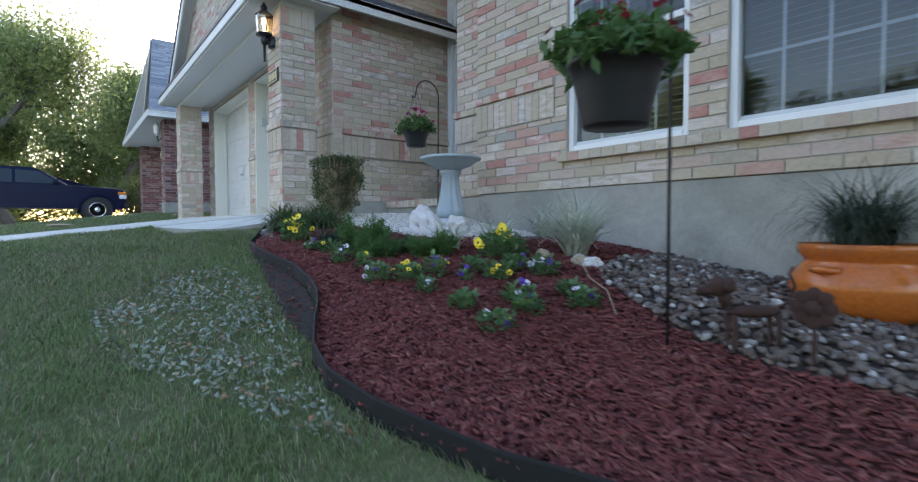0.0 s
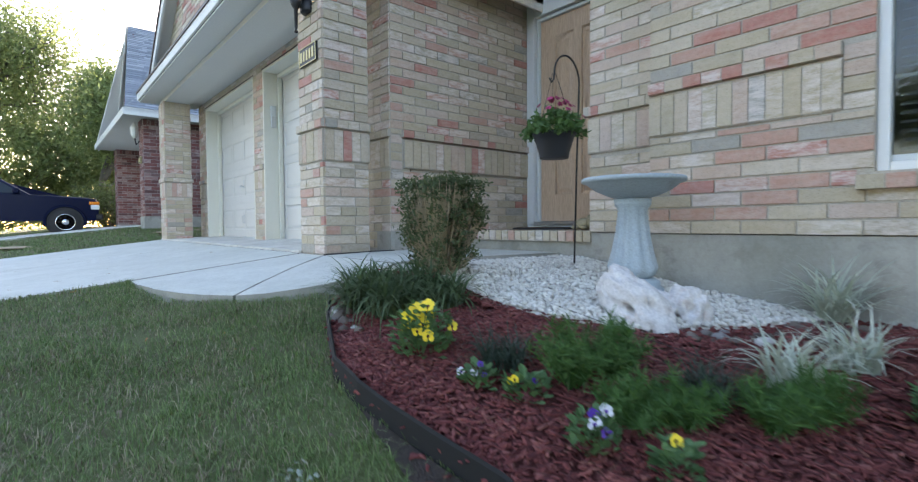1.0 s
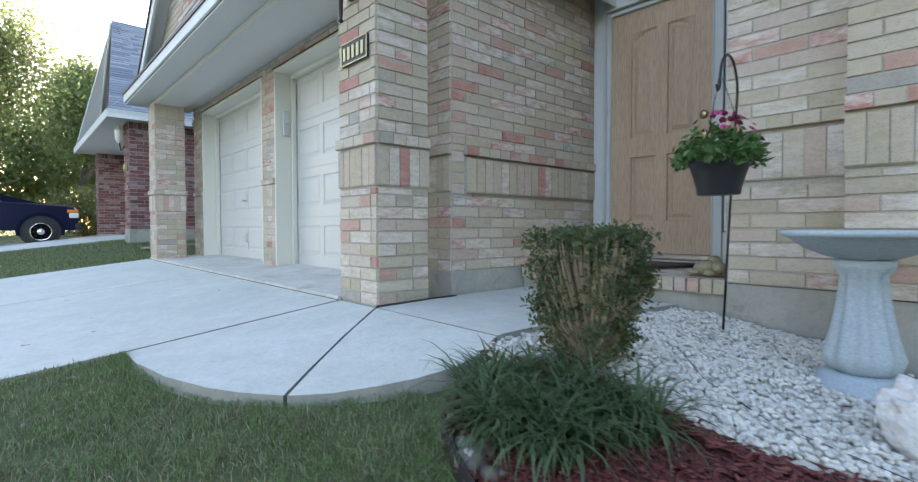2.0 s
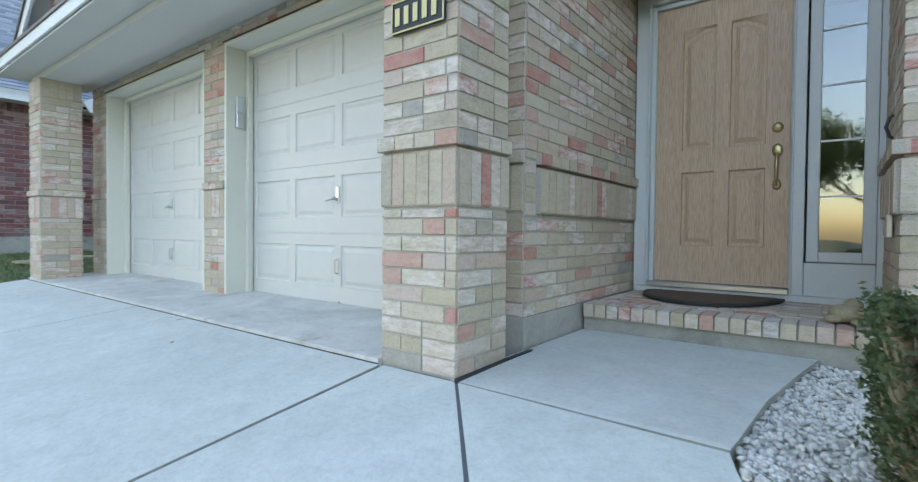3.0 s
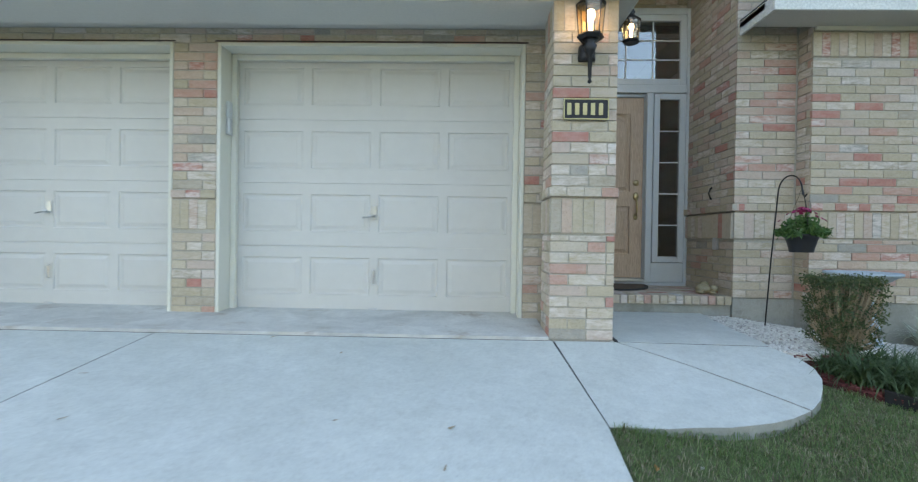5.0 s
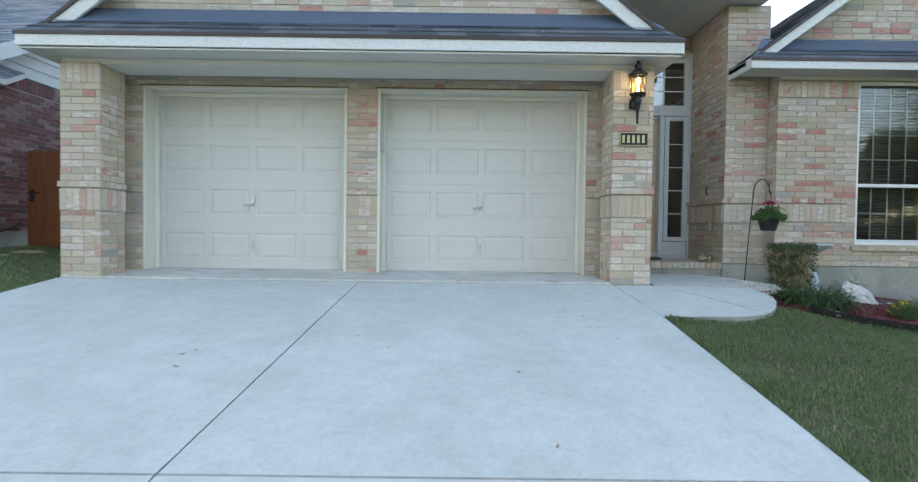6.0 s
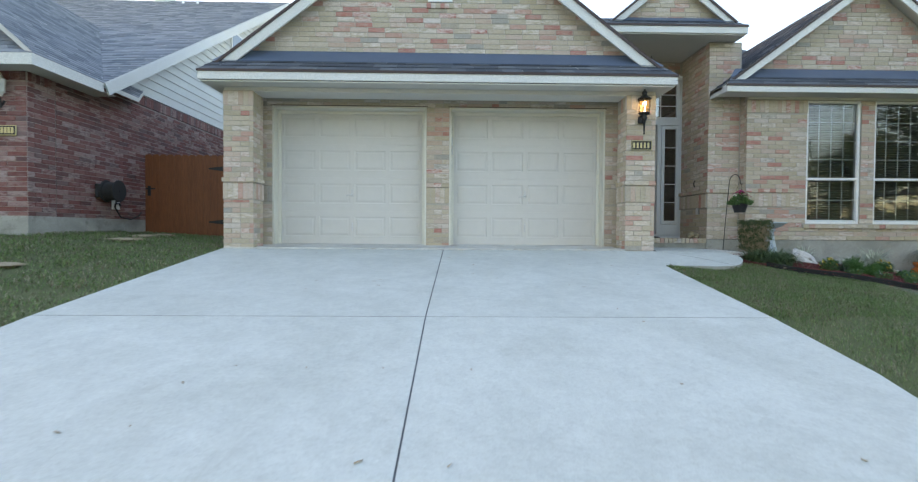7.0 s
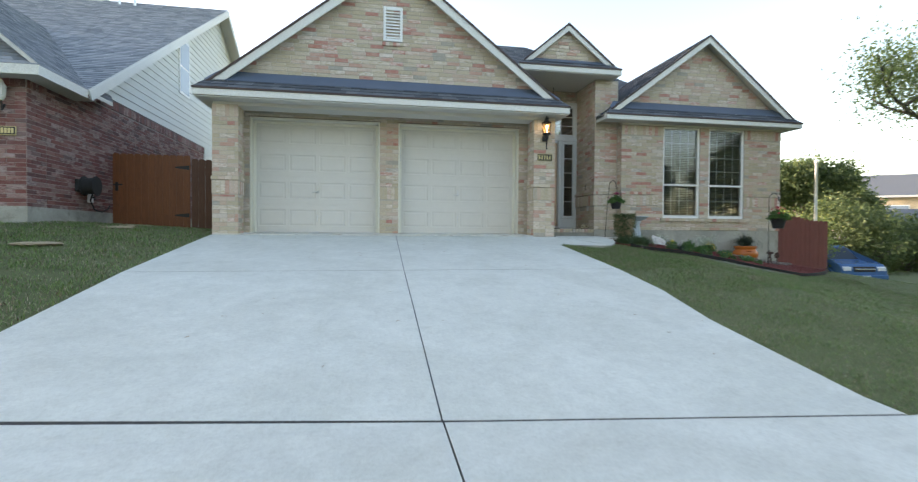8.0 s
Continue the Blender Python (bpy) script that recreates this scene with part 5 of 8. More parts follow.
def boards(name, label, p, q, z0, z1, w, mat, category, tops=None, iron=False):
    """A board fence from p to q in plan; boards stand from the ground to z1, tops trimmed."""
    p, q = Vector((*p, 0)), Vector((*q, 0))
    ln = (q - p).length
    ang = math.degrees(math.atan2(q.y - p.y, q.x - p.x))
    t = thing(name, label, category, at=(p.x, p.y, 0), turn=ang)
    n = max(1, round(ln / w))
    w = ln / n
    for i in range(n):
        a, b = i * w + 0.002, (i + 1) * w - 0.002
        zt = z1((i + 0.5) / n) if callable(z1) else z1
        zb = z0((i + 0.5) / n) if callable(z0) else z0
        c = min(0.03, w / 3)
        bm = B()
        y = random.uniform(-0.002, 0.002)
        prism(bm, [(a, y, zb), (b, y, zb), (b, y, zt - c), (b - c, y, zt), (a + c, y, zt), (a, y, zt - c)], (0, 0.018, 0))
        part("board", bm, mat, t)
    for f in (0.15, 0.82):
        bm = B()
        lo, hi = (z0(0.5) if callable(z0) else z0), (z1(0.5) if callable(z1) else z1)
        z = lo + (hi - lo) * f
        box(bm, 0, ln, 0.022, 0.06, z, z + 0.09)
        part("rail", bm, mat, t)
    if iron:
        for z in (0.42, 1.52):
            bm = B()
            prism(bm, [(ln - 0.32, -0.004, z - 0.015), (ln - 0.02, -0.004, z - 0.05), (ln - 0.02, -0.004, z + 0.05), (ln - 0.32, -0.004, z + 0.015)], (0, -0.006, 0))
            part("hinge", bm, M_BLACK, t, "black iron strap hinge")
        bm = B()
        box(bm, 0.06, 0.12, -0.03, -0.003, 0.95, 1.15, 0.004)
        box(bm, 0.02, 0.2, -0.02, -0.004, 1.08, 1.11)
        part("latch", bm, M_BLACK, t, "black iron latch")
    return t


boards("timber_gate", "orange-brown stained board gate with black iron hinges", (-9.30, 3.0), (-7.70, 3.05), 0.13, 1.80, 0.14, M_CEDAR, "gate", iron=True)
boards("side_fence", "weathered brown board fence beside the gate", (-7.68, 3.08), (-6.36, 3.6), 0.08, 1.74, 0.14, M_CEDAR2, "fence")
boards("red_fence", "dark red stained board fence at the house corner", (6.30, 1.26), (7.80, 1.30), lambda s: ground_z(6.3 + 1.5 * s, 1.3) - 0.02, lambda s: 0.50 - 0.09 * s + 0.06 * math.sin(math.pi * min(1, s * 1.6)), 0.14, M_REDFENCE, "fence")

# ---- vehicles ----
def paint_mat(name, c, rough=0.3):
    m, nt, b = mat_new(name)
    b.inputs["Base Color"].default_value = (*c, 1)
    b.inputs["Metallic"].default_value = 0.0
    b.inputs["Roughness"].default_value = rough
    b.inputs["Specular IOR Level"].default_value = 0.1
    return m


M_NAVY = paint_mat("navy_car_paint", (0.005, 0.008, 0.028), 0.25)
M_BLUE = paint_mat("blue_car_paint", (0.055, 0.125, 0.25), 0.22)
M_CARGLASS = paint_mat("car_window", (0.03, 0.04, 0.05), 0.04)
M_CHROME = plain("chrome", (0.75, 0.76, 0.78), 0.15, 1.0, 0.02)
M_AMBERL = plain("amber_lens", (0.75, 0.22, 0.02), 0.2)
M_CLEAR = plain("clear_lens", (0.7, 0.72, 0.72), 0.12)


def wheel(parent, x, y, r, width):
    bm = B()
    prof = [(r * 0.62, -width / 2), (r * 0.93, -width / 2), (r, -width * 0.36), (r, width * 0.36), (r * 0.93, width / 2), (r * 0.62, width / 2)]
    lathe(bm, prof, (0, 0, 0), 28)
    bmesh.ops.rotate(bm, verts=bm.verts, cent=(0, 0, 0), matrix=Matrix.Rotation(radians(90), 3, "X"))
    bmesh.ops.translate(bm, verts=bm.verts, vec=(x, y, r))
    ty = part("wheel", bm, M_RUBBER, parent, "black tyre", True)
    bm = B()
    s = -1 if y < 0 else 1
    lathe(bm, [(r * 0.64, 0.0), (r * 0.6, 0.02), (r * 0.55, -0.02), (r * 0.22, -0.005), (r * 0.2, 0.03), (0, 0.035)], (0, 0, 0), 28)
    bmesh.ops.rotate(bm, verts=bm.verts, cent=(0, 0, 0), matrix=Matrix.Rotation(radians(-90 * s), 3, "X"))
    bmesh.ops.translate(bm, verts=bm.verts, vec=(x, y + s * width / 2, r))
    rim = part("rim", bm, M_CHROME, ty, "bright metal rim", True)
    for i in range(8):
        bm = B()
        a = 2 * math.pi * i / 8
        box(bm, x + r * 0.4 * math.cos(a) - 0.022, x + r * 0.4 * math.cos(a) + 0.022, y + s * (width / 2 + 0.002), y + s * (width / 2 + 0.012), r + r * 0.4 * math.sin(a) - 0.022, r + r * 0.4 * math.sin(a) + 0.022)
        part("rim_opening", bm, M_RUBBER, ty)


def smooth_body(bm, ring, half, tumble, z_belt):
    """A car body's side outline carried across its width, narrower above the belt."""
    cuts = [(-1.0, 0.0), (-0.93, 0.05), (0.93, 0.05), (1.0, 0.0)]
    rows = []
    for f, lift in cuts:
        row = []
        for x, z in ring:
            t = max(0.0, z - z_belt) * tumble
            inset = 0.05 if abs(f) == 1.0 else 0.0
            cx = x * (1 - inset * 0.12)
            row.append(bm.verts.new((cx, f * half - math.copysign(t, f), z - (0.03 if abs(f) == 1.0 and z > 0.6 else 0))))
        rows.append(row)
    n = len(ring)
    for a, b in zip(rows, rows[1:]):
        for i in range(n):
            bm.faces.new((a[i], a[(i + 1) % n], b[(i + 1) % n], b[i]))
    bm.faces.new(rows[0])
    bm.faces.new(rows[-1][::-1])


def vehicle(name, label, at, turn, paint, profile, windows, r, wheels, half, trim_low):
    v = thing(name, label, "car", at=at, turn=turn)
    bm = B()
    smooth_body(bm, profile, half, 0.22, 1.05)
    bmesh.ops.triangulate(bm, faces=[f for f in bm.faces if len(f.verts) > 4])
    part("body", bm, paint, v)
    for s in (-1, 1):
        for ring in windows:
            bm = B()
            pts = [(x, s * (half - max(0, z - 1.05) * 0.22 + 0.004), z) for x, z in ring]
            prism(bm, pts, (0, s * 0.006, 0))
            part("side_window", bm, M_CARGLASS, v)
        for x in wheels:
            wheel(v, x, s * (half - 0.08), r, 0.22)
            bm = B()
            arc = [(x + (r + 0.09) * math.cos(a), s * (half + 0.012), r + (r + 0.09) * math.sin(a)) for a in (math.pi * i / 14 for i in range(-1, 16))]
            tube(bm, arc, 0.04, 6)
            part("wheel_arch", bm, trim_low, v)
            bm = B()
            lathe(bm, [(0.0, 0), (r + 0.07, 0), (r + 0.07, 0.012), (0, 0.012)], (0, 0, 0), 24)
            bmesh.ops.rotate(bm, verts=bm.verts, cent=(0, 0, 0), matrix=Matrix.Rotation(radians(90), 3, "X"))
            bmesh.ops.translate(bm, verts=bm.verts, vec=(x, s * (half + 0.003) + 0.006, r + 0.01))
            part("wheel_well", bm, M_RUBBER, v)
    return v


TRUCK = [(2.30, 0.42), (2.36, 0.62), (2.37, 0.95), (2.30, 1.06), (2.1, 1.11), (1.2, 1.16), (0.78, 1.18), (0.12, 1.62), (-0.1, 1.70), (-1.15, 1.72), (-1.45, 1.66), (-1.62, 1.16), (-2.6, 1.14), (-2.62, 0.5), (-2.5, 0.40)]
tr = vehicle("pickup_truck", "dark navy pickup truck with bright rims on a driveway", (-15.95, -2.52, drive_z(-2.5) + 0.235 + 0.05), 90, M_NAVY, TRUCK, [[(0.60, 1.20), (0.06, 1.57), (-0.50, 1.61), (-0.50, 1.20)], [(-0.58, 1.20), (-0.58, 1.61), (-1.3, 1.61), (-1.45, 1.20)]], 0.38, (1.55, -1.75), 0.86, M_NAVY)
for y in (-0.87, 0.70):
    bm = B()
    box(bm, 2.16, 2.375, y - 0.015, y + 0.185, 0.76, 0.90, 0.02)
    part("headlight", bm, M_CLEAR, tr)
    bm = B()
    box(bm, 2.12, 2.375, y - 0.02, y + 0.19, 0.905, 0.99, 0.015)
    part("turn_signal", bm, M_AMBERL, tr)
bm = B()
box(bm, 2.28, 2.46, -0.88, 0.88, 0.45, 0.62, 0.03)
part("bumper", bm, M_RUBBER, tr)
bm = B()
box(bm, 0.40, 0.56, -0.98, -0.86, 1.19, 1.33, 0.03)
part("mirror", bm, M_NAVY, tr)
SUV = [(2.2, 0.38), (2.3, 0.55), (2.28, 0.85), (2.12, 1.02), (1.1, 1.12), (0.42, 1.62), (0.2, 1.7), (-1.9, 1.72), (-2.25, 1.15), (-2.3, 0.45), (-2.2, 0.38)]
sv = vehicle("parked_suv", "blue sport utility vehicle parked on the side street", (15.6, 8.9, -2.05), -100, M_BLUE, SUV, [[(0.95, 1.16), (0.4, 1.56), (-0.3, 1.6), (-0.3, 1.16)], [(-0.38, 1.16), (-0.38, 1.6), (-1.1, 1.6), (-1.1, 1.16)], [(-1.18, 1.16), (-1.18, 1.6), (-1.8, 1.6), (-2.0, 1.16)]], 0.37, (1.45, -1.45), 0.88, M_BLUE)
for y in (-0.84, 0.5):
    bm = B()
    box(bm, 2.12, 2.3, y, y + 0.34, 0.74, 0.92, 0.03)
    part("headlight", bm, M_CLEAR, sv)
bm = B()
box(bm, 2.2, 2.31, -0.42, 0.42, 0.72, 0.92, 0.02)
gr = part("grille", bm, M_RUBBER, sv)
bm = B()
box(bm, 2.3, 2.325, -0.4, 0.4, 0.80, 0.84, 0.008)
part("grille_bar", bm, M_CHROME, gr)
bm = B()
box(bm, 2.2, 2.4, -0.88, 0.88, 0.42, 0.62, 0.04)
part("bumper", bm, M_BLUE, sv)
bm = B()
box(bm, 2.4, 2.41, -0.15, 0.15, 0.46, 0.58)
part("number_plate", bm, M_CLEAR, sv)
bm = B()
prism(bm, [(1.05, -0.74, 1.14), (1.05, 0.74, 1.14), (0.45, 0.66, 1.60), (0.45, -0.66, 1.60)], (0.02, 0, 0.02))
part("windscreen", bm, M_CARGLASS, sv)
for s in (-1, 1):
    bm = B()
    box(bm, 0.8, 0.98, s * 0.9 - 0.09, s * 0.9 + 0.09, 1.14, 1.28, 0.03)
    part("mirror", bm, M_BLUE, sv)

# ---- trees and the far side of the streets ----
M_BARK = surface("grey_bark", (0.10, 0.085, 0.07), (0.17, 0.15, 0.125), 6, 40, 0.95, relief=0.9, depth=0.03)


def leaf_mat(name, c1, c2, c3, through=0.35):
    m, nt, b = mat_new(name)
    r = nt.nodes.new("ShaderNodeNewGeometry").outputs["Random Per Island"]
    rp = ramp(nt, [(0, c1), (0.5, c2), (1, c3)])
    nt.links.new(r, rp.inputs[0])
    col = mix(nt, noise_at(nt, 0.9), rp.outputs[0], c2)
    nt.links.new(col, b.inputs["Base Color"])
    b.inputs["Roughness"].default_value = 0.55
    tl = nt.nodes.new("ShaderNodeBsdfTranslucent")
    nt.links.new(col, tl.inputs["Color"])
    ms = nt.nodes.new("ShaderNodeMixShader")
    ms.inputs[0].default_value = through
    nt.links.new(b.outputs[0], ms.inputs[1])
    nt.links.new(tl.outputs[0], ms.inputs[2])
    nt.links.new(ms.outputs[0], nt.nodes["Material Output"].inputs[0])
    return m


M_OAK = leaf_mat("oak_leaf", (0.12, 0.165, 0.055), (0.225, 0.28, 0.10), (0.36, 0.39, 0.17), 0.62)
M_DARKLEAF = leaf_mat("dark_leaf", (0.06, 0.088, 0.034), (0.105, 0.145, 0.052), (0.17, 0.21, 0.075), 0.5)
M_LIME = leaf_mat("sunny_leaf", (0.11, 0.16, 0.035), (0.19, 0.25, 0.06), (0.30, 0.33, 0.10), 0.5)


def leaves(sp, rng, centres, per, spread, size):
    """Small bent leaves scattered round the centres."""
    c = np.repeat(np.asarray(centres), per, axis=0)
    n = len(c)
    p = c + rng.normal(0, 1, (n, 3)) * spread
    d = rng.normal(0, 1, (n, 3))
    d /= np.linalg.norm(d, axis=1)[:, None]
    e = np.cross(d, rng.normal(0, 1, (n, 3)))
    e /= np.linalg.norm(e, axis=1)[:, None] + 1e-9
    s = size * rng.uniform(0.6, 1.3, (n, 1))
    v = np.stack([p - d * s, p + e * s * 0.42, p + d * s, p - e * s * 0.42], 1).reshape(-1, 3)
    base = sp.n
    sp.v.append(v)
    sp.f.extend([(base + 4 * i, base + 4 * i + 1, base + 4 * i + 2, base + 4 * i + 3) for i in range(n)])
    sp.n += len(v)


def tree(name, label, at, height, spread, leaf, seed, size=0.09, per=26, lean=(0, 0), forks=3, depth=5, low=0.28, thick=0.22):
    rng = np.random.default_rng(seed)
    t = thing(name, label, "tree", at=at)
    bm = B()
    ends = []

    def limb(p, d, ln, r, lvl):
        pts, rad = [p], [r]
        q = p.copy()
        for i in range(4):
            d = (d + Vector(rng.normal(0, 0.16, 3)) + Vector((0, 0, 0.03 if lvl > 1 else 0.02))).normalized()
            q = q + d * ln / 4
            pts.append(q.copy())
            rad.append(r * (1 - 0.11 * (i + 1)))
        tube(bm, pts, rad, 7 if lvl < 2 else 5)
        if lvl >= depth - 2:
            ends.extend([tuple(x) for x in pts[1:]])
        if lvl < depth:
            for i in range(forks if lvl < 3 else 2):
                a = rng.uniform(0, 2 * math.pi)
                out = Vector((math.cos(a), math.sin(a), rng.uniform(0.0, 0.7)))
                nd_ = (d * 0.75 + out * spread).normalized()
                limb(pts[-1 - (i % 2)], nd_, ln * rng.uniform(0.62, 0.82), r * 0.6, lvl + 1)

    limb(Vector((0, 0, -0.1)), Vector((lean[0], lean[1], 1)).normalized(), height * low, thick, 0)
    part("trunk", bm, M_BARK, t, smooth=True)
    sp = Soup()
    leaves(sp, rng, ends, per, height * 0.035, size)
    tagged(part("crown", sp.mesh("crown", leaf), None, t, "sparse leafy crown"), kind="stuff")
    return t


def bushy(name, label, at, radii, leaf, seed, n=260, per=26, size=0.07, category="bush"):
    rng = np.random.default_rng(seed)
    t = thing(name, label, category, at=at)
    bm = B()
    cs = []
    for i in range(n):
        d = rng.normal(0, 1, 3)
        d /= np.linalg.norm(d)
        f = rng.uniform(0.55, 1.0) * (1 + 0.25 * math.sin(5 * d[0] + seed) * math.cos(4 * d[1]))
        c = np.array([d[0] * radii[0] * f, d[1] * radii[1] * f, radii[2] + d[2] * radii[2] * f])
        cs.append(c)
        if i % 8 == 0:
            tube(bm, [(0, 0, 0), tuple(c * 0.5 + rng.normal(0, 0.1, 3)), tuple(c)], [0.05, 0.03, 0.01], 5)
    tagged(part("stem", bm, M_BARK, t), kind="stuff")
    sp = Soup()
    leaves(sp, rng, cs, per, min(radii) * 0.14, size)
    tagged(part("crown", sp.mesh("crown", leaf), None, t), kind="stuff")
    return t


tree("oak_tree", "large live oak with a sparse backlit crown", (-22.5, -3.4, -0.5), 16.5, 0.85, M_OAK, 3, 0.085, 54, (0.05, -0.05), 3, 5, 0.2, 0.26)
tree("oak_tree", "large live oak with a sparse backlit crown", (-28, 1.9, 0), 17.0, 0.85, M_OAK, 8, 0.10, 50, (0, 0.1), 3, 5, 0.18, 0.26)
tree("oak_tree", "large live oak with a sparse backlit crown", (-30, -7.5, -0.5), 17.0, 0.85, M_OAK, 12, 0.10, 46, (0, 0.1), 3, 5, 0.18, 0.28)
tree("street_tree", "slim street tree with a dense crown", (-36, 4.4, 0), 9.5, 0.7, M_OAK, 21, 0.15, 40)
bushy("garden_bush", "dark rounded shrub before the neighbour's porch", (-17.0, 0.2, 0.1), (1.0, 0.9, 0.8), M_DARKLEAF, 4, 140, 40, 0.05)
bushy("hedge", "far leafy hedge along the street", (-40, -5, -0.4), (3.0, 9, 5.2), M_OAK, 6, 600, 60, 0.18)
bushy("hedge", "far leafy hedge along the street", (-44, 8, -0.2), (3.0, 9, 5.8), M_OAK, 7, 600, 60, 0.18)
# right-hand side
tree("street_tree", "leafy tree beyond the side street", (20.8, 15.6, -2.0), 8.6, 0.8, M_DARKLEAF, 31, 0.12, 54)
tree("street_tree", "leafy tree beyond the side street", (25.5, 17.0, -2.2), 7.5, 0.8, M_DARKLEAF, 35, 0.13, 50)
tree("yard_tree", "tree with overhanging sparse branches", (10.55, -0.9, -1.35), 9.0, 0.95, M_OAK, 41, 0.05, 56, (-0.1, 0.1))
bushy("garden_bush", "sunlit green shrub beyond the red fence", (13.6, 9.0, -1.8), (1.7, 1.6, 1.35), M_LIME, 9, 220, 60, 0.07)
bushy("garden_bush", "large dark shrub beyond the side street", (19.0, 11.0, -2.1), (2.6, 2.2, 1.9), M_DARKLEAF, 10, 280, 60, 0.09)
bushy("garden_bush", "large dark shrub beyond the side street", (22.6, 11.4, -2.1), (2.4, 2.0, 1.6), M_DARKLEAF, 11, 240, 60, 0.09)
# across the street, seen in the glass
tree("street_tree", "leafy tree across the street", (-9, -27, -1.5), 14, 0.8, M_OAK, 51, 0.16, 34)
tree("street_tree", "leafy tree across the street", (3, -30, -1.5), 16, 0.8, M_OAK, 55, 0.16, 34)
for i, (x, y, h) in enumerate(((11, -29, 14), (18, -26, 12), (25, -23, 11), (33, -20, 11), (41, -16, 11))):
    tree("street_tree", "dense leafy tree across the street", (x, y, -1.6), h, 0.8, M_DARKLEAF, 61 + i, 0.2, 40)
bushy("hedge", "clipped dark hedge across the street", (26, -21, -1.9), (15, 1.6, 1.9), M_DARKLEAF, 16, 520, 60, 0.18)
pl_ = thing("flag_pole", "white painted pole beyond the red fence", "pole", at=(13.3, 7.0, -1.7))
bm = B()
lathe(bm, [(0.075, 0), (0.06, 0.3), (0.05, 4.55), (0.07, 4.56), (0.06, 4.66), (0, 4.68)], (0, 0, 0), 12)
part("shaft", bm, M_VINYL, pl_, smooth=True)
M_TAN = surface("tan_stucco", (0.55, 0.44, 0.30), (0.62, 0.51, 0.36), 1, 30, 0.9)


def far_house(name, label, at, turn, w, d, h, wall_mat, rise, roof_mat=M_SHINGLE, windows=()):
    t = thing(name, label, "house", "far houses", at, turn)
    bm = B()
    box(bm, -w / 2, w / 2, -d / 2, d / 2, -2, h)
    part("wall", bm, wall_mat, t)
    bm = B()
    o = 0.4
    prism(bm, [(-w / 2 - o, -d / 2 - o, h), (-w / 2 - o, d / 2 + o, h), (-w / 2 - o, 0, h + rise)], (w + 2 * o, 0, 0))
    part("roof", bm, roof_mat, t)
    bm = B()
    box(bm, -w / 2 - o, w / 2 + o, -d / 2 - o - 0.03, -d / 2 - o, h - 0.15, h + 0.02)
    part("fascia", bm, M_FASCIA, t)
    for x, z, ww, hh in windows:
        bm = B()
        box(bm, x - ww / 2 - 0.08, x + ww / 2 + 0.08, -d / 2 - 0.05, -d / 2 + 0.02, z - hh / 2 - 0.08, z + hh / 2 + 0.08)
        wf = part("window", bm, M_VINYL, t)
        bm = B()
        box(bm, x - ww / 2, x + ww / 2, -d / 2 - 0.06, -d / 2 - 0.051, z - hh / 2, z + hh / 2)
        part("pane", bm, bpy.data.materials["dark_pane"], wf)
    return t


far_house("far_house", "tan stucco two-storey house with a dark roof", (44, 27, -2.2), -35, 10, 9, 5.6, M_TAN, 2.2, windows=((-2.5, 4.0, 1.6, 1.5), (2, 4.0, 1.2, 1.2)))
far_house("far_house", "low brick house with a grey roof across the street", (34.5, 16.5, -3.4), -35, 12, 9, 2.9, M_MORTAR, 2.4, windows=((-3, 1.5, 1.4, 1.2),))
far_house("far_house", "white sided house along the street", (-38, 12, -0.3), 90, 12, 9, 3.2, M_SIDING, 2.6, windows=((-3, 1.6, 1.3, 1.3), (3, 1.6, 1.3, 1.3)))
# pale side street
sv_y = np.linspace(-40, 60, 30)
vv = [(x + 0.25 * (y - 6), y, ground_z(14.2, y) + 0.02 - 0.02 * (x - 14.2) - 0.25) for y in sv_y for x in (14.2, 22.5)]
tagged(part("road", mesh_of("road", vv, [(2 * i, 2 * i + 1, 2 * i + 3, 2 * i + 2) for i in range(29)], M_CONC)), "pale concrete side street", "road", kind="structure")
# the far hill
hv = []
for i in range(40):
    a = radians(-8 + 70 * i / 39)
    r = 330
    top = 20 + 9 * math.sin(i * 0.35) + 4 * math.sin(i * 1.1)
    for rr, z in ((r - 130, -8), (r - 40, top * 0.6), (r, top), (r + 60, -10)):
        hv.append((rr * math.cos(a), rr * math.sin(a), z))
M_HILL = surface("hill_scrub", (0.10, 0.10, 0.06), (0.14, 0.135, 0.09), 0.05, 1.0, 0.95)
tagged(part("backdrop", mesh_of("backdrop", hv, [(4 * i + j, 4 * i + 4 + j, 4 * i + 5 + j, 4 * i + 1 + j) for i in range(39) for j in range(3)], M_HILL, True)), "far dry hillside", "hill", kind="structure")

# ---- the planting bed ----
M_MULCH = surface("red_mulch_bed", (0.085, 0.020, 0.016), (0.13, 0.034, 0.026), 12, 90, 0.95, relief=0.9, depth=0.02)
M_CHIP = varied("red_mulch_chip", [(0, (0.085, 0.018, 0.017)), (0.35, (0.14, 0.031, 0.028)), (0.7, (0.18, 0.043, 0.038)), (0.92, (0.25, 0.085, 0.07)), (1, (0.13, 0.05, 0.035))], True, 0.9, fine=180)
M_PEBBLE = varied("white_pebble", [(0, (0.58, 0.55, 0.485)), (0.5, (0.74, 0.715, 0.65)), (0.85, (0.54, 0.51, 0.45)), (1, (0.36, 0.33, 0.29))], True, 0.7, fine=120, relief=0.2)
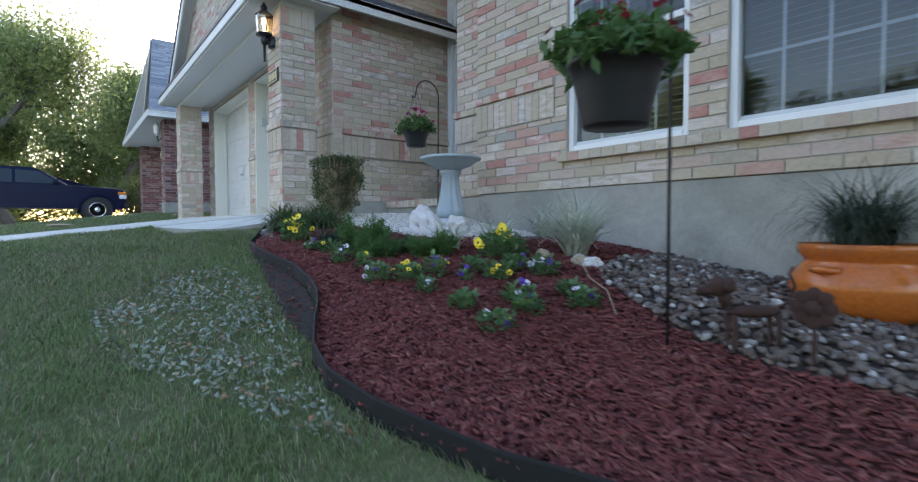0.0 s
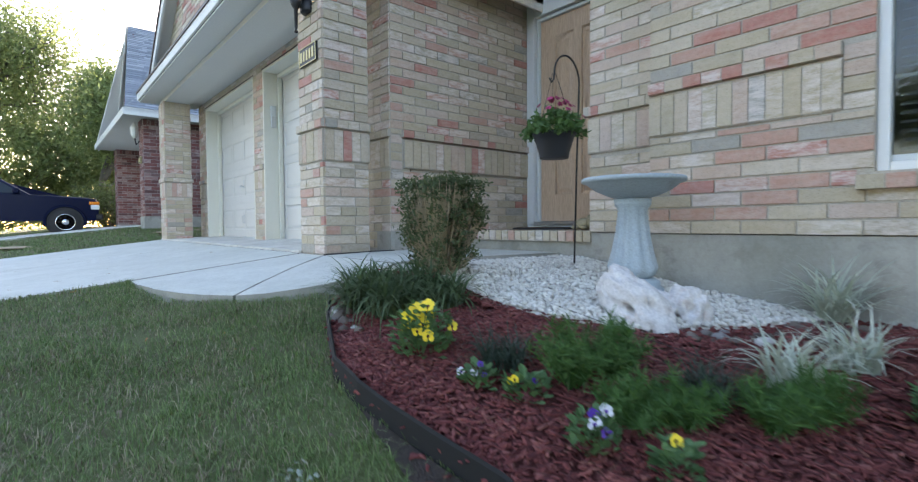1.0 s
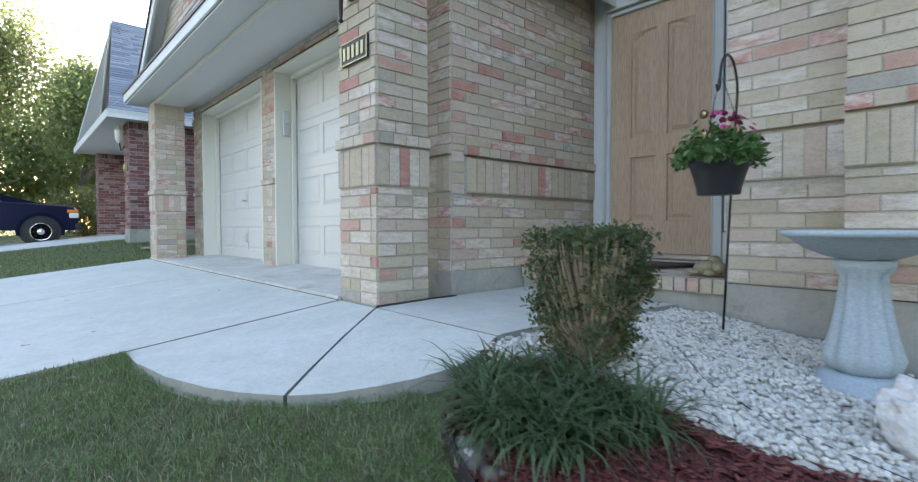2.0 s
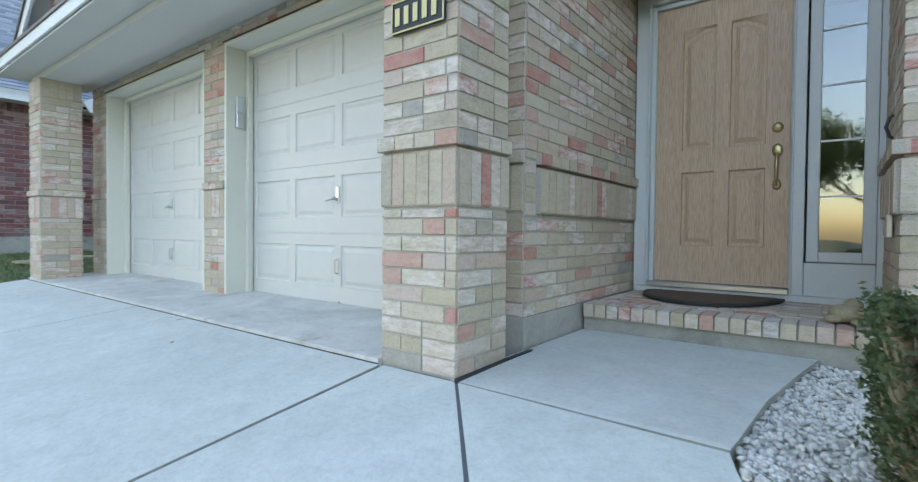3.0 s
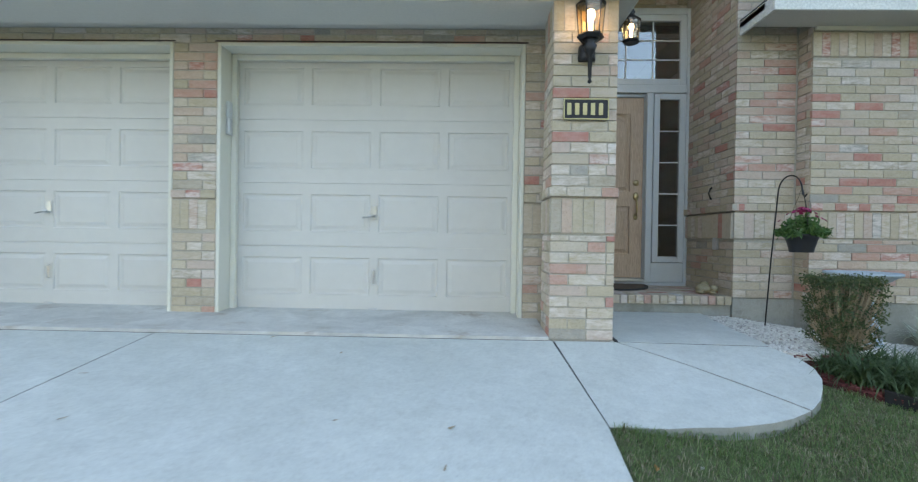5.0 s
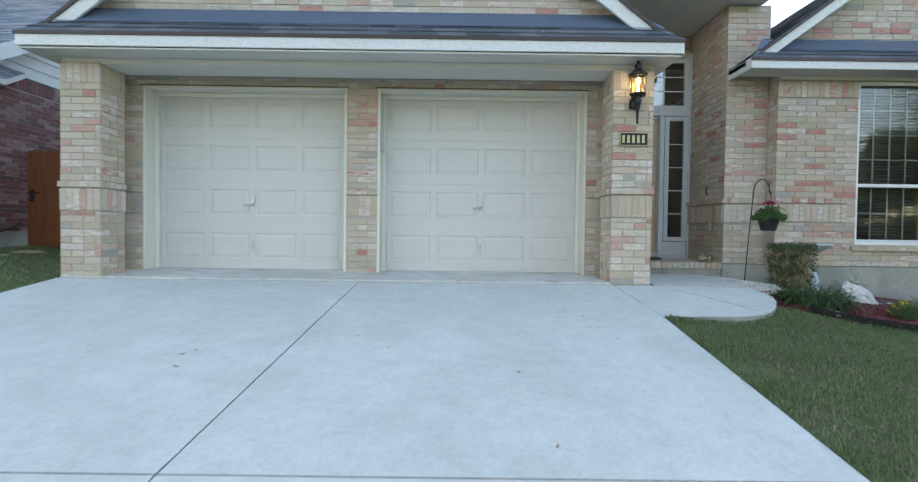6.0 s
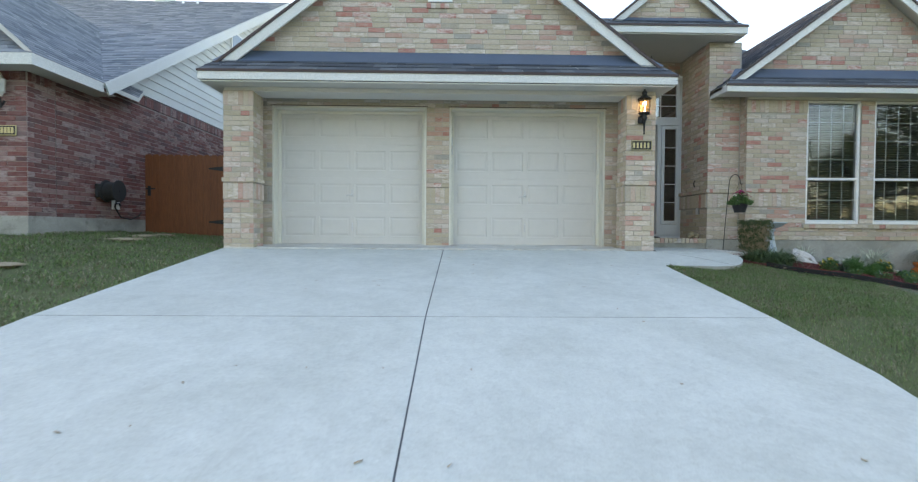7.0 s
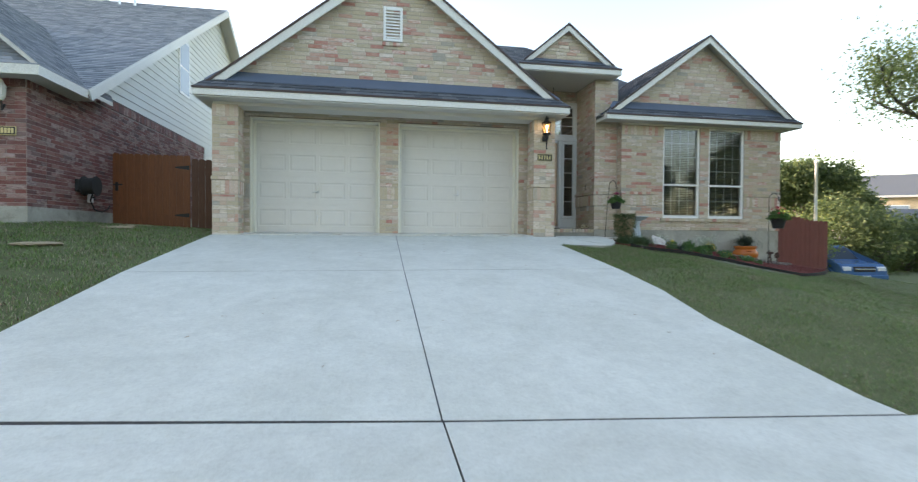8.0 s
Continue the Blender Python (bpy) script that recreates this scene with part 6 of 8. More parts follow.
M_RIVER = varied("river_stone", [(0, (0.06, 0.040, 0.032)), (0.35, (0.115, 0.085, 0.066)), (0.6, (0.17, 0.135, 0.112)), (0.75, (0.085, 0.055, 0.043)), (0.88, (0.22, 0.21, 0.20)), (0.95, (0.36, 0.35, 0.33)), (1, (0.56, 0.54, 0.51))], True, 0.6, fine=60, relief=0.2)
M_DIRT = surface("bare_soil", (0.040, 0.030, 0.026), (0.085, 0.064, 0.052), 22, 140, 0.95, relief=1.0, depth=0.03, contrast=0.4)
M_EDGING = plain("black_edging", (0.009, 0.009, 0.009), 0.9)


def grass_mat(name):
    """Living blades and dead straw, in drifts: by blade and by patch of ground."""
    m, nt, b = mat_new(name)
    r = nt.nodes.new("ShaderNodeNewGeometry").outputs["Random Per Island"]
    green = ramp(nt, [(0, (0.080, 0.150, 0.035)), (0.5, (0.15, 0.24, 0.068)), (1, (0.235, 0.31, 0.12))])
    straw = ramp(nt, [(0, (0.12, 0.095, 0.060)), (0.5, (0.26, 0.225, 0.14)), (1, (0.42, 0.375, 0.255))])
    for q in (green, straw):
        nt.links.new(r, q.inputs[0])
    mul = nt.nodes.new("ShaderNodeMath")
    mul.operation = "MULTIPLY"
    mul.inputs[1].default_value = 23.7
    nt.links.new(r, mul.inputs[0])
    fr = nt.nodes.new("ShaderNodeMath")
    fr.operation = "FRACT"
    nt.links.new(mul.outputs[0], fr.inputs[0])
    drift = ramp(nt, [(0.38, (0.07, 0.07, 0.07)), (0.66, (0.58, 0.58, 0.58))])
    nt.links.new(noise_at(nt, 2.2, 5.0, 0.65), drift.inputs[0])
    dead = nt.nodes.new("ShaderNodeMath")
    dead.operation = "LESS_THAN"
    nt.links.new(fr.outputs[0], dead.inputs[0])
    nt.links.new(drift.outputs[0], dead.inputs[1])
    col = mix(nt, dead.outputs[0], green.outputs[0], straw.outputs[0])
    nt.links.new(col, b.inputs["Base Color"])
    b.inputs["Roughness"].default_value = 0.6
    tl = nt.nodes.new("ShaderNodeBsdfTranslucent")
    nt.links.new(col, tl.inputs["Color"])
    ms = nt.nodes.new("ShaderNodeMixShader")
    ms.inputs[0].default_value = 0.3
    nt.links.new(b.outputs[0], ms.inputs[1])
    nt.links.new(tl.outputs[0], ms.inputs[2])
    nt.links.new(ms.outputs[0], nt.nodes["Material Output"].inputs[0])
    return m


M_GRASS = grass_mat("lawn_grass")
M_FALLEN = varied("fallen_leaf", [(0, (0.17, 0.22, 0.16)), (0.4, (0.34, 0.40, 0.34)), (0.7, (0.26, 0.30, 0.23)), (0.9, (0.34, 0.27, 0.18)), (1, (0.34, 0.13, 0.06))], True, 0.8, fine=90)
M_DRY = varied("dry_leaf", [(0, (0.16, 0.12, 0.08)), (0.5, (0.25, 0.20, 0.14)), (0.8, (0.28, 0.28, 0.23)), (0.95, (0.40, 0.16, 0.05)), (1, (0.42, 0.26, 0.07))], True, 0.8, fine=90)
M_LIRIOPE = leaf_mat("strap_leaf", (0.048, 0.085, 0.038), (0.085, 0.14, 0.060), (0.15, 0.21, 0.10))
M_MONDO = leaf_mat("mondo_leaf", (0.028, 0.050, 0.034), (0.045, 0.072, 0.048), (0.07, 0.10, 0.065))
M_PALE = leaf_mat("variegated_leaf", (0.34, 0.42, 0.33), (0.52, 0.57, 0.46), (0.72, 0.74, 0.64))
M_FERN = leaf_mat("feathery_leaf", (0.040, 0.110, 0.026), (0.070, 0.170, 0.042), (0.12, 0.23, 0.062))
M_PANSYLEAF = leaf_mat("pansy_leaf", (0.07, 0.15, 0.055), (0.11, 0.22, 0.085), (0.17, 0.29, 0.12))
M_YEL = plain("yellow_petal", (0.85, 0.62, 0.02), 0.5)
M_VIO = plain("violet_petal", (0.10, 0.03, 0.32), 0.5)
M_WHT = plain("white_petal", (0.62, 0.61, 0.66), 0.5)
M_EYE = plain("dark_petal_eye", (0.06, 0.015, 0.01), 0.6)
M_MAG = plain("magenta_petal", (0.42, 0.03, 0.14), 0.5)
M_CRIM = plain("crimson_petal", (0.40, 0.02, 0.04), 0.5)
M_BOX = leaf_mat("clipped_shrub_leaf", (0.036, 0.062, 0.025), (0.075, 0.11, 0.042), (0.19, 0.20, 0.085))
M_TWIG = surface("dry_twig", (0.30, 0.23, 0.15), (0.42, 0.34, 0.23), 20, 90, 0.9)

EDGE = [(1.32, -0.60), (1.50, -0.70), (1.65, -0.765), (1.85, -0.85), (2.0, -0.915), (2.23, -0.95), (2.4, -0.945), (2.57, -0.93), (2.8, -0.905), (3.06, -0.925), (3.26, -0.965), (3.44, -1.04), (3.59, -1.115), (3.81, -1.21), (4.02, -1.248), (4.28, -1.216), (4.49, -1.15), (4.68, -1.086), (4.95, -0.957), (5.5, -0.65), (6.0, -0.33), (6.6, 0.15), (7.2, 0.78), (7.55, 1.2)]
BED = EDGE + [(6.3, 1.2), (6.2, 1.115), (2.05, 1.115), (2.035, 1.31), (1.47, 1.315), (1.185, 1.315), (1.135, 1.0), (1.065, 0.5), (1.035, 0.03), (1.09, -0.20), (1.12, -0.36), (1.20, -0.5)]
WHITE = [(1.182, 1.31), (1.132, 1.0), (1.062, 0.5), (1.032, 0.03), (1.085, -0.19), (1.24, -0.19), (1.45, -0.08), (1.64, -0.08), (1.81, -0.11), (1.96, -0.135), (2.08, -0.115), (2.25, -0.04), (2.40, 0.05), (2.48, 0.08), (2.60, 0.24), (2.70, 0.40), (2.78, 0.52), (2.84, 0.68), (2.93, 0.86), (2.96, 1.0), (2.9, 1.115), (2.05, 1.115), (2.035, 1.31)]
RIVER = [(3.92, 1.11), (3.9, 0.6), (4.02, 0.25), (4.14, 0.11), (4.3, 0.04), (4.5, -0.05), (4.72, -0.14), (4.92, -0.14), (5.15, -0.11), (5.3, -0.08), (5.7, 0.2), (6.0, 0.6), (6.15, 1.11)]


def inside(poly, x, y):
    c = False
    for (x0, y0), (x1, y1) in zip(poly, poly[1:] + poly[:1]):
        if (y0 > y) != (y1 > y) and x < (x1 - x0) * (y - y0) / (y1 - y0) + x0:
            c = not c
    return c


def inside_many(poly, px, py):
    c = np.zeros(len(px), bool)
    for (x0, y0), (x1, y1) in zip(poly, poly[1:] + poly[:1]):
        if y0 == y1:
            continue
        c ^= ((y0 > py) != (y1 > py)) & (px < (x1 - x0) * (py - y0) / (y1 - y0) + x0)
    return c


def bed_z(x, y):
    return ground_z(x, y) + 0.035 * min(1.0, max(0.0, (x - 0.95) / 0.5)) + 0.012 * noise.noise((x * 4, y * 4, 3))


def sheet(name, poly, lift, material, label, category, cell=0.12):
    """A surface over a plan outline that follows the ground."""
    bm = B()
    bm.faces.new([bm.verts.new((x, y, 0)) for x, y in poly])
    xs, ys = [p[0] for p in poly], [p[1] for p in poly]
    for x in np.arange(min(xs) + cell, max(xs), cell):
        bmesh.ops.bisect_plane(bm, geom=bm.verts[:] + bm.edges[:] + bm.faces[:], plane_co=(x, 0, 0), plane_no=(1, 0, 0))
    for y in np.arange(min(ys) + cell, max(ys), cell):
        bmesh.ops.bisect_plane(bm, geom=bm.verts[:] + bm.edges[:] + bm.faces[:], plane_co=(0, y, 0), plane_no=(0, 1, 0))
    for v in bm.verts:
        v.co.z = bed_z(v.co.x, v.co.y) + lift
    rim = [e for e in bm.edges if e.is_boundary]
    got = bmesh.ops.extrude_edge_only(bm, edges=rim)
    for v in got["geom"]:
        if isinstance(v, bmesh.types.BMVert):
            v.co.z -= 0.12
    return structure(name, bm, material, label, category, True)


sheet("mulch_bed", BED, 0.0, M_MULCH, "bed covered with dark red bark mulch", "mulch")
sheet("gravel_base", WHITE, 0.012, M_PEBBLE, "white gravel patch before the wall", "gravel")
sheet("stone_base", RIVER, 0.010, M_DIRT, "soil under the river stones", "soil")
rng = np.random.default_rng(5)


def scatter(poly, n, rng, keep_out=()):
    xs, ys = [p[0] for p in poly], [p[1] for p in poly]
    x = rng.uniform(min(xs), max(xs), n * 3)
    y = rng.uniform(min(ys), max(ys), n * 3)
    m = inside_many(poly, x, y)
    for k_ in keep_out:
        m &= ~inside_many(k_, x, y)
    return x[m][:n], y[m][:n]


def frames_of(n, rng, tilt):
    """Random turns, mostly flat."""
    a = rng.uniform(0, 2 * math.pi, n)
    t, s = rng.normal(0, tilt, n), rng.normal(0, tilt, n)
    u = np.stack([np.cos(a), np.sin(a), t], 1)
    u /= np.linalg.norm(u, axis=1)[:, None]
    v = np.stack([-np.sin(a), np.cos(a), s], 1)
    v -= (v * u).sum(1)[:, None] * u
    v /= np.linalg.norm(v, axis=1)[:, None]
    return u, v, np.cross(u, v)


def quick_mesh(name, verts, faces, material, smooth=False):
    """A joined mesh straight from arrays; all faces have the same number of corners."""
    me = bpy.data.meshes.new(name)
    nf, k_ = faces.shape
    me.vertices.add(len(verts))
    me.vertices.foreach_set("co", verts.astype(np.float32).ravel())
    me.loops.add(nf * k_)
    me.loops.foreach_set("vertex_index", faces.astype(np.int32).ravel())
    me.polygons.add(nf)
    me.polygons.foreach_set("loop_start", np.arange(0, nf * k_, k_, dtype=np.int32))
    me.update(calc_edges=True)
    if smooth:
        me.polygons.foreach_set("use_smooth", [True] * nf)
    me.materials.append(material)
    return me


def slivers(name, label, category, x, y, z, rng, length, width, thick, tilt, material, taper=0.8):
    n = len(x)
    u, v, w = frames_of(n, rng, tilt)
    p = np.stack([x, y, z], 1)
    L = length * rng.uniform(0.5, 1.5, (n, 1)) / 2
    W = width * rng.uniform(0.6, 1.5, (n, 1)) / 2
    T = thick * rng.uniform(0.6, 1.4, (n, 1))
    c = [p - u * L - v * W, p + u * L - v * W * taper, p + u * L * rng.uniform(0.75, 1, (n, 1)) + v * W * taper, p - u * L * rng.uniform(0.75, 1, (n, 1)) + v * W]
    vs = np.stack(c + [q + w * T for q in c], 1).reshape(-1, 3)
    f = np.array([(4, 5, 6, 7), (0, 1, 5, 4), (1, 2, 6, 5), (2, 3, 7, 6), (3, 0, 4, 7)])
    fs = (f[None] + 8 * np.arange(n)[:, None, None]).reshape(-1, 4)
    return tagged(part(name, quick_mesh(name, vs, fs, material)), label, category, kind="stuff")


def pebbles(name, label, category, x, y, z, rng, size, flat, material):
    n = len(x)
    ico = B()
    bmesh.ops.create_icosphere(ico, subdivisions=1, radius=1.0)
    ico.verts.ensure_lookup_table()
    base = np.array([v.co[:] for v in ico.verts])
    f = np.array([[v.index for v in q.verts] for q in ico.faces])
    ico.free()
    u, v, w = frames_of(n, rng, 0.25)
    s = size * rng.uniform(0.6, 1.5, (n, 1)) / 2
    wob = 1 + rng.normal(0, 0.12, (n, len(base), 1))
    b = base[None] * wob
    p = np.stack([x, y, z], 1)
    vs = p[:, None] + b[..., :1] * (u * s)[:, None] + b[..., 1:2] * (v * s * rng.uniform(0.6, 0.95, (n, 1)))[:, None] + b[..., 2:] * (w * s * flat)[:, None]
    fs = (f[None] + len(base) * np.arange(n)[:, None, None]).reshape(-1, 3)
    return tagged(part(name, quick_mesh(name, vs.reshape(-1, 3), fs, material, True)), label, category, kind="stuff")


def z_of(x, y, lift):
    return np.array([bed_z(a, b) for a, b in zip(x, y)]) + lift


x, y = scatter(BED, 25000, rng, (WHITE, RIVER))
slivers("mulch_chips", "shredded dark red bark chips on the bed", "mulch", x, y, z_of(x, y, 0.003) + rng.uniform(0, 0.014, len(x)), rng, 0.034, 0.010, 0.004, 0.25, M_CHIP)
NEARBED = [(2.4, -0.93), (2.8, -0.885), (3.26, -0.945), (3.6, -1.10), (4.02, -1.23), (4.28, -1.195), (4.68, -1.065), (5.1, -0.85), (5.3, -0.6), (4.6, -0.2), (3.8, 0.1), (2.6, -0.4)]
x, y = scatter(NEARBED, 9000, rng)
slivers("fine_mulch_chips", "fine dark red bark shreds on the bed", "mulch", x, y, z_of(x, y, 0.006) + rng.uniform(0, 0.014, len(x)), rng, 0.030, 0.008, 0.003, 0.25, M_CHIP)
x, y = scatter([(1.5, -0.68), (1.85, -0.83), (2.1, -0.92), (2.4, -0.925), (2.55, -0.25), (1.9, -0.1), (1.4, -0.2)], 5000, rng)
slivers("shredded_mulch", "fine dark red bark shreds beside the shrub", "mulch", x, y, z_of(x, y, 0.006) + rng.uniform(0, 0.014, len(x)), rng, 0.028, 0.008, 0.003, 0.25, M_CHIP)
x, y = scatter(WHITE, 9500, rng)
pebbles("white_pebbles", "white rounded gravel pebbles before the wall", "gravel", x, y, z_of(x, y, 0.016) + rng.uniform(0, 0.012, len(x)), rng, 0.023, 0.7, M_PEBBLE)
x, y = scatter(RIVER, 3400, rng)
pebbles("river_stones", "mixed brown and grey river stones along the wall", "gravel", x, y, z_of(x, y, 0.014) + rng.uniform(0, 0.012, len(x)), rng, 0.034, 0.6, M_RIVER)
STRAY = [(2.5, 0.05), (3.1, 0.5), (3.1, 0.95), (2.95, 0.95), (2.8, 0.45), (2.5, 0.12)]
x, y = scatter(STRAY, 60, rng)
pebbles("stray_stones", "brown stones strewn at the gravel's edge", "gravel", x, y, z_of(x, y, 0.012), rng, 0.05, 0.6, M_RIVER)
FOOT_ST = [(1.42, -0.66), (1.55, -0.71), (1.72, -0.76), (1.75, -0.68), (1.55, -0.60)]
x, y = scatter(FOOT_ST, 16, rng)
pebbles("edge_stones", "rounded brown stones at the shrub's foot", "gravel", x, y, z_of(x, y, 0.018), rng, 0.065, 0.7, M_RIVER)

# edging strip and the bare soil beside it
ed = B()
pts = []
for (x0, y0), (x1, y1) in zip(EDGE, EDGE[1:]):
    for s_ in np.linspace(0, 1, 6, endpoint=False):
        pts.append((x0 + (x1 - x0) * s_, y0 + (y1 - y0) * s_))
prev = None
for i, (x, y) in enumerate(pts):
    a, b = pts[max(i - 1, 0)], pts[min(i + 1, len(pts) - 1)]
    d = Vector((b[0] - a[0], b[1] - a[1], 0)).normalized()
    nrm = Vector((d.y, -d.x, 0))
    z = ground_z(x, y)
    ring = [Vector((x, y, z - 0.06)) + nrm * 0.006, Vector((x, y, z + 0.078)) + nrm * 0.006, Vector((x, y, z + 0.086)), Vector((x, y, z + 0.078)) - nrm * 0.006, Vector((x, y, z - 0.06)) - nrm * 0.006]
    row_ = [ed.verts.new(p) for p in ring]
    if prev:
        for j in range(4):
            ed.faces.new((prev[j], prev[j + 1], row_[j + 1], row_[j]))
    prev = row_
tagged(part("bed_edging", ed, M_EDGING), "black plastic edging strip round the mulch bed", "edging")
SOIL = [(2.25, -0.962), (2.57, -0.942), (2.8, -0.917), (3.06, -0.937), (3.26, -0.977), (3.44, -1.052), (3.65, -1.155), (3.5, -1.165), (3.3, -1.145), (3.03, -1.095), (2.66, -1.035), (2.4, -0.99)]
bm = B()
bm.faces.new([bm.verts.new((x, y, 0)) for x, y in SOIL])
for x in np.arange(2.1, 4.2, 0.1):
    bmesh.ops.bisect_plane(bm, geom=bm.verts[:] + bm.edges[:] + bm.faces[:], plane_co=(x, 0, 0), plane_no=(1, 0, 0))
for v in bm.verts:
    v.co.z = ground_z(v.co.x, v.co.y) + 0.016
structure("soil_strip", bm, M_DIRT, "bare dark soil strip along the edging", "soil", True)

# ---- grass ----
def turf(name, label, areas, rng, length, width, material, bald=None):
    """Bent blades: two faces each, over plan boxes with a density."""
    X, Y = [], []
    for x0, x1, y0, y1, per in areas:
        n = int((x1 - x0) * (y1 - y0) * per)
        X.append(rng.uniform(x0, x1, n))
        Y.append(rng.uniform(y0, y1, n))
    X, Y = np.concatenate(X), np.concatenate(Y)
    ok = ~inside_many(BED, X, Y) & ~inside_many(SOIL, X, Y)
    er, el = np.interp(Y, [-9, -7.2, -5.5, -4.5, -3.5, -1.21, 0], [-0.8, -0.73, -0.66, -0.50, -0.47, -0.36, -0.42]), np.interp(Y, [-9, -5.4, -3.0, 0], [-6.2, -6.26, -6.29, -6.38])
    ok &= ((X > er + 0.015) | (X < el - 0.015) | (Y > 0.9)) & ~((Y < -6.94 - 0.11 * (X + 3.26)) & (Y > -8.7))
    ok &= ~((X < -10.28) & (X > -17.2))
    ok &= ~inside_many([(-0.5, -1.22)] + WALK1[1:5] + WALK2[1:6] + [(1.14, 1.4), (-0.5, 1.4)], X, Y)
    clump = np.array([noise.noise((a * 2.3, b * 2.3, 0)) + 0.5 * noise.noise((a * 7, b * 7, 2)) for a, b in zip(X, Y)])
    ok &= rng.uniform(-0.75, 0.55, len(X)) < clump + 0.16
    if bald:
        for q, share in bald:
            ok &= ~(inside_many(q, X, Y) & (rng.uniform(0, 1, len(X)) < share))
    X, Y, clump = X[ok], Y[ok], clump[ok]
    n = len(X)
    Z = np.array([ground_z(a, b) for a, b in zip(X, Y)]) + 0.006
    a = rng.uniform(0, 2 * math.pi, n)
    d = np.stack([np.cos(a), np.sin(a), np.zeros(n)], 1)
    s = np.stack([-np.sin(a), np.cos(a), np.zeros(n)], 1)
    L = (length * rng.uniform(0.5, 1.4, n) * (1 + 0.35 * clump))[:, None]
    bend = rng.uniform(0.35, 1.6, n)[:, None]
    W = width * rng.uniform(0.7, 1.3, n)[:, None] / 2
    p = np.stack([X, Y, Z], 1)
    up = np.array([[0, 0, 1.0]])
    m = p + d * L * 0.3 * bend + up * L * 0.5
    t = p + d * L * 0.95 * bend + up * L * (0.95 - 0.5 * bend)
    vs = np.stack([p - s * W, p + s * W, m + s * W * 0.8, m - s * W * 0.8, t + s * W * 0.15, t - s * W * 0.15], 1).reshape(-1, 3)
    fs = (np.array([(0, 1, 2, 3), (3, 2, 4, 5)])[None] + 6 * np.arange(n)[:, None, None]).reshape(-1, 4)
    return tagged(part(name, quick_mesh(name, vs, fs, material)), label, "grass", kind="stuff")


rng = np.random.default_rng(17)
LITTER = [(2.38, -1.2), (2.8, -1.09), (3.3, -1.165), (3.6, -1.2), (4.0, -1.30), (4.35, -1.30), (4.22, -1.42), (3.8, -1.6), (3.3, -1.82), (2.8, -1.85), (2.42, -1.62)]
turf("lawn_grass", "thin mixed green and straw coloured lawn grass", [(-0.6, 6.5, -3.4, -0.5, 13500), (-0.9, 9.0, -4.6, -3.4, 6000), (-0.9, 9.0, -8.6, -4.6, 2800), (6.0, 12.0, -3.4, 1.1, 1300)], rng, 0.042, 0.0027, M_GRASS, [(LITTER, 0.5)])
turf("side_lawn_grass", "thin green lawn grass beside the drive", [(-11.0, -6.2, -6.9, 3.0, 1500), (-20, -11, -6.9, 0.1, 500)], rng, 0.055, 0.007, M_GRASS)
x, y = scatter(LITTER, 2600, rng)
keep = np.array([noise.noise((a * 5, b * 5, 4)) + 0.6 * noise.noise((a * 14, b * 14, 1)) for a, b in zip(x, y)]) > rng.uniform(-0.7, 0.45, len(x))
x, y = x[keep], y[keep]
zz = np.array([ground_z(a, b) for a, b in zip(x, y)]) + rng.uniform(0.012, 0.04, len(x))
slivers("leaf_litter", "pale grey-green fallen leaves on the lawn", "leaves", x, y, zz, rng, 0.019, 0.012, 0.0012, 0.6, M_FALLEN, 0.6)
x, y = scatter(SOIL, 45, rng)
zz = np.array([ground_z(a, b) for a, b in zip(x, y)]) + 0.02
slivers("soil_litter", "dry leaf bits and bark on the bare soil", "leaves", x, y, zz, rng, 0.03, 0.014, 0.002, 0.3, M_CHIP, 0.6)
x, y = scatter([(-0.3, -3.2), (6.2, -3.2), (6.2, -0.9), (4.2, -1.4), (2, -1.0), (1.1, -0.8), (0.3, -1.3), (-0.3, -1.4)], 300, rng)
zz = np.array([ground_z(a, b) for a, b in zip(x, y)]) + rng.uniform(0.01, 0.03, len(x))
slivers("stray_leaves", "scattered brown and grey fallen leaves on the grass", "leaves", x, y, zz, rng, 0.024, 0.013, 0.0012, 0.5, M_DRY, 0.5)

# ---- plants ----
def blades(sp, rng, n, spread, length, width, arch, lean=0.0, segs=5):
    """Arching strap leaves from a tuft."""
    for _ in range(n):
        a = rng.uniform(0, 2 * math.pi)
        r0 = spread * math.sqrt(rng.uniform(0, 1))
        b = rng.uniform(0, 2 * math.pi)
        base = np.array([r0 * math.cos(b), r0 * math.sin(b), 0.0])
        d = np.array([math.cos(a), math.sin(a), 0.0])
        s = np.array([-d[1], d[0], 0.0])
        L = length * rng.uniform(0.6, 1.2)
        el = radians(rng.uniform(55, 88)) - lean
        k_ = arch * rng.uniform(0.6, 1.4)
        p = base.copy()
        vs = []
        for i in range(segs + 1):
            f = i / segs
            w = width * (1 - f ** 2 * 0.92) / 2
            vs += [p - s * w, p + s * w]
            e = el - k_ * f
            p = p + (d * math.cos(e) + np.array([0, 0, math.sin(e)])) * L / segs
        sp.add(vs, [(2 * i, 2 * i + 1, 2 * i + 3, 2 * i + 2) for i in range(segs)])


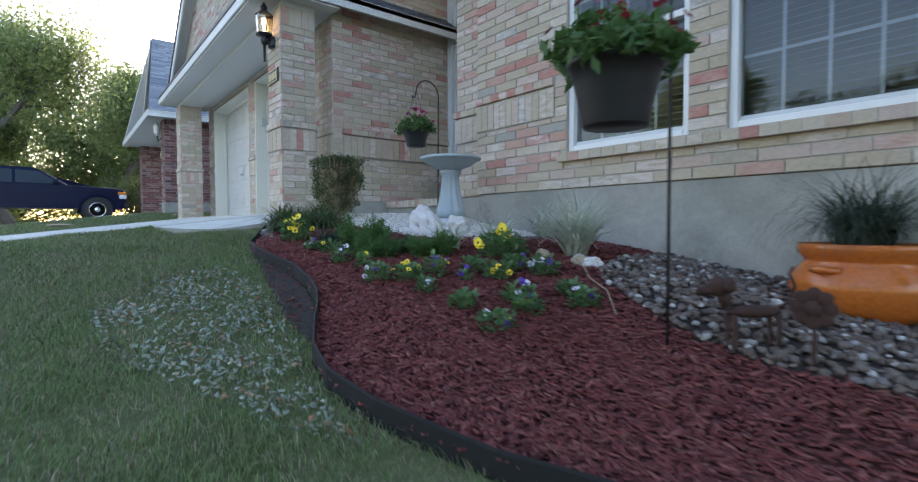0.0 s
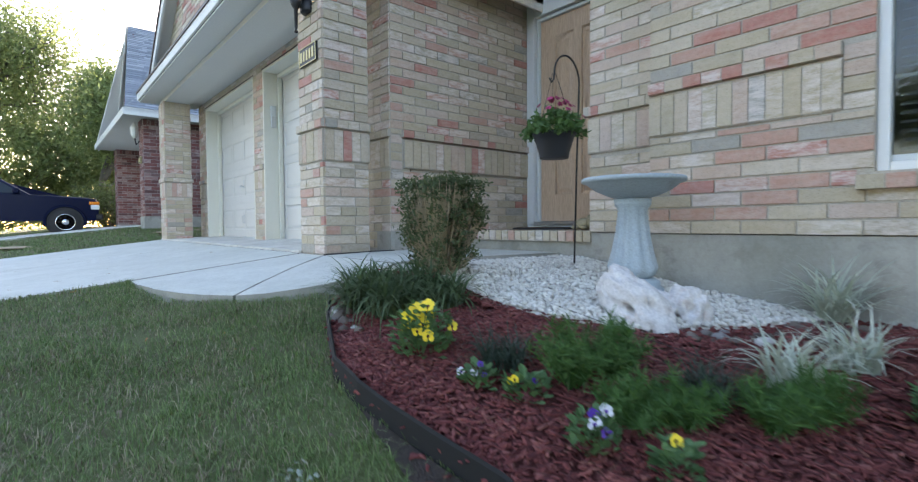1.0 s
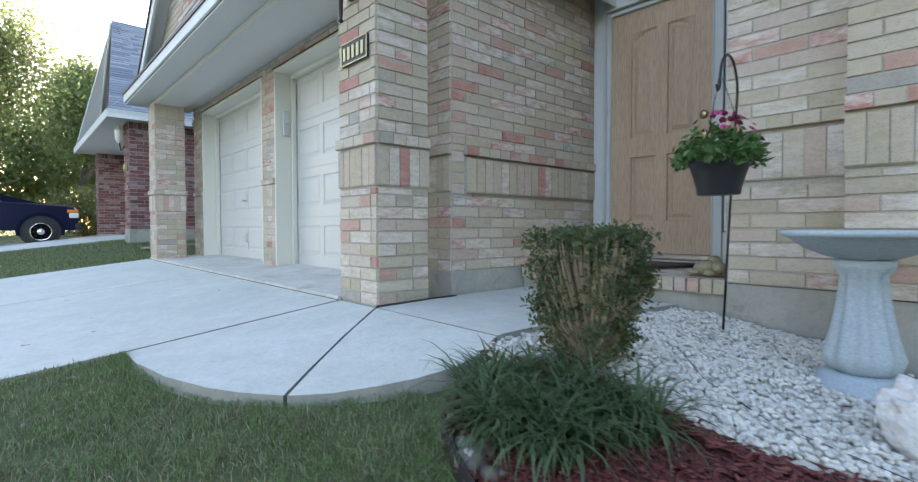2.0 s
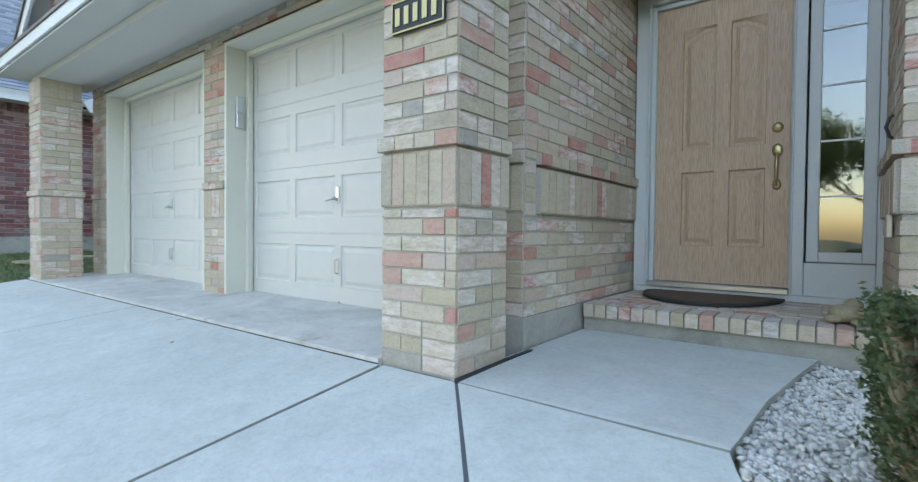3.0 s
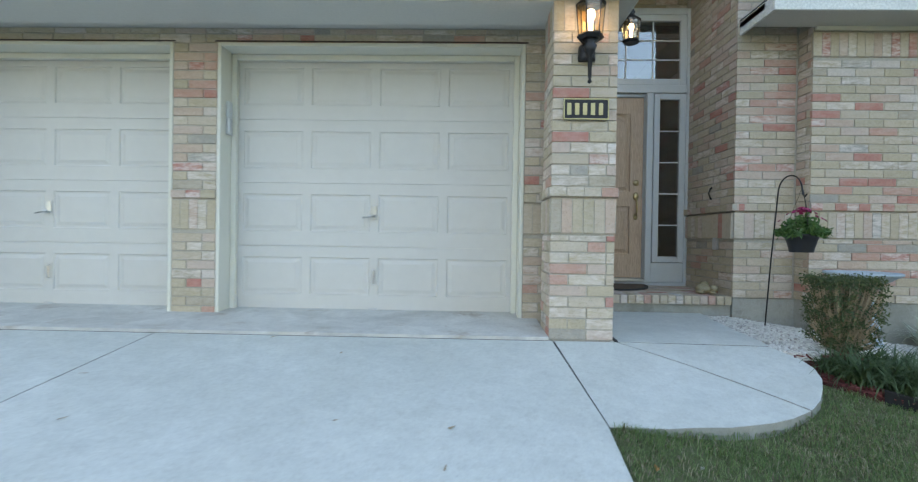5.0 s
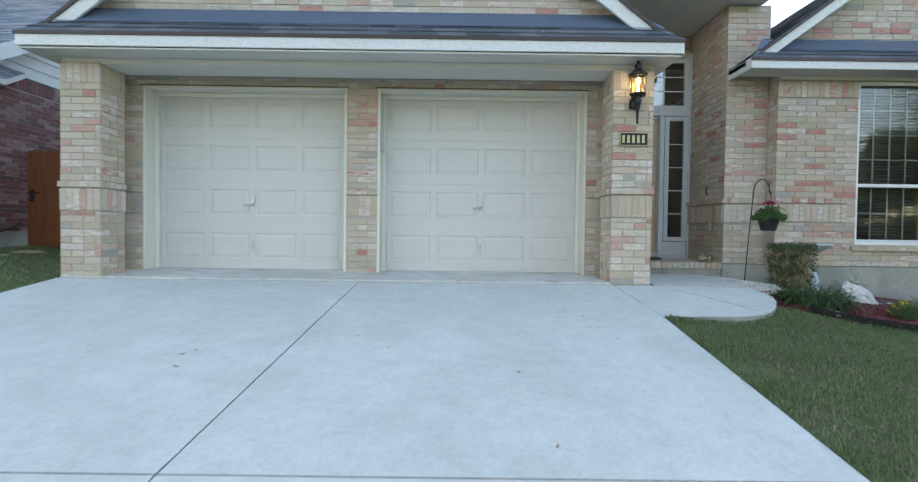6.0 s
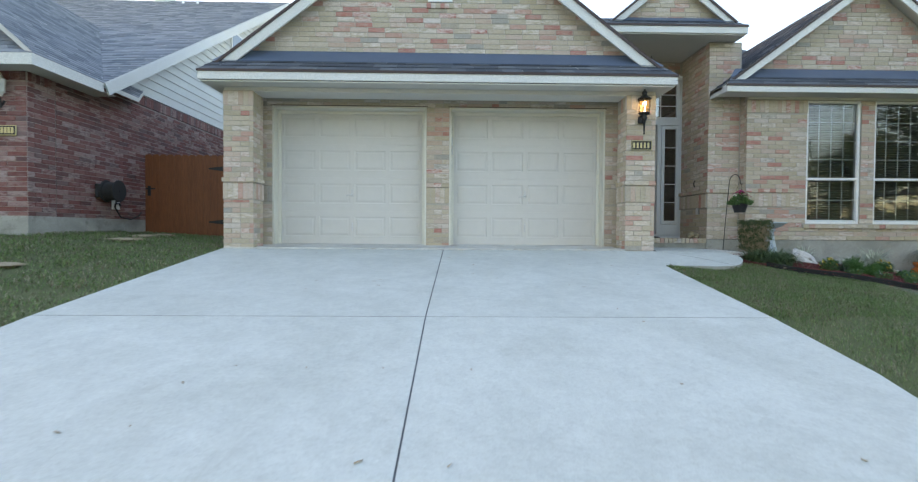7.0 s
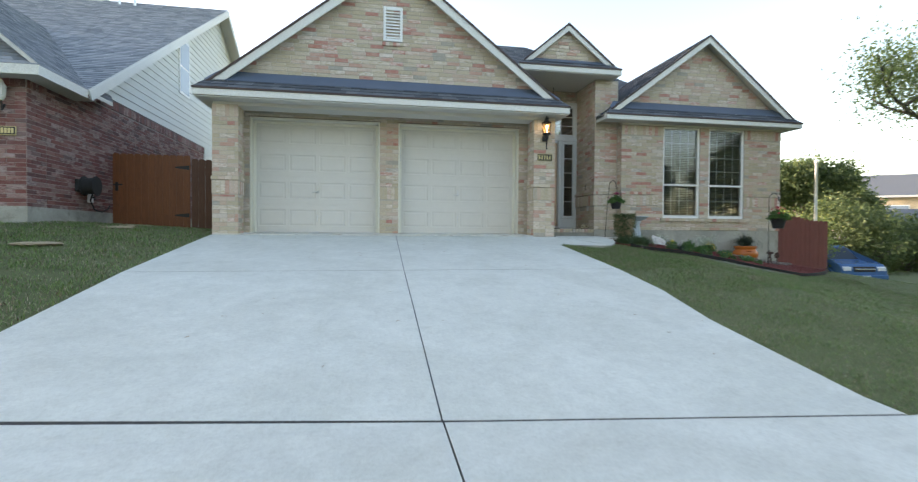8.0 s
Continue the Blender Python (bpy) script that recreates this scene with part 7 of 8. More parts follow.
def tuft(name, label, category, at, n, spread, length, width, arch, material, seed, group=""):
    t = thing(name, label, category, group, (at[0], at[1], bed_z(*at)))
    sp = Soup()
    blades(sp, np.random.default_rng(seed), n, spread, length, width, arch)
    tagged(part("foliage", sp.mesh("foliage", material), None, t), kind="stuff")
    return t


def stuff_part(name, sp, material, parent, label=""):
    return tagged(part(name, sp.mesh(name, material), None, parent, label), kind="stuff")


# strap-leaved clumps round the clipped shrub
for i, (x, y, n, L) in enumerate(((1.34, -0.40, 240, 0.29), (1.49, -0.52, 300, 0.31), (1.67, -0.46, 300, 0.31), (1.78, -0.26, 200, 0.28), (1.58, -0.24, 220, 0.31), (1.31, -0.25, 190, 0.25))):
    tuft("lilyturf_clump", "dark green strap-leaved lilyturf clump under the shrub", "plant", (x, y), n, 0.09, L, 0.011, 2.1, M_LIRIOPE, 60 + i, "lilyturf clumps")
for i, (x, y, n) in enumerate(((2.42, -0.52, 240), (2.96, -0.25, 220))):
    tuft("mondo_grass", "low dark grassy tuft in red mulch", "plant", (x, y), n, 0.07, 0.20, 0.004, 1.9, M_MONDO, 70 + i, "mondo grass tufts")
for i, (x, y, n, L, w) in enumerate(((3.71, 0.44, 340, 0.44, 0.013), (2.97, 0.98, 130, 0.34, 0.013), (3.10, -0.03, 60, 0.27, 0.013), (3.19, 0.27, 70, 0.27, 0.013))):
    tuft("variegated_grass", "pale green and cream striped ornamental grass clump", "plant", (x, y), n, 0.06, L, w, 1.5, M_PALE, 80 + i, "variegated grasses")


def feathery(at, r, h, seed):
    t = thing("feathery_plant", "bright green feathery plant in red mulch", "plant", "feathery plants", (at[0], at[1], bed_z(*at)))
    g = np.random.default_rng(seed)
    bm = B()
    sp = Soup()
    for i in range(34):
        a, rr = g.uniform(0, 2 * math.pi), r * math.sqrt(g.uniform(0, 1))
        tip = (rr * math.cos(a), rr * math.sin(a), h * g.uniform(0.5, 1.05) * (1.1 - 0.5 * rr / r))
        tube(bm, [(tip[0] * 0.15, tip[1] * 0.15, 0), (tip[0] * 0.6, tip[1] * 0.6, tip[2] * 0.55), tip], [0.003, 0.0025, 0.001], 4)
        for f in np.linspace(0.3, 1, 6):
            c = np.array([tip[0] * f, tip[1] * f, tip[2] * f])
            for _ in range(14):
                d = g.normal(0, 1, 3) + np.array([0, 0, 0.6])
                d /= np.linalg.norm(d)
                s = np.cross(d, g.normal(0, 1, 3))
                s /= np.linalg.norm(s)
                L = g.uniform(0.02, 0.05)
                sp.add([c - s * 0.0017, c + s * 0.0017, c + d * L + s * 0.0007, c + d * L - s * 0.0007], [(0, 1, 2, 3)])
    tagged(part("stem", bm, M_FERN, t), kind="stuff")
    stuff_part("foliage", sp, M_FERN, t)


for i, (x, y, r, h) in enumerate(((2.65, -0.46, 0.14, 0.22), (2.72, -0.34, 0.11, 0.2), (2.87, -0.49, 0.11, 0.14), (2.96, -0.40, 0.11, 0.14), (3.13, -0.27, 0.10, 0.15), (3.19, -0.16, 0.10, 0.16))):
    feathery((x, y), r, h, 100 + i)


def flower(parent, p, face, size, petal, eye):
    """A pansy: five broad petals and a dark eye, facing a direction."""
    f = Vector(face).normalized()
    q = f.to_track_quat("Z", "Y").to_matrix()
    bm = B()
    for k_, (a, l, w) in enumerate(((90, 1.0, 0.95), (35, 0.9, 0.85), (145, 0.9, 0.85), (215, 0.8, 0.8), (325, 0.8, 0.8))):
        a = radians(a)
        d, s = Vector((math.cos(a), math.sin(a), 0)), Vector((-math.sin(a), math.cos(a), 0))
        z = 0.0008 * k_
        ring = [Vector((0, 0, z)), d * 0.55 * l - s * 0.5 * w, d * 0.9 * l - s * 0.38 * w, d * 1.05 * l, d * 0.9 * l + s * 0.38 * w, d * 0.55 * l + s * 0.5 * w]
        vs = [bm.verts.new(Vector(p) + q @ (Vector((c.x * size, c.y * size, z + (0.15 * size * c.length if c.length > 0.1 else 0))))) for c in ring]
        bm.faces.new(vs)
    fl = part("flower", bm, petal, parent)
    bm = B()
    lathe(bm, [(size * 0.28, 0.002), (size * 0.16, 0.006), (0, 0.007)], (0, 0, 0), 7)
    for v in bm.verts:
        v.co = Vector(p) + q @ v.co
    part("eye", bm, eye, fl)
    return fl


def pansy(at, r, h, leafs, blooms, seed, label, size=0.02):
    t = thing("pansy_plant", label, "flower", "pansy plants", (at[0], at[1], bed_z(*at)))
    g = np.random.default_rng(seed)
    sp = Soup()
    for _ in range(int(leafs * 2.2)):
        a, rr = g.uniform(0, 2 * math.pi), 0.78 * r * math.sqrt(g.uniform(0, 1))
        c = np.array([rr * math.cos(a), rr * math.sin(a), h * g.uniform(0.1, 1.15) * (1.1 - 0.6 * (rr / r) ** 2)])
        d = np.array([math.cos(a) + g.normal(0, 0.5), math.sin(a) + g.normal(0, 0.5), g.uniform(0.1, 1.6)])
        d /= np.linalg.norm(d)
        s = np.cross(d, [0, 0, 1.0])
        s /= np.linalg.norm(s) + 1e-9
        u = np.cross(s, d)
        L = g.uniform(0.020, 0.040)
        sp.add([c, c + d * L * 0.4 + s * L * 0.38 + u * 0.004, c + d * L * 0.8 + s * L * 0.28, c + d * L, c + d * L * 0.8 - s * L * 0.28, c + d * L * 0.4 - s * L * 0.38 + u * 0.004], [(0, 1, 2, 3), (0, 3, 4, 5)])
    stuff_part("foliage", sp, M_PANSYLEAF, t)
    bm = B()
    spots = []
    for i, petal in enumerate(blooms):
        a = g.uniform(0, 2 * math.pi)
        rr = r * g.uniform(0.1, 0.95)
        p = (rr * math.cos(a), rr * math.sin(a), h * g.uniform(0.6, 1.4) * (1.1 - 0.45 * rr / r))
        spots.append((p, petal))
        tube(bm, [(p[0] * 0.3, p[1] * 0.3, 0.01), (p[0] * 0.8, p[1] * 0.8, p[2] * 0.7), p], 0.0016, 4)
    tagged(part("stem", bm, M_PANSYLEAF, t), kind="stuff")
    for p, petal in spots:
        face = (0.75 + g.normal(0, 0.35), -0.55 + g.normal(0, 0.35), 0.55 + g.normal(0, 0.2))
        flower(t, p, face, size * g.uniform(0.7, 1.05), petal, M_EYE if petal is not M_WHT else M_VIO)
    return t


Y, V, W = M_YEL, M_VIO, M_WHT
PY_, PV, PW, PG = "yellow pansies with green leaves in red mulch", "violet and white pansies in red mulch", "white pansies with green leaves in red mulch", "small green pansy plant in red mulch"
PANSIES = [((2.15, -0.66), 0.13, 0.15, 150, [Y] * 13, PY_, 0.030), ((3.50, 0.04), 0.18, 0.13, 260, [Y] * 12, PY_, 0.030), ((2.44, -0.65), 0.07, 0.05, 40, [W, V, W, V], PV, 0.016), ((2.59, -0.60), 0.08, 0.06, 45, [Y, Y, V], PY_, 0.017),
           ((2.86, -0.65), 0.07, 0.09, 45, [V, V, W, W], PV, 0.022), ((3.04, -0.59), 0.06, 0.07, 36, [Y], PY_, 0.024), ((3.30, -0.66), 0.08, 0.08, 50, [W, V, W], PW, 0.018), ((3.41, -0.54), 0.09, 0.08, 50, [Y] * 7, PY_, 0.021),
           ((3.60, -0.55), 0.06, 0.06, 36, [W, W, W], PW, 0.022), ((3.47, -0.41), 0.07, 0.10, 44, [V, V, V, Y], PV, 0.022), ((3.56, -0.22), 0.07, 0.07, 44, [V], PG, 0.018), ((3.64, -0.35), 0.04, 0.06, 14, [V, V], PV, 0.024),
           ((3.74, -0.21), 0.10, 0.08, 60, [Y, Y, Y, Y, V], PY_, 0.020), ((3.72, -0.07), 0.08, 0.08, 55, [V, V], PV, 0.020), ((3.88, -0.03), 0.09, 0.09, 60, [W, V, W, W], PW, 0.024), ((3.88, -0.55), 0.08, 0.06, 55, [W], PG, 0.018),
           ((4.00, -0.33), 0.09, 0.07, 55, [W, W, V], PW, 0.022), ((4.13, -0.41), 0.08, 0.07, 55, [Y, Y, V], PY_, 0.018), ((4.13, -0.13), 0.07, 0.05, 40, [], PG, 0.018), ((4.26, -0.20), 0.08, 0.07, 55, [W, V, W], PW, 0.022), ((4.14, -0.60), 0.09, 0.07, 55, [W, Y, V], PW, 0.020)]
for i, (at, r, h, nl, bl_, lab, sz) in enumerate(PANSIES):
    pansy(at, r, h, nl, bl_, 200 + i, lab, sz)

# clipped shrub
sh = thing("clipped_shrub", "square-clipped evergreen shrub with bare tan twigs", "shrub", at=(1.495, -0.035, bed_z(1.495, -0.035)))
g = np.random.default_rng(33)
bm = B()
cs = []
for i in range(340):
    fx, fy, fz = g.uniform(-1, 1), g.uniform(-1, 1), g.uniform(0, 1)
    if g.uniform() < 0.86:
        k_ = g.integers(0, 3)
        if k_ == 0:
            fx = math.copysign(g.uniform(0.85, 1.0), fx)
        elif k_ == 1:
            fy = math.copysign(g.uniform(0.85, 1.0), fy)
        else:
            fz = g.uniform(0.9, 1.0)
    wd = 0.138 + 0.026 * min(1.0, fz * 1.6)
    c = np.array([fx * wd, fy * wd, 0.08 + 0.43 * fz])
    cs.append(c)
    tube(bm, [(fx * 0.03, fy * 0.03, 0), tuple(c * np.array([0.5, 0.5, 0.5])), tuple(c * np.array([0.86, 0.86, 0.8])), tuple(c)], [0.009, 0.006, 0.0045, 0.002], 4)
tagged(part("twig", bm, M_TWIG, sh, "bare tan twigs"), kind="stuff")
sp = Soup()
leaves(sp, g, cs, 27, 0.017, 0.0115)
stuff_part("foliage", sp, M_BOX, sh)

# bird bath
M_BATH = surface("blue_grey_cast_stone", (0.34, 0.41, 0.45), (0.43, 0.50, 0.54), 6, 120, 0.75, dirt=(0.30, 0.31, 0.29), dirt_scale=8, dirt_at=0.58)
bz = bed_z(2.172, 0.69)
bt = thing("bird_bath", "blue-grey cast stone bird bath on white gravel", "bird bath", at=(2.172, 0.69, bz))
hh = 0.455 - bz
bm = B()
lathe(bm, [(0.0, hh - 0.107), (0.075, hh - 0.107), (0.12, hh - 0.095), (0.185, hh - 0.066), (0.228, hh - 0.034), (0.243, hh - 0.026), (0.258, hh - 0.022), (0.262, hh - 0.008), (0.255, hh), (0.236, hh - 0.004), (0.225, hh - 0.018), (0.17, hh - 0.05), (0.0, hh - 0.062)], (0, 0, 0), 48)
part("bowl", bm, M_BATH, bt, smooth=True)
bm = B()
lathe(bm, [(0.09, 0.09), (0.115, 0.11), (0.118, 0.15), (0.098, 0.22), (0.08, 0.32), (0.068, hh - 0.165), (0.09, hh - 0.14), (0.094, hh - 0.109)], (0, 0, 0), 72, lambda a, z: 1 + (0.085 * math.cos(10 * a + 4.0 * z) if 0.13 < z < hh - 0.16 else 0))
part("pedestal", bm, M_BATH, bt, "fluted pedestal", True)
bm = B()
lathe(bm, [(0.15, -0.03), (0.155, 0.04), (0.14, 0.05), (0.135, 0.075), (0.11, 0.089)], (0, 0, 0), 40)
part("foot", bm, M_BATH, bt, smooth=True)
bm = B()
lathe(bm, [(0.205, 0), (0.0, 0.001)], (0, 0, hh - 0.028), 40)
part("water", bm, paint_mat("still_water", (0.05, 0.06, 0.06), 0.03), bt, "still water")

# holed limestone boulder
M_LIME_ST = surface("white_limestone", (0.55, 0.52, 0.49), (0.72, 0.70, 0.68), 7, 90, 0.85, dirt=(0.42, 0.27, 0.20), dirt_scale=9, dirt_at=0.56, relief=0.5, depth=0.01)


def boulder(bm, c, radii, rot, seed, dents):
    got = bmesh.ops.create_icosphere(bm, subdivisions=5, radius=1.0)
    m = Matrix.Rotation(rot, 3, "Z")
    for v in got["verts"]:
        d = v.co.normalized()
        s = 1 + 0.22 * noise.noise(d * 1.6 + Vector((seed, 0, 0))) + 0.12 * noise.noise(d * 3.7 + Vector((0, seed, 0))) + 0.04 * noise.noise(d * 9 + Vector((0, 0, seed)))
        for dd, w, dep in dents:
            ang = d.angle(Vector(dd).normalized())
            if ang < w * 2:
                s -= dep * math.exp(-(ang / w) ** 4)
        p = Vector((d.x * radii[0] * s, d.y * radii[1] * s, d.z * radii[2] * s))
        v.co = m @ p + Vector(c)


bm = B()
boulder(bm, (0, 0, 0), (0.225, 0.105, 0.105), 0.0, 3.1, [((0.15, -1, 0.3), 0.13, 0.75), ((0.6, -0.8, 0.0), 0.12, 0.4), ((-0.55, -0.6, 0.7), 0.2, 0.3), ((0.3, -0.35, 0.9), 0.16, 0.25), ((-0.8, -0.7, -0.2), 0.16, 0.25)])
bmesh.ops.transform(bm, verts=bm.verts, matrix=Matrix.Translation((2.455, 0.24, -0.135)) @ Matrix.Rotation(radians(-8), 4, "Z") @ Matrix.Rotation(radians(40), 4, "Y"))
boulder(bm, (2.57, 0.44, -0.18), (0.10, 0.10, 0.125), radians(30), 7.7, [((0.2, -1, 0.4), 0.2, 0.35), ((-0.5, -0.8, 0.0), 0.2, 0.4)])
boulder(bm, (2.46, 0.37, -0.135), (0.10, 0.11, 0.06), radians(60), 5.2, [((0.2, -1, 0.2), 0.25, 0.3)])
tagged(part("limestone_rock", bm, M_LIME_ST, smooth=True), "white weathered limestone rock with holes and rusty stains", "rock")
for i, (x, y, r) in enumerate(((3.88, 0.27, 0.042), (3.935, 0.29, 0.045), (3.65, 0.22, 0.04), (3.80, 0.36, 0.03))):
    bm = B()
    boulder(bm, (x, y, bed_z(x, y) + r * 0.5), (r * 1.3, r, r * 0.9), i, i * 2.3, [])
    tagged(part("garden_stone", bm, M_LIME_ST if i % 2 else M_TWIG, smooth=True), "small pale stone lying in the mulch", "stone", "garden stones")

# hanging baskets on shepherd's hooks
M_POT = plain("black_plastic_pot", (0.022, 0.023, 0.027), 0.45)
M_GERA = leaf_mat("basket_leaf", (0.040, 0.10, 0.026), (0.075, 0.16, 0.042), (0.13, 0.23, 0.07))


def shepherd(name, label, base, top, reach, lean=(0, 0)):
    """A thin iron rod with a crook; reach: where the hook ends, from the base in plan."""
    t = thing(name, label, "plant hook", at=base)
    r = Vector((reach[0] - lean[0], reach[1] - lean[1], 0))
    n = 12
    pts = [(0, 0, -0.12), (lean[0] * 0.5, lean[1] * 0.5, top * 0.45), (lean[0], lean[1], top - r.length * 0.5)]
    for i in range(1, n + 1):
        a = math.pi * i / n
        c = Vector((lean[0], lean[1], top - r.length * 0.5)) + r * 0.5
        p = c - r * 0.5 * math.cos(a) + Vector((0, 0, r.length * 0.5 * math.sin(a)))
        pts.append(tuple(p))
    e = Vector(pts[-1])
    u = r.normalized()
    pts += [tuple(e + Vector((0, 0, -0.03)) + u * 0.005), tuple(e + Vector((0, 0, -0.05)) + u * 0.03), tuple(e + Vector((0, 0, -0.03)) + u * 0.05)]
    bm = B()
    tube(bm, pts, 0.006, 6)
    part("rod", bm, M_BLACK, t, smooth=True)
    return t


def basket(label, at, r, h, hang, leaf, petal, nbloom, seed, full=1.0):
    t = thing("hanging_basket", label, "flower basket", "hanging baskets", at)
    bm = B()
    lathe(bm, [(r * 0.68, 0), (r * 0.70, 0.004), (r * 0.74, h * 0.25), (r * 0.755, h * 0.27), (r * 0.87, h * 0.62), (r * 0.885, h * 0.64), (r * 0.98, h * 0.9), (r * 1.05, h * 0.91), (r * 1.06, h), (r * 0.96, h), (r * 0.9, h * 0.85), (0, h * 0.84)], (0, 0, 0), 28)
    part("pot", bm, M_POT, t, smooth=True)
    for i in range(3):
        a = 2 * math.pi * i / 3 + 0.4
        bm = B()
        tube(bm, [(r * math.cos(a), r * math.sin(a), h * 0.95), (0.01 * math.cos(a), 0.01 * math.sin(a), hang)], 0.0018, 4)
        part("wire", bm, M_BLACK, t)
    g = np.random.default_rng(seed)
    cs = []
    for _ in range(90):
        a, q = g.uniform(0, 2 * math.pi), math.sqrt(g.uniform(0, 1))
        cs.append((r * 1.15 * full * q * math.cos(a), r * 1.15 * full * q * math.sin(a), h * 0.95 + r * full * (1.0 - q ** 2 * 0.9) * g.uniform(0.2, 1)))
    bm = B()
    for c in cs[::3]:
        tube(bm, [(c[0] * 0.3, c[1] * 0.3, h * 0.85), (c[0] * 0.7, c[1] * 0.7, c[2] * 0.8 + h * 0.2), c], 0.002, 4)
    tagged(part("stem", bm, M_GERA, t), kind="stuff")
    sp = Soup()
    leaves(sp, g, cs, 16, r * 0.13, r * 0.17)
    stuff_part("foliage", sp, leaf, t)
    for _ in range(nbloom):
        a, q = g.uniform(0, 2 * math.pi), g.uniform(0.1, 1.1)
        p = (r * 1.35 * q * math.cos(a), r * 1.35 * q * math.sin(a), h + r * (1.35 - 0.7 * q * q) * full)
        flower(t, p, (math.cos(a), math.sin(a), 0.9), r * 0.16, petal, M_EYE)
    return t


shepherd("plant_hook", "thin black iron shepherd's hook in white gravel", (1.576, 0.99, bed_z(1.576, 0.99)), 1.24 - bed_z(1.576, 0.99), (0.098, -0.32), (0.073, -0.044))
basket("black plastic hanging basket with magenta flowers", (1.674, 0.668, 0.607), 0.122, 0.145, 0.50, M_GERA, M_MAG, 26, 300, 1.25)
shepherd("plant_hook", "thin black iron shepherd's hook in river stones", (4.67, -0.26, bed_z(4.67, -0.26)), 0.93 - bed_z(4.67, -0.26), (-0.03, -0.28))
basket("black plastic hanging basket with crimson flowers", (4.64, -0.54, 0.195), 0.148, 0.205, 0.66, M_GERA, M_CRIM, 26, 301, 1.2)

# orange pot with grassy plant
M_ORANGE = surface("orange_glaze", (0.46, 0.115, 0.018), (0.56, 0.16, 0.026), 4, 60, 0.22, dirt=(0.36, 0.09, 0.02), dirt_scale=6, relief=0.05)
pz = bed_z(4.99, 0.775) - 0.02
op = thing("orange_pot", "round orange glazed pot on river stones", "plant pot", at=(4.99, 0.775, pz))
ph = -0.20 - pz
bm = B()
lathe(bm, [(0.18, 0.0), (0.205, 0.012), (0.25, ph * 0.2), (0.272, ph * 0.42), (0.262, ph * 0.58), (0.225, ph * 0.71), (0.214, ph * 0.76), (0.218, ph * 0.80), (0.236, ph * 0.86), (0.243, ph * 0.97), (0.238, ph), (0.222, ph), (0.212, ph * 0.9), (0.0, ph * 0.88)], (0, 0, 0), 48)
part("bowl", bm, M_ORANGE, op, smooth=True)
for a in (radians(250), radians(70)):
    bm = B()
    tube(bm, [(0.235 * math.cos(a - 0.25), 0.235 * math.sin(a - 0.25), ph * 0.66), (0.275 * math.cos(a), 0.275 * math.sin(a), ph * 0.68), (0.235 * math.cos(a + 0.25), 0.235 * math.sin(a + 0.25), ph * 0.66)], 0.016, 8)
    part("handle", bm, M_ORANGE, op, smooth=True)
bm = B()
lathe(bm, [(0.211, ph * 0.885), (0.0, ph * 0.89)], (0, 0, 0), 24)
part("soil", bm, M_DIRT, op)
gp = thing("grassy_plant", "dark blue-green arching grassy plant in the orange pot", "plant", at=(4.99, 0.775, pz + ph * 0.89))
sp = Soup()
blades(sp, np.random.default_rng(77), 620, 0.10, 0.50, 0.006, 2.3)
stuff_part("foliage", sp, M_MONDO, gp)

# rusty metal dog and flower stake
M_RUST = surface("rusty_iron", (0.032, 0.015, 0.012), (0.070, 0.031, 0.021), 25, 150, 0.85, relief=0.5)
dz = bed_z(4.87, -0.08) + 0.012
bm = B()


def blob(bm, c, r, rot=0.0):
    bmesh.ops.create_icosphere(bm, subdivisions=2, radius=1.0, matrix=Matrix.Translation(c) @ Matrix.Rotation(rot, 4, "Z") @ Matrix.Diagonal((*r, 1)))


dx, dy = math.cos(radians(51)), math.sin(radians(51))
P_ = lambda s, z, o=0.0: (4.865 + s * dx - o * dy, -0.085 + s * dy + o * dx, dz + z)
blob(bm, P_(0.02, 0.13), (0.10, 0.024, 0.024), radians(51))
blob(bm, P_(-0.10, 0.215), (0.045, 0.035, 0.035), radians(51))
blob(bm, P_(-0.145, 0.205), (0.03, 0.018, 0.017), radians(51))
for o in (-0.045, 0.045):
    blob(bm, P_(-0.085, 0.225, o), (0.018, 0.022, 0.026), radians(51))
tube(bm, [P_(-0.07, 0.15), P_(-0.095, 0.2)], 0.02, 8)
for s in (-0.06, 0.09):
    for o in (-0.025, 0.025):
        tube(bm, [P_(s, 0.12, o), P_(s + 0.006, 0.06, o), P_(s, -0.005, o), P_(s - 0.02, -0.004, o)], [0.013, 0.008, 0.008, 0.006], 6)
tube(bm, [P_(0.11, 0.14), P_(0.15, 0.17), P_(0.16, 0.22), P_(0.14, 0.26), P_(0.155, 0.285)], [0.008, 0.006, 0.006, 0.005, 0.004], 6)
tagged(part("dog_statue", bm, M_RUST, smooth=True), "small rusty metal dog figure on river stones", "statue")
fs_ = thing("flower_stake", "rusty metal flower ornament on a stake", "ornament", at=(5.055, -0.07, bed_z(5.055, -0.07)))
bm = B()
tube(bm, [(0, 0, -0.05), (0.004, 0, 0.1), (0, 0, 0.18)], 0.008, 6)
part("stake", bm, M_RUST, fs_)
bm = B()
for i in range(8):
    a = 2 * math.pi * i / 8
    blob(bm, (0.045 * math.cos(a), -0.004, 0.2 + 0.045 * math.sin(a)), (0.024, 0.006, 0.024))
blob(bm, (0, -0.012, 0.2), (0.026, 0.012, 0.026))
part("flower_head", bm, M_RUST, fs_)

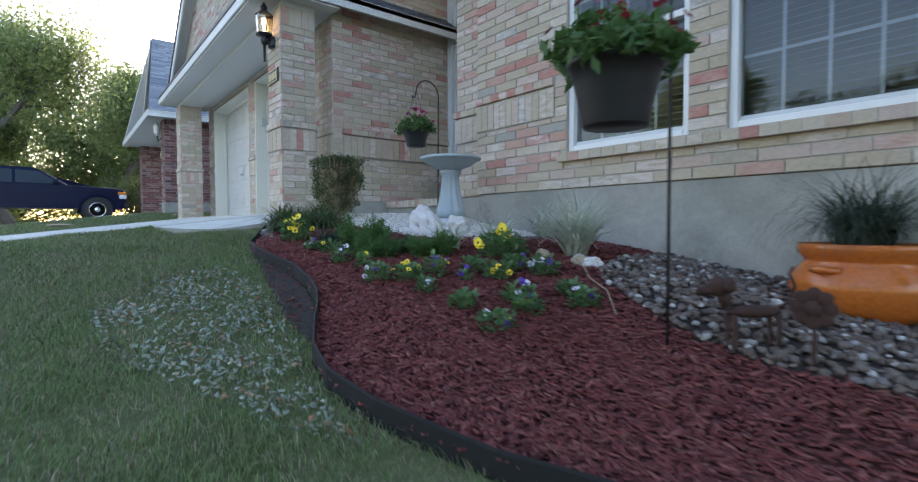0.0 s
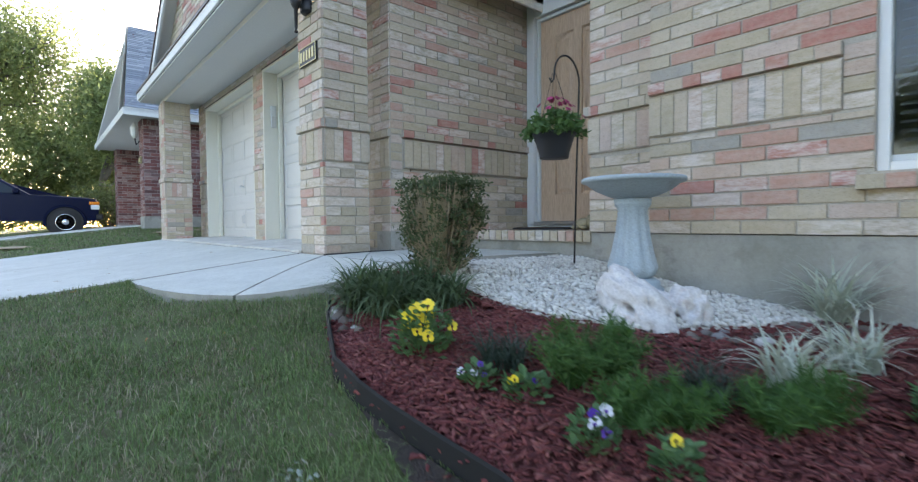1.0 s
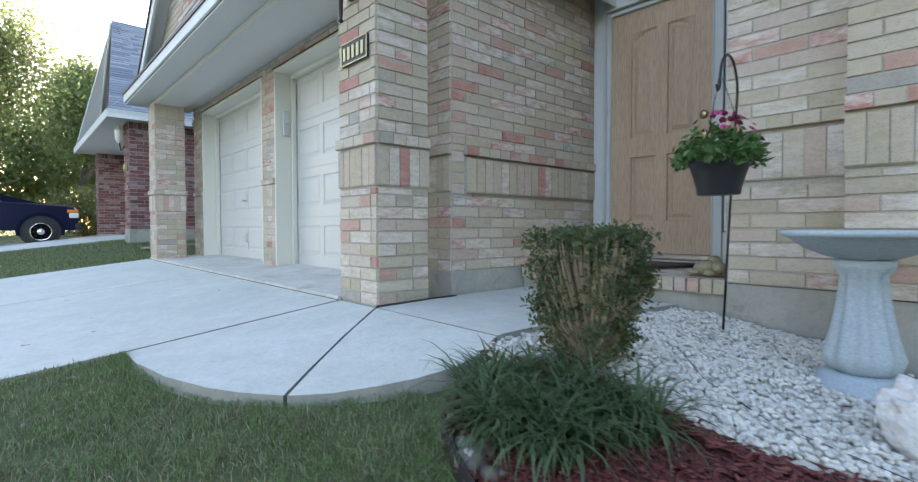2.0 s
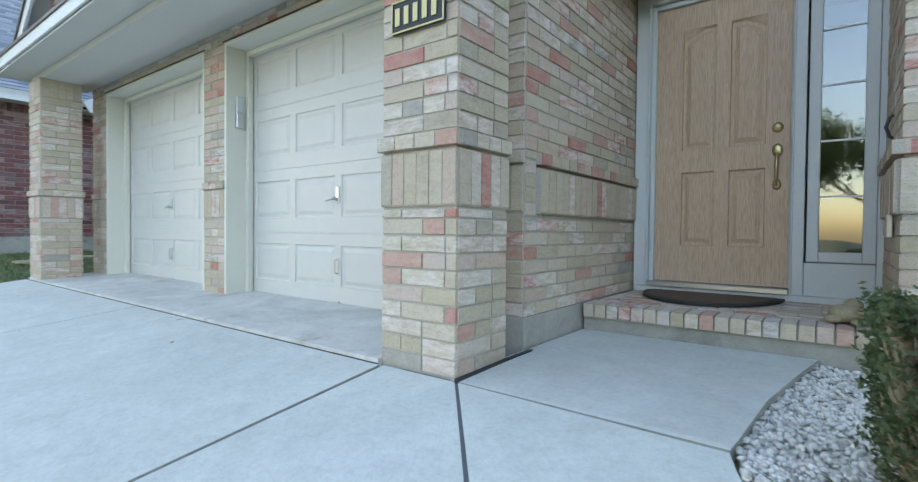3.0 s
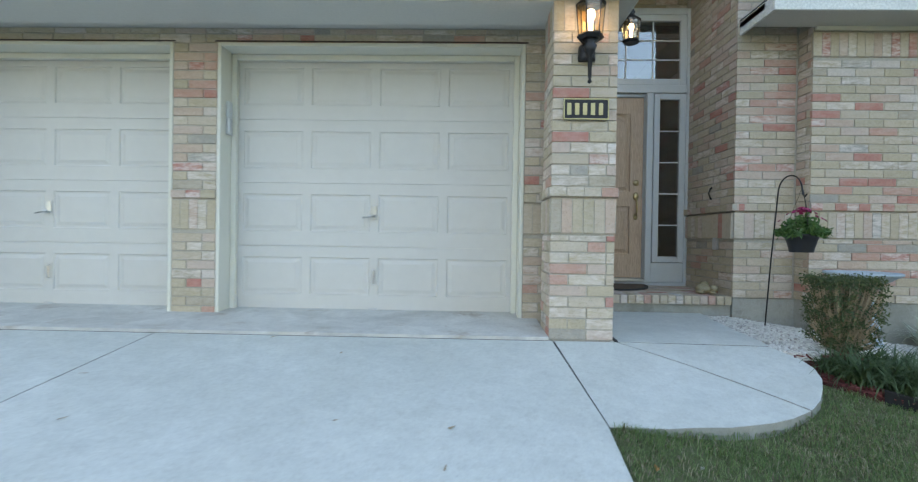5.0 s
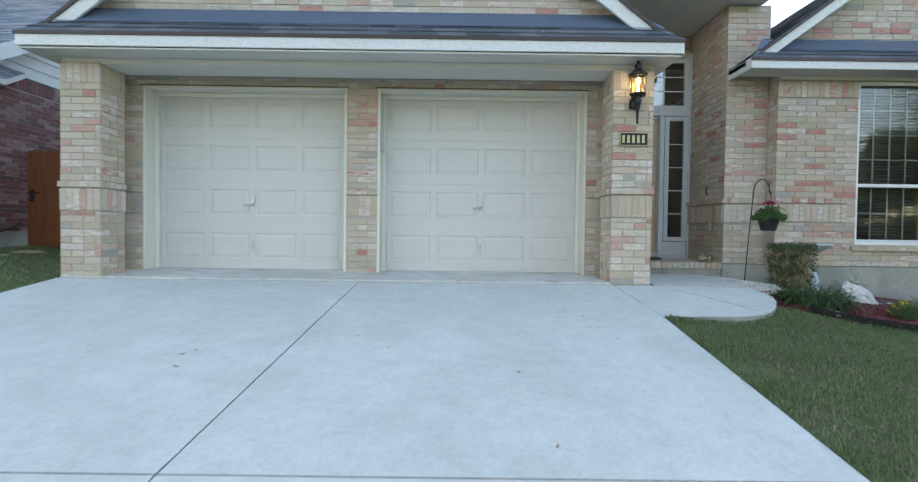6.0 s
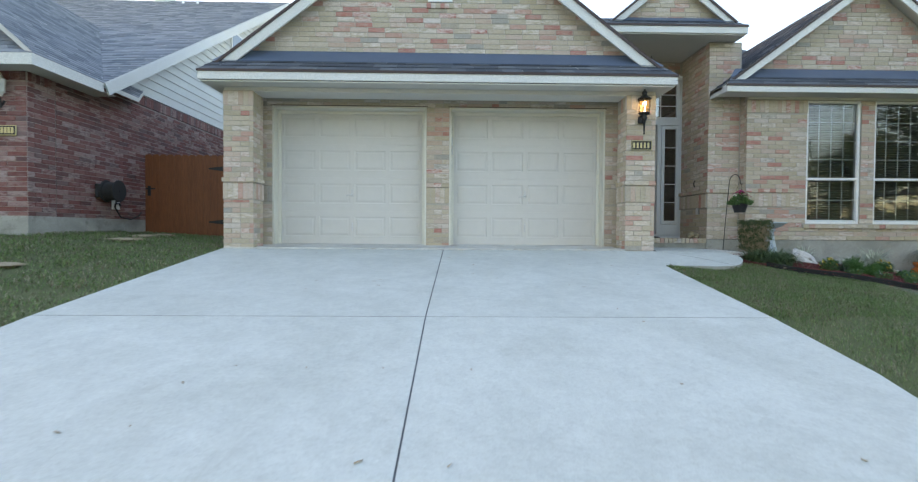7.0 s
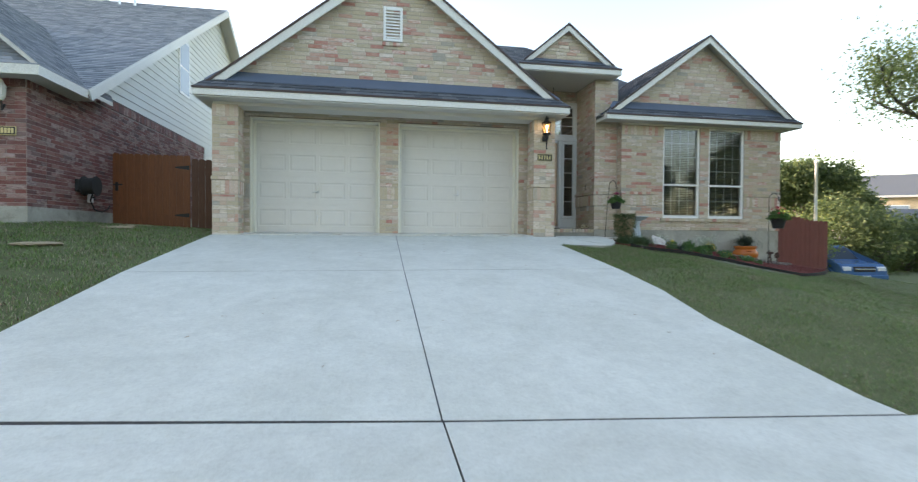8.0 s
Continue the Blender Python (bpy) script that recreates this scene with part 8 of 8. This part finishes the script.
# soaker hose over the gravel, bits on the drive, flat stones in the side lawn
bm = B()
tube(bm, [(x, y, bed_z(x, y) + 0.03) for x, y in ((1.15, 1.15), (1.35, 0.75), (1.6, 0.45), (1.8, 0.22), (2.05, 0.08), (2.3, 0.05), (2.6, 0.02), (3.0, -0.02))], 0.0013, 5)
tagged(part("garden_cable", bm, M_RUBBER), "thin black cable lying over the white gravel", "cable")
bm = B()
tube(bm, [(x, y, bed_z(x, y) + 0.03) for x, y in ((3.95, 0.2), (4.1, 0.05), (4.25, -0.02), (4.42, -0.2))], 0.003, 5)
tagged(part("dry_stalk", bm, M_TWIG), "dry tan stalk lying on the mulch", "stalk")
rng = np.random.default_rng(91)
x = rng.uniform(-5.9, -0.7, 46)
y = rng.uniform(-6.5, 0.5, 46)
zz = np.array([drive_z(b) for b in y]) + 0.006
slivers("drive_litter", "tiny dry leaf bits on the concrete", "leaves", x, y, zz, rng, 0.035, 0.012, 0.0015, 0.1, M_TWIG, 0.4)
for i, (x, y, r) in enumerate(((-8.0, 0.35, 0.22), (-8.2, 1.1, 0.2), (-8.35, 1.9, 0.2), (-8.0, -1.9, 0.24))):
    bm = B()
    boulder(bm, (x, y, ground_z(x, y) + 0.015), (r * 1.25, r, 0.03), i * 1.3, i * 3.1, [])
    tagged(part("flat_stone", bm, M_TWIG, smooth=True), "flat tan stepping stone set in the grass", "stone", "stepping stones")

# ---- brickwork, laid on the cores ----
def pillar(name, x0, x1, y0, y1, ztop, label):
    bm = B()
    box(bm, x0 + PROUD, x1 - PROUD, y0 + PROUD, y1 - PROUD, -0.1, ztop)
    w = structure(name, bm, M_MORTAR, label, "pillar")
    br = Bricks(w, limit=330)
    faces = [((x0 + PROUD, y0 + PROUD, 0), (1, 0, 0), (0, -1, 0), x1 - x0 - 2 * PROUD, 0.0, 1), ((x1 - PROUD, y0 + 2 * PROUD, 0), (0, 1, 0), (1, 0, 0), y1 - y0 - 3 * PROUD, 0.5, 0),
             ((x0 + PROUD, y1 - PROUD, 0), (0, -1, 0), (-1, 0, 0), y1 - y0 - 3 * PROUD, 0.5, 0), ((x1 - PROUD, y1 - PROUD, 0), (-1, 0, 0), (0, 1, 0), x1 - x0 - 2 * PROUD, 0.0, 0)]
    for o, al, ou, ln, sh, front in faces:
        if front:
            o, ln = Vector(o) - Vector(al) * PROUD, ln + 2 * PROUD
        lay(br, o, al, ou, ln, 0.0, 0.715, shift=sh, mixed=0.45)
        lay(br, o, al, ou, ln, 1.045, ztop - 0.22, shift=sh, mixed=0.45)
        soldiers(br, o, al, ou, ln, ztop - 0.22, 0.22, proud=PROUD)
        soldiers(br, o, al, ou, ln, 0.72, 0.25, proud=0.016)
        e = Vector(al) * (0.014 if front else 0.0)
        soldiers(br, Vector(o) - e, al, ou, ln + 2 * e.length, 0.972, 0.072, 0.107, 0.03)
    br.done()
    return w


pillar("pillar_1", -0.44, 0.0, 0.0, 0.40, 2.31, "tan brick pillar with a soldier band and capped ledge")
pillar("pillar_2", -6.37, -5.93, 0.0, 0.40, 2.31, "tan brick pillar with a soldier band and capped ledge")

# garage wall
br = Bricks(wall_garage, limit=300)
hx = [(-5.872 + 6.34, -3.43 + 6.34, -1, 2.25), (-3.062 + 6.34, -0.56 + 6.34, -1, 2.25)]
lay(br, (-6.34, GY, 0), (1, 0, 0), (0, -1, 0), 6.295, 0.02, 0.70, hx, mixed=0.25)
lay(br, (-6.34, GY, 0), (1, 0, 0), (0, -1, 0), 6.295, 1.045, 2.36, hx, mixed=0.25)
for a, b in ((-6.34, -5.872), (-3.43, -3.062), (-0.56, -0.045)):
    soldiers(br, (a, GY, 0), (1, 0, 0), (0, -1, 0), b - a, 0.715, 0.255, proud=0.014)
    soldiers(br, (a - 0.0, GY, 0), (1, 0, 0), (0, -1, 0), b - a, 0.972, 0.072, 0.107, 0.028)
br.done()
# porch left side wall
br = Bricks(wall_porch_left, near=lambda p: p.z < 2.6)
o, al, ou = (-0.046, GY - 0.0, 0), (0, 1, 0), (1, 0, 0)
lay(br, o, al, ou, 1.76, 0.17, 0.70, shift=0.5)
lay(br, o, al, ou, 0.12, 0.70, 1.045, shift=0.5)
lay(br, o, al, ou, 1.76, 1.045, 2.88, shift=0.5)
lay(br, (-0.046, 1.34, 0), al, ou, 1.05, 2.912, 3.61, shift=0.5)
soldiers(br, (-0.046, GY + 0.125, 0), al, ou, 1.63, 0.71, 0.255, 0.085, 0.034)
soldiers(br, (-0.046, GY + 0.11, 0), al, ou, 1.65, 0.972, 0.072, 0.107, 0.046)
br.done()
bm = B()
box(bm, -0.26, -0.036, GY - 0.008, 2.33, -0.1, 0.168)
structure("foundation_porch", bm, M_SLAB, "grey concrete foundation of the porch wall", "foundation")
# porch right side wall
br = Bricks(wall_porch_right, near=lambda p: p.z < 2.6)
o, al, ou = (PX, 2.35, 0), (0, -1, 0), (-1, 0, 0)
LN = 2.35 - PY
lay(br, o, al, ou, LN, 0.165, 0.70, shift=0.0)
lay(br, o, al, ou, LN, 1.045, 3.61, shift=0.0)
soldiers(br, o, al, ou, LN, 0.71, 0.255, 0.085, 0.030)
soldiers(br, o, al, ou, LN + 0.04, 0.972, 0.072, 0.107, 0.044)
br.done()
# return wall beside the porch
br = Bricks(wall_jog, near=lambda p: p.z < 2.6)
o, al, ou = (PX - 0.012, PY, 0), (1, 0, 0), (0, -1, 0)
lay(br, o, al, ou, 2.03 - PX, 0.165, 0.70, shift=0.5)
lay(br, o, al, ou, 2.03 - PX, 1.045, 3.6, shift=0.5)
soldiers(br, o, al, ou, 2.03 - PX, 0.71, 0.255, 0.085, 0.020)
soldiers(br, (PX - 0.04, PY, 0), al, ou, 2.06 - PX, 0.972, 0.072, 0.107, 0.034)
br.done()
br = Bricks(wall_jog_side)
o, al, ou = (2.04, PY, 0), (0, -1, 0), (-1, 0, 0)
lay(br, o, al, ou, PY - WY, 0.165, 2.62, shift=0.5)
br.done()
# front wall with the windows
br = Bricks(wall_front, near=lambda p: p.x < 5.3 and p.z < 2.2)
o, al, ou = (2.04 - 0.012, WY, 0), (1, 0, 0), (0, -1, 0)
LN = 6.20 - 2.04 + 0.024
hw = [(a - 2.028, b - 2.028, z0, z1) for a, b, z0, z1 in WIN]
sill = [(WIN[0][0] - 0.06 - 2.028, WIN[1][1] + 0.06 - 2.028, 0.36, 0.44)]
lay(br, o, al, ou, LN, 0.160, 0.72, hw + sill)
lay(br, o, al, ou, LN, 1.045, 2.33, hw)
for a, b in ((2.028, WIN[0][0]), (WIN[0][1], WIN[1][0]), (WIN[1][1], 6.212)):
    if b - a < 0.3:
        lay(br, (a, WY, 0), al, ou, b - a, 0.73, 1.03)
        lay(br, (a, WY, 0), al, ou, b - a, 2.33, 2.56)
    else:
        soldiers(br, (a, WY, 0), al, ou, b - a - 0.12 if a < 3 else b - a, 0.725, 0.245, 0.076, 0.016)
        soldiers(br, (a, WY, 0), al, ou, b - a - 0.12 if a < 3 else b - a, 0.972, 0.072, 0.107, 0.030)
        soldiers(br, (a, WY, 0), al, ou, b - a, 2.335, 0.225, 0.075, 0.016)
        if a < 3:
            lay(br, (b - 0.12, WY, 0), al, ou, 0.12, 0.725, 1.04)
soldiers(br, (WIN[0][0] - 0.06, WY, 0), al, ou, WIN[1][1] - WIN[0][0] + 0.12, 0.362, 0.075, 0.102, 0.05)
br.done()
# entrance step: rowlock edge and paving on its top
stp = thing("brick_step", "tan brick entrance step with a rowlock edge", "step")
stp["kind"] = "structure"
br = Bricks(stp, limit=300)
n = 20
for i in range(n):
    w = 1.49 / n
    x = -0.015 + i * w
    m = Matrix.Translation((x + 0.005, 1.325, 0.088)) @ Matrix.Diagonal((w - 0.01, 0.2, 0.084, 1))
    ob = new("brick", BRICK_ME)
    ob.parent = stp
    ob.matrix_basis = m
row = 0
y = 1.53
while y < 2.3:
    x = -0.015 - (0.1 if row % 2 else 0)
    while x < 1.45:
        a, b = max(x, -0.015), min(x + 0.2, 1.476)
        if b - a > 0.03:
            m = Matrix.Translation((a + 0.004, y + 0.07, 0.088)) @ Matrix.Rotation(radians(-90), 4, "X") @ Matrix.Translation((0, -0.081, -0.005)) @ Matrix.Diagonal((b - a - 0.008, 0.07, 0.064, 1))
            ob = new("brick", BRICK_ME)
            ob.parent = stp
            ob.matrix_basis = m
        x += 0.2
    y += 0.073
    row += 1
bm = B()
box(bm, -0.015, 1.474, 1.345, 2.33, 0.086, 0.160)
part("bed_mortar", bm, M_MORTAR, stp)


def gable_bricks(wall, y, x0, x1, z0, ax, az, near=None):
    sl = (az - z0) / (ax - x0)
    br = Bricks(wall, limit=0)

    def keep(z):
        d = (z - z0) / sl
        return d, (x1 - x0) - d
    lay(br, (x0, y, 0), (1, 0, 0), (0, -1, 0), x1 - x0, z0, az, trim=keep)
    br.done()


gable_bricks(gable_garage, G0 + 0.01, EX0 + 0.1, EX1 - 0.1, EZ, AX, AZ - 0.1)
br = Bricks(gable_garage, limit=20)
soldiers(br, (-3.41, G0 + 0.01, 0), (1, 0, 0), (0, -1, 0), 0.40, 3.555, 0.08, 0.067, 0.035)
br.done()
gable_bricks(gable_front, FY + k + 0.01, FX0 + 0.1, FX1 - 0.1, FZ, BX, BZ - 0.1)
gable_bricks(gable_porch, SY + 0.23, SX0 + 0.1, SX1 - 0.1, SZ, CX, CZ - 0.1)
br = Bricks(wall_door, limit=0)
lay(br, (-0.03, DY + 0.02, 0), (1, 0, 0), (0, -1, 0), 1.50, 3.33, 3.61)
br.done()
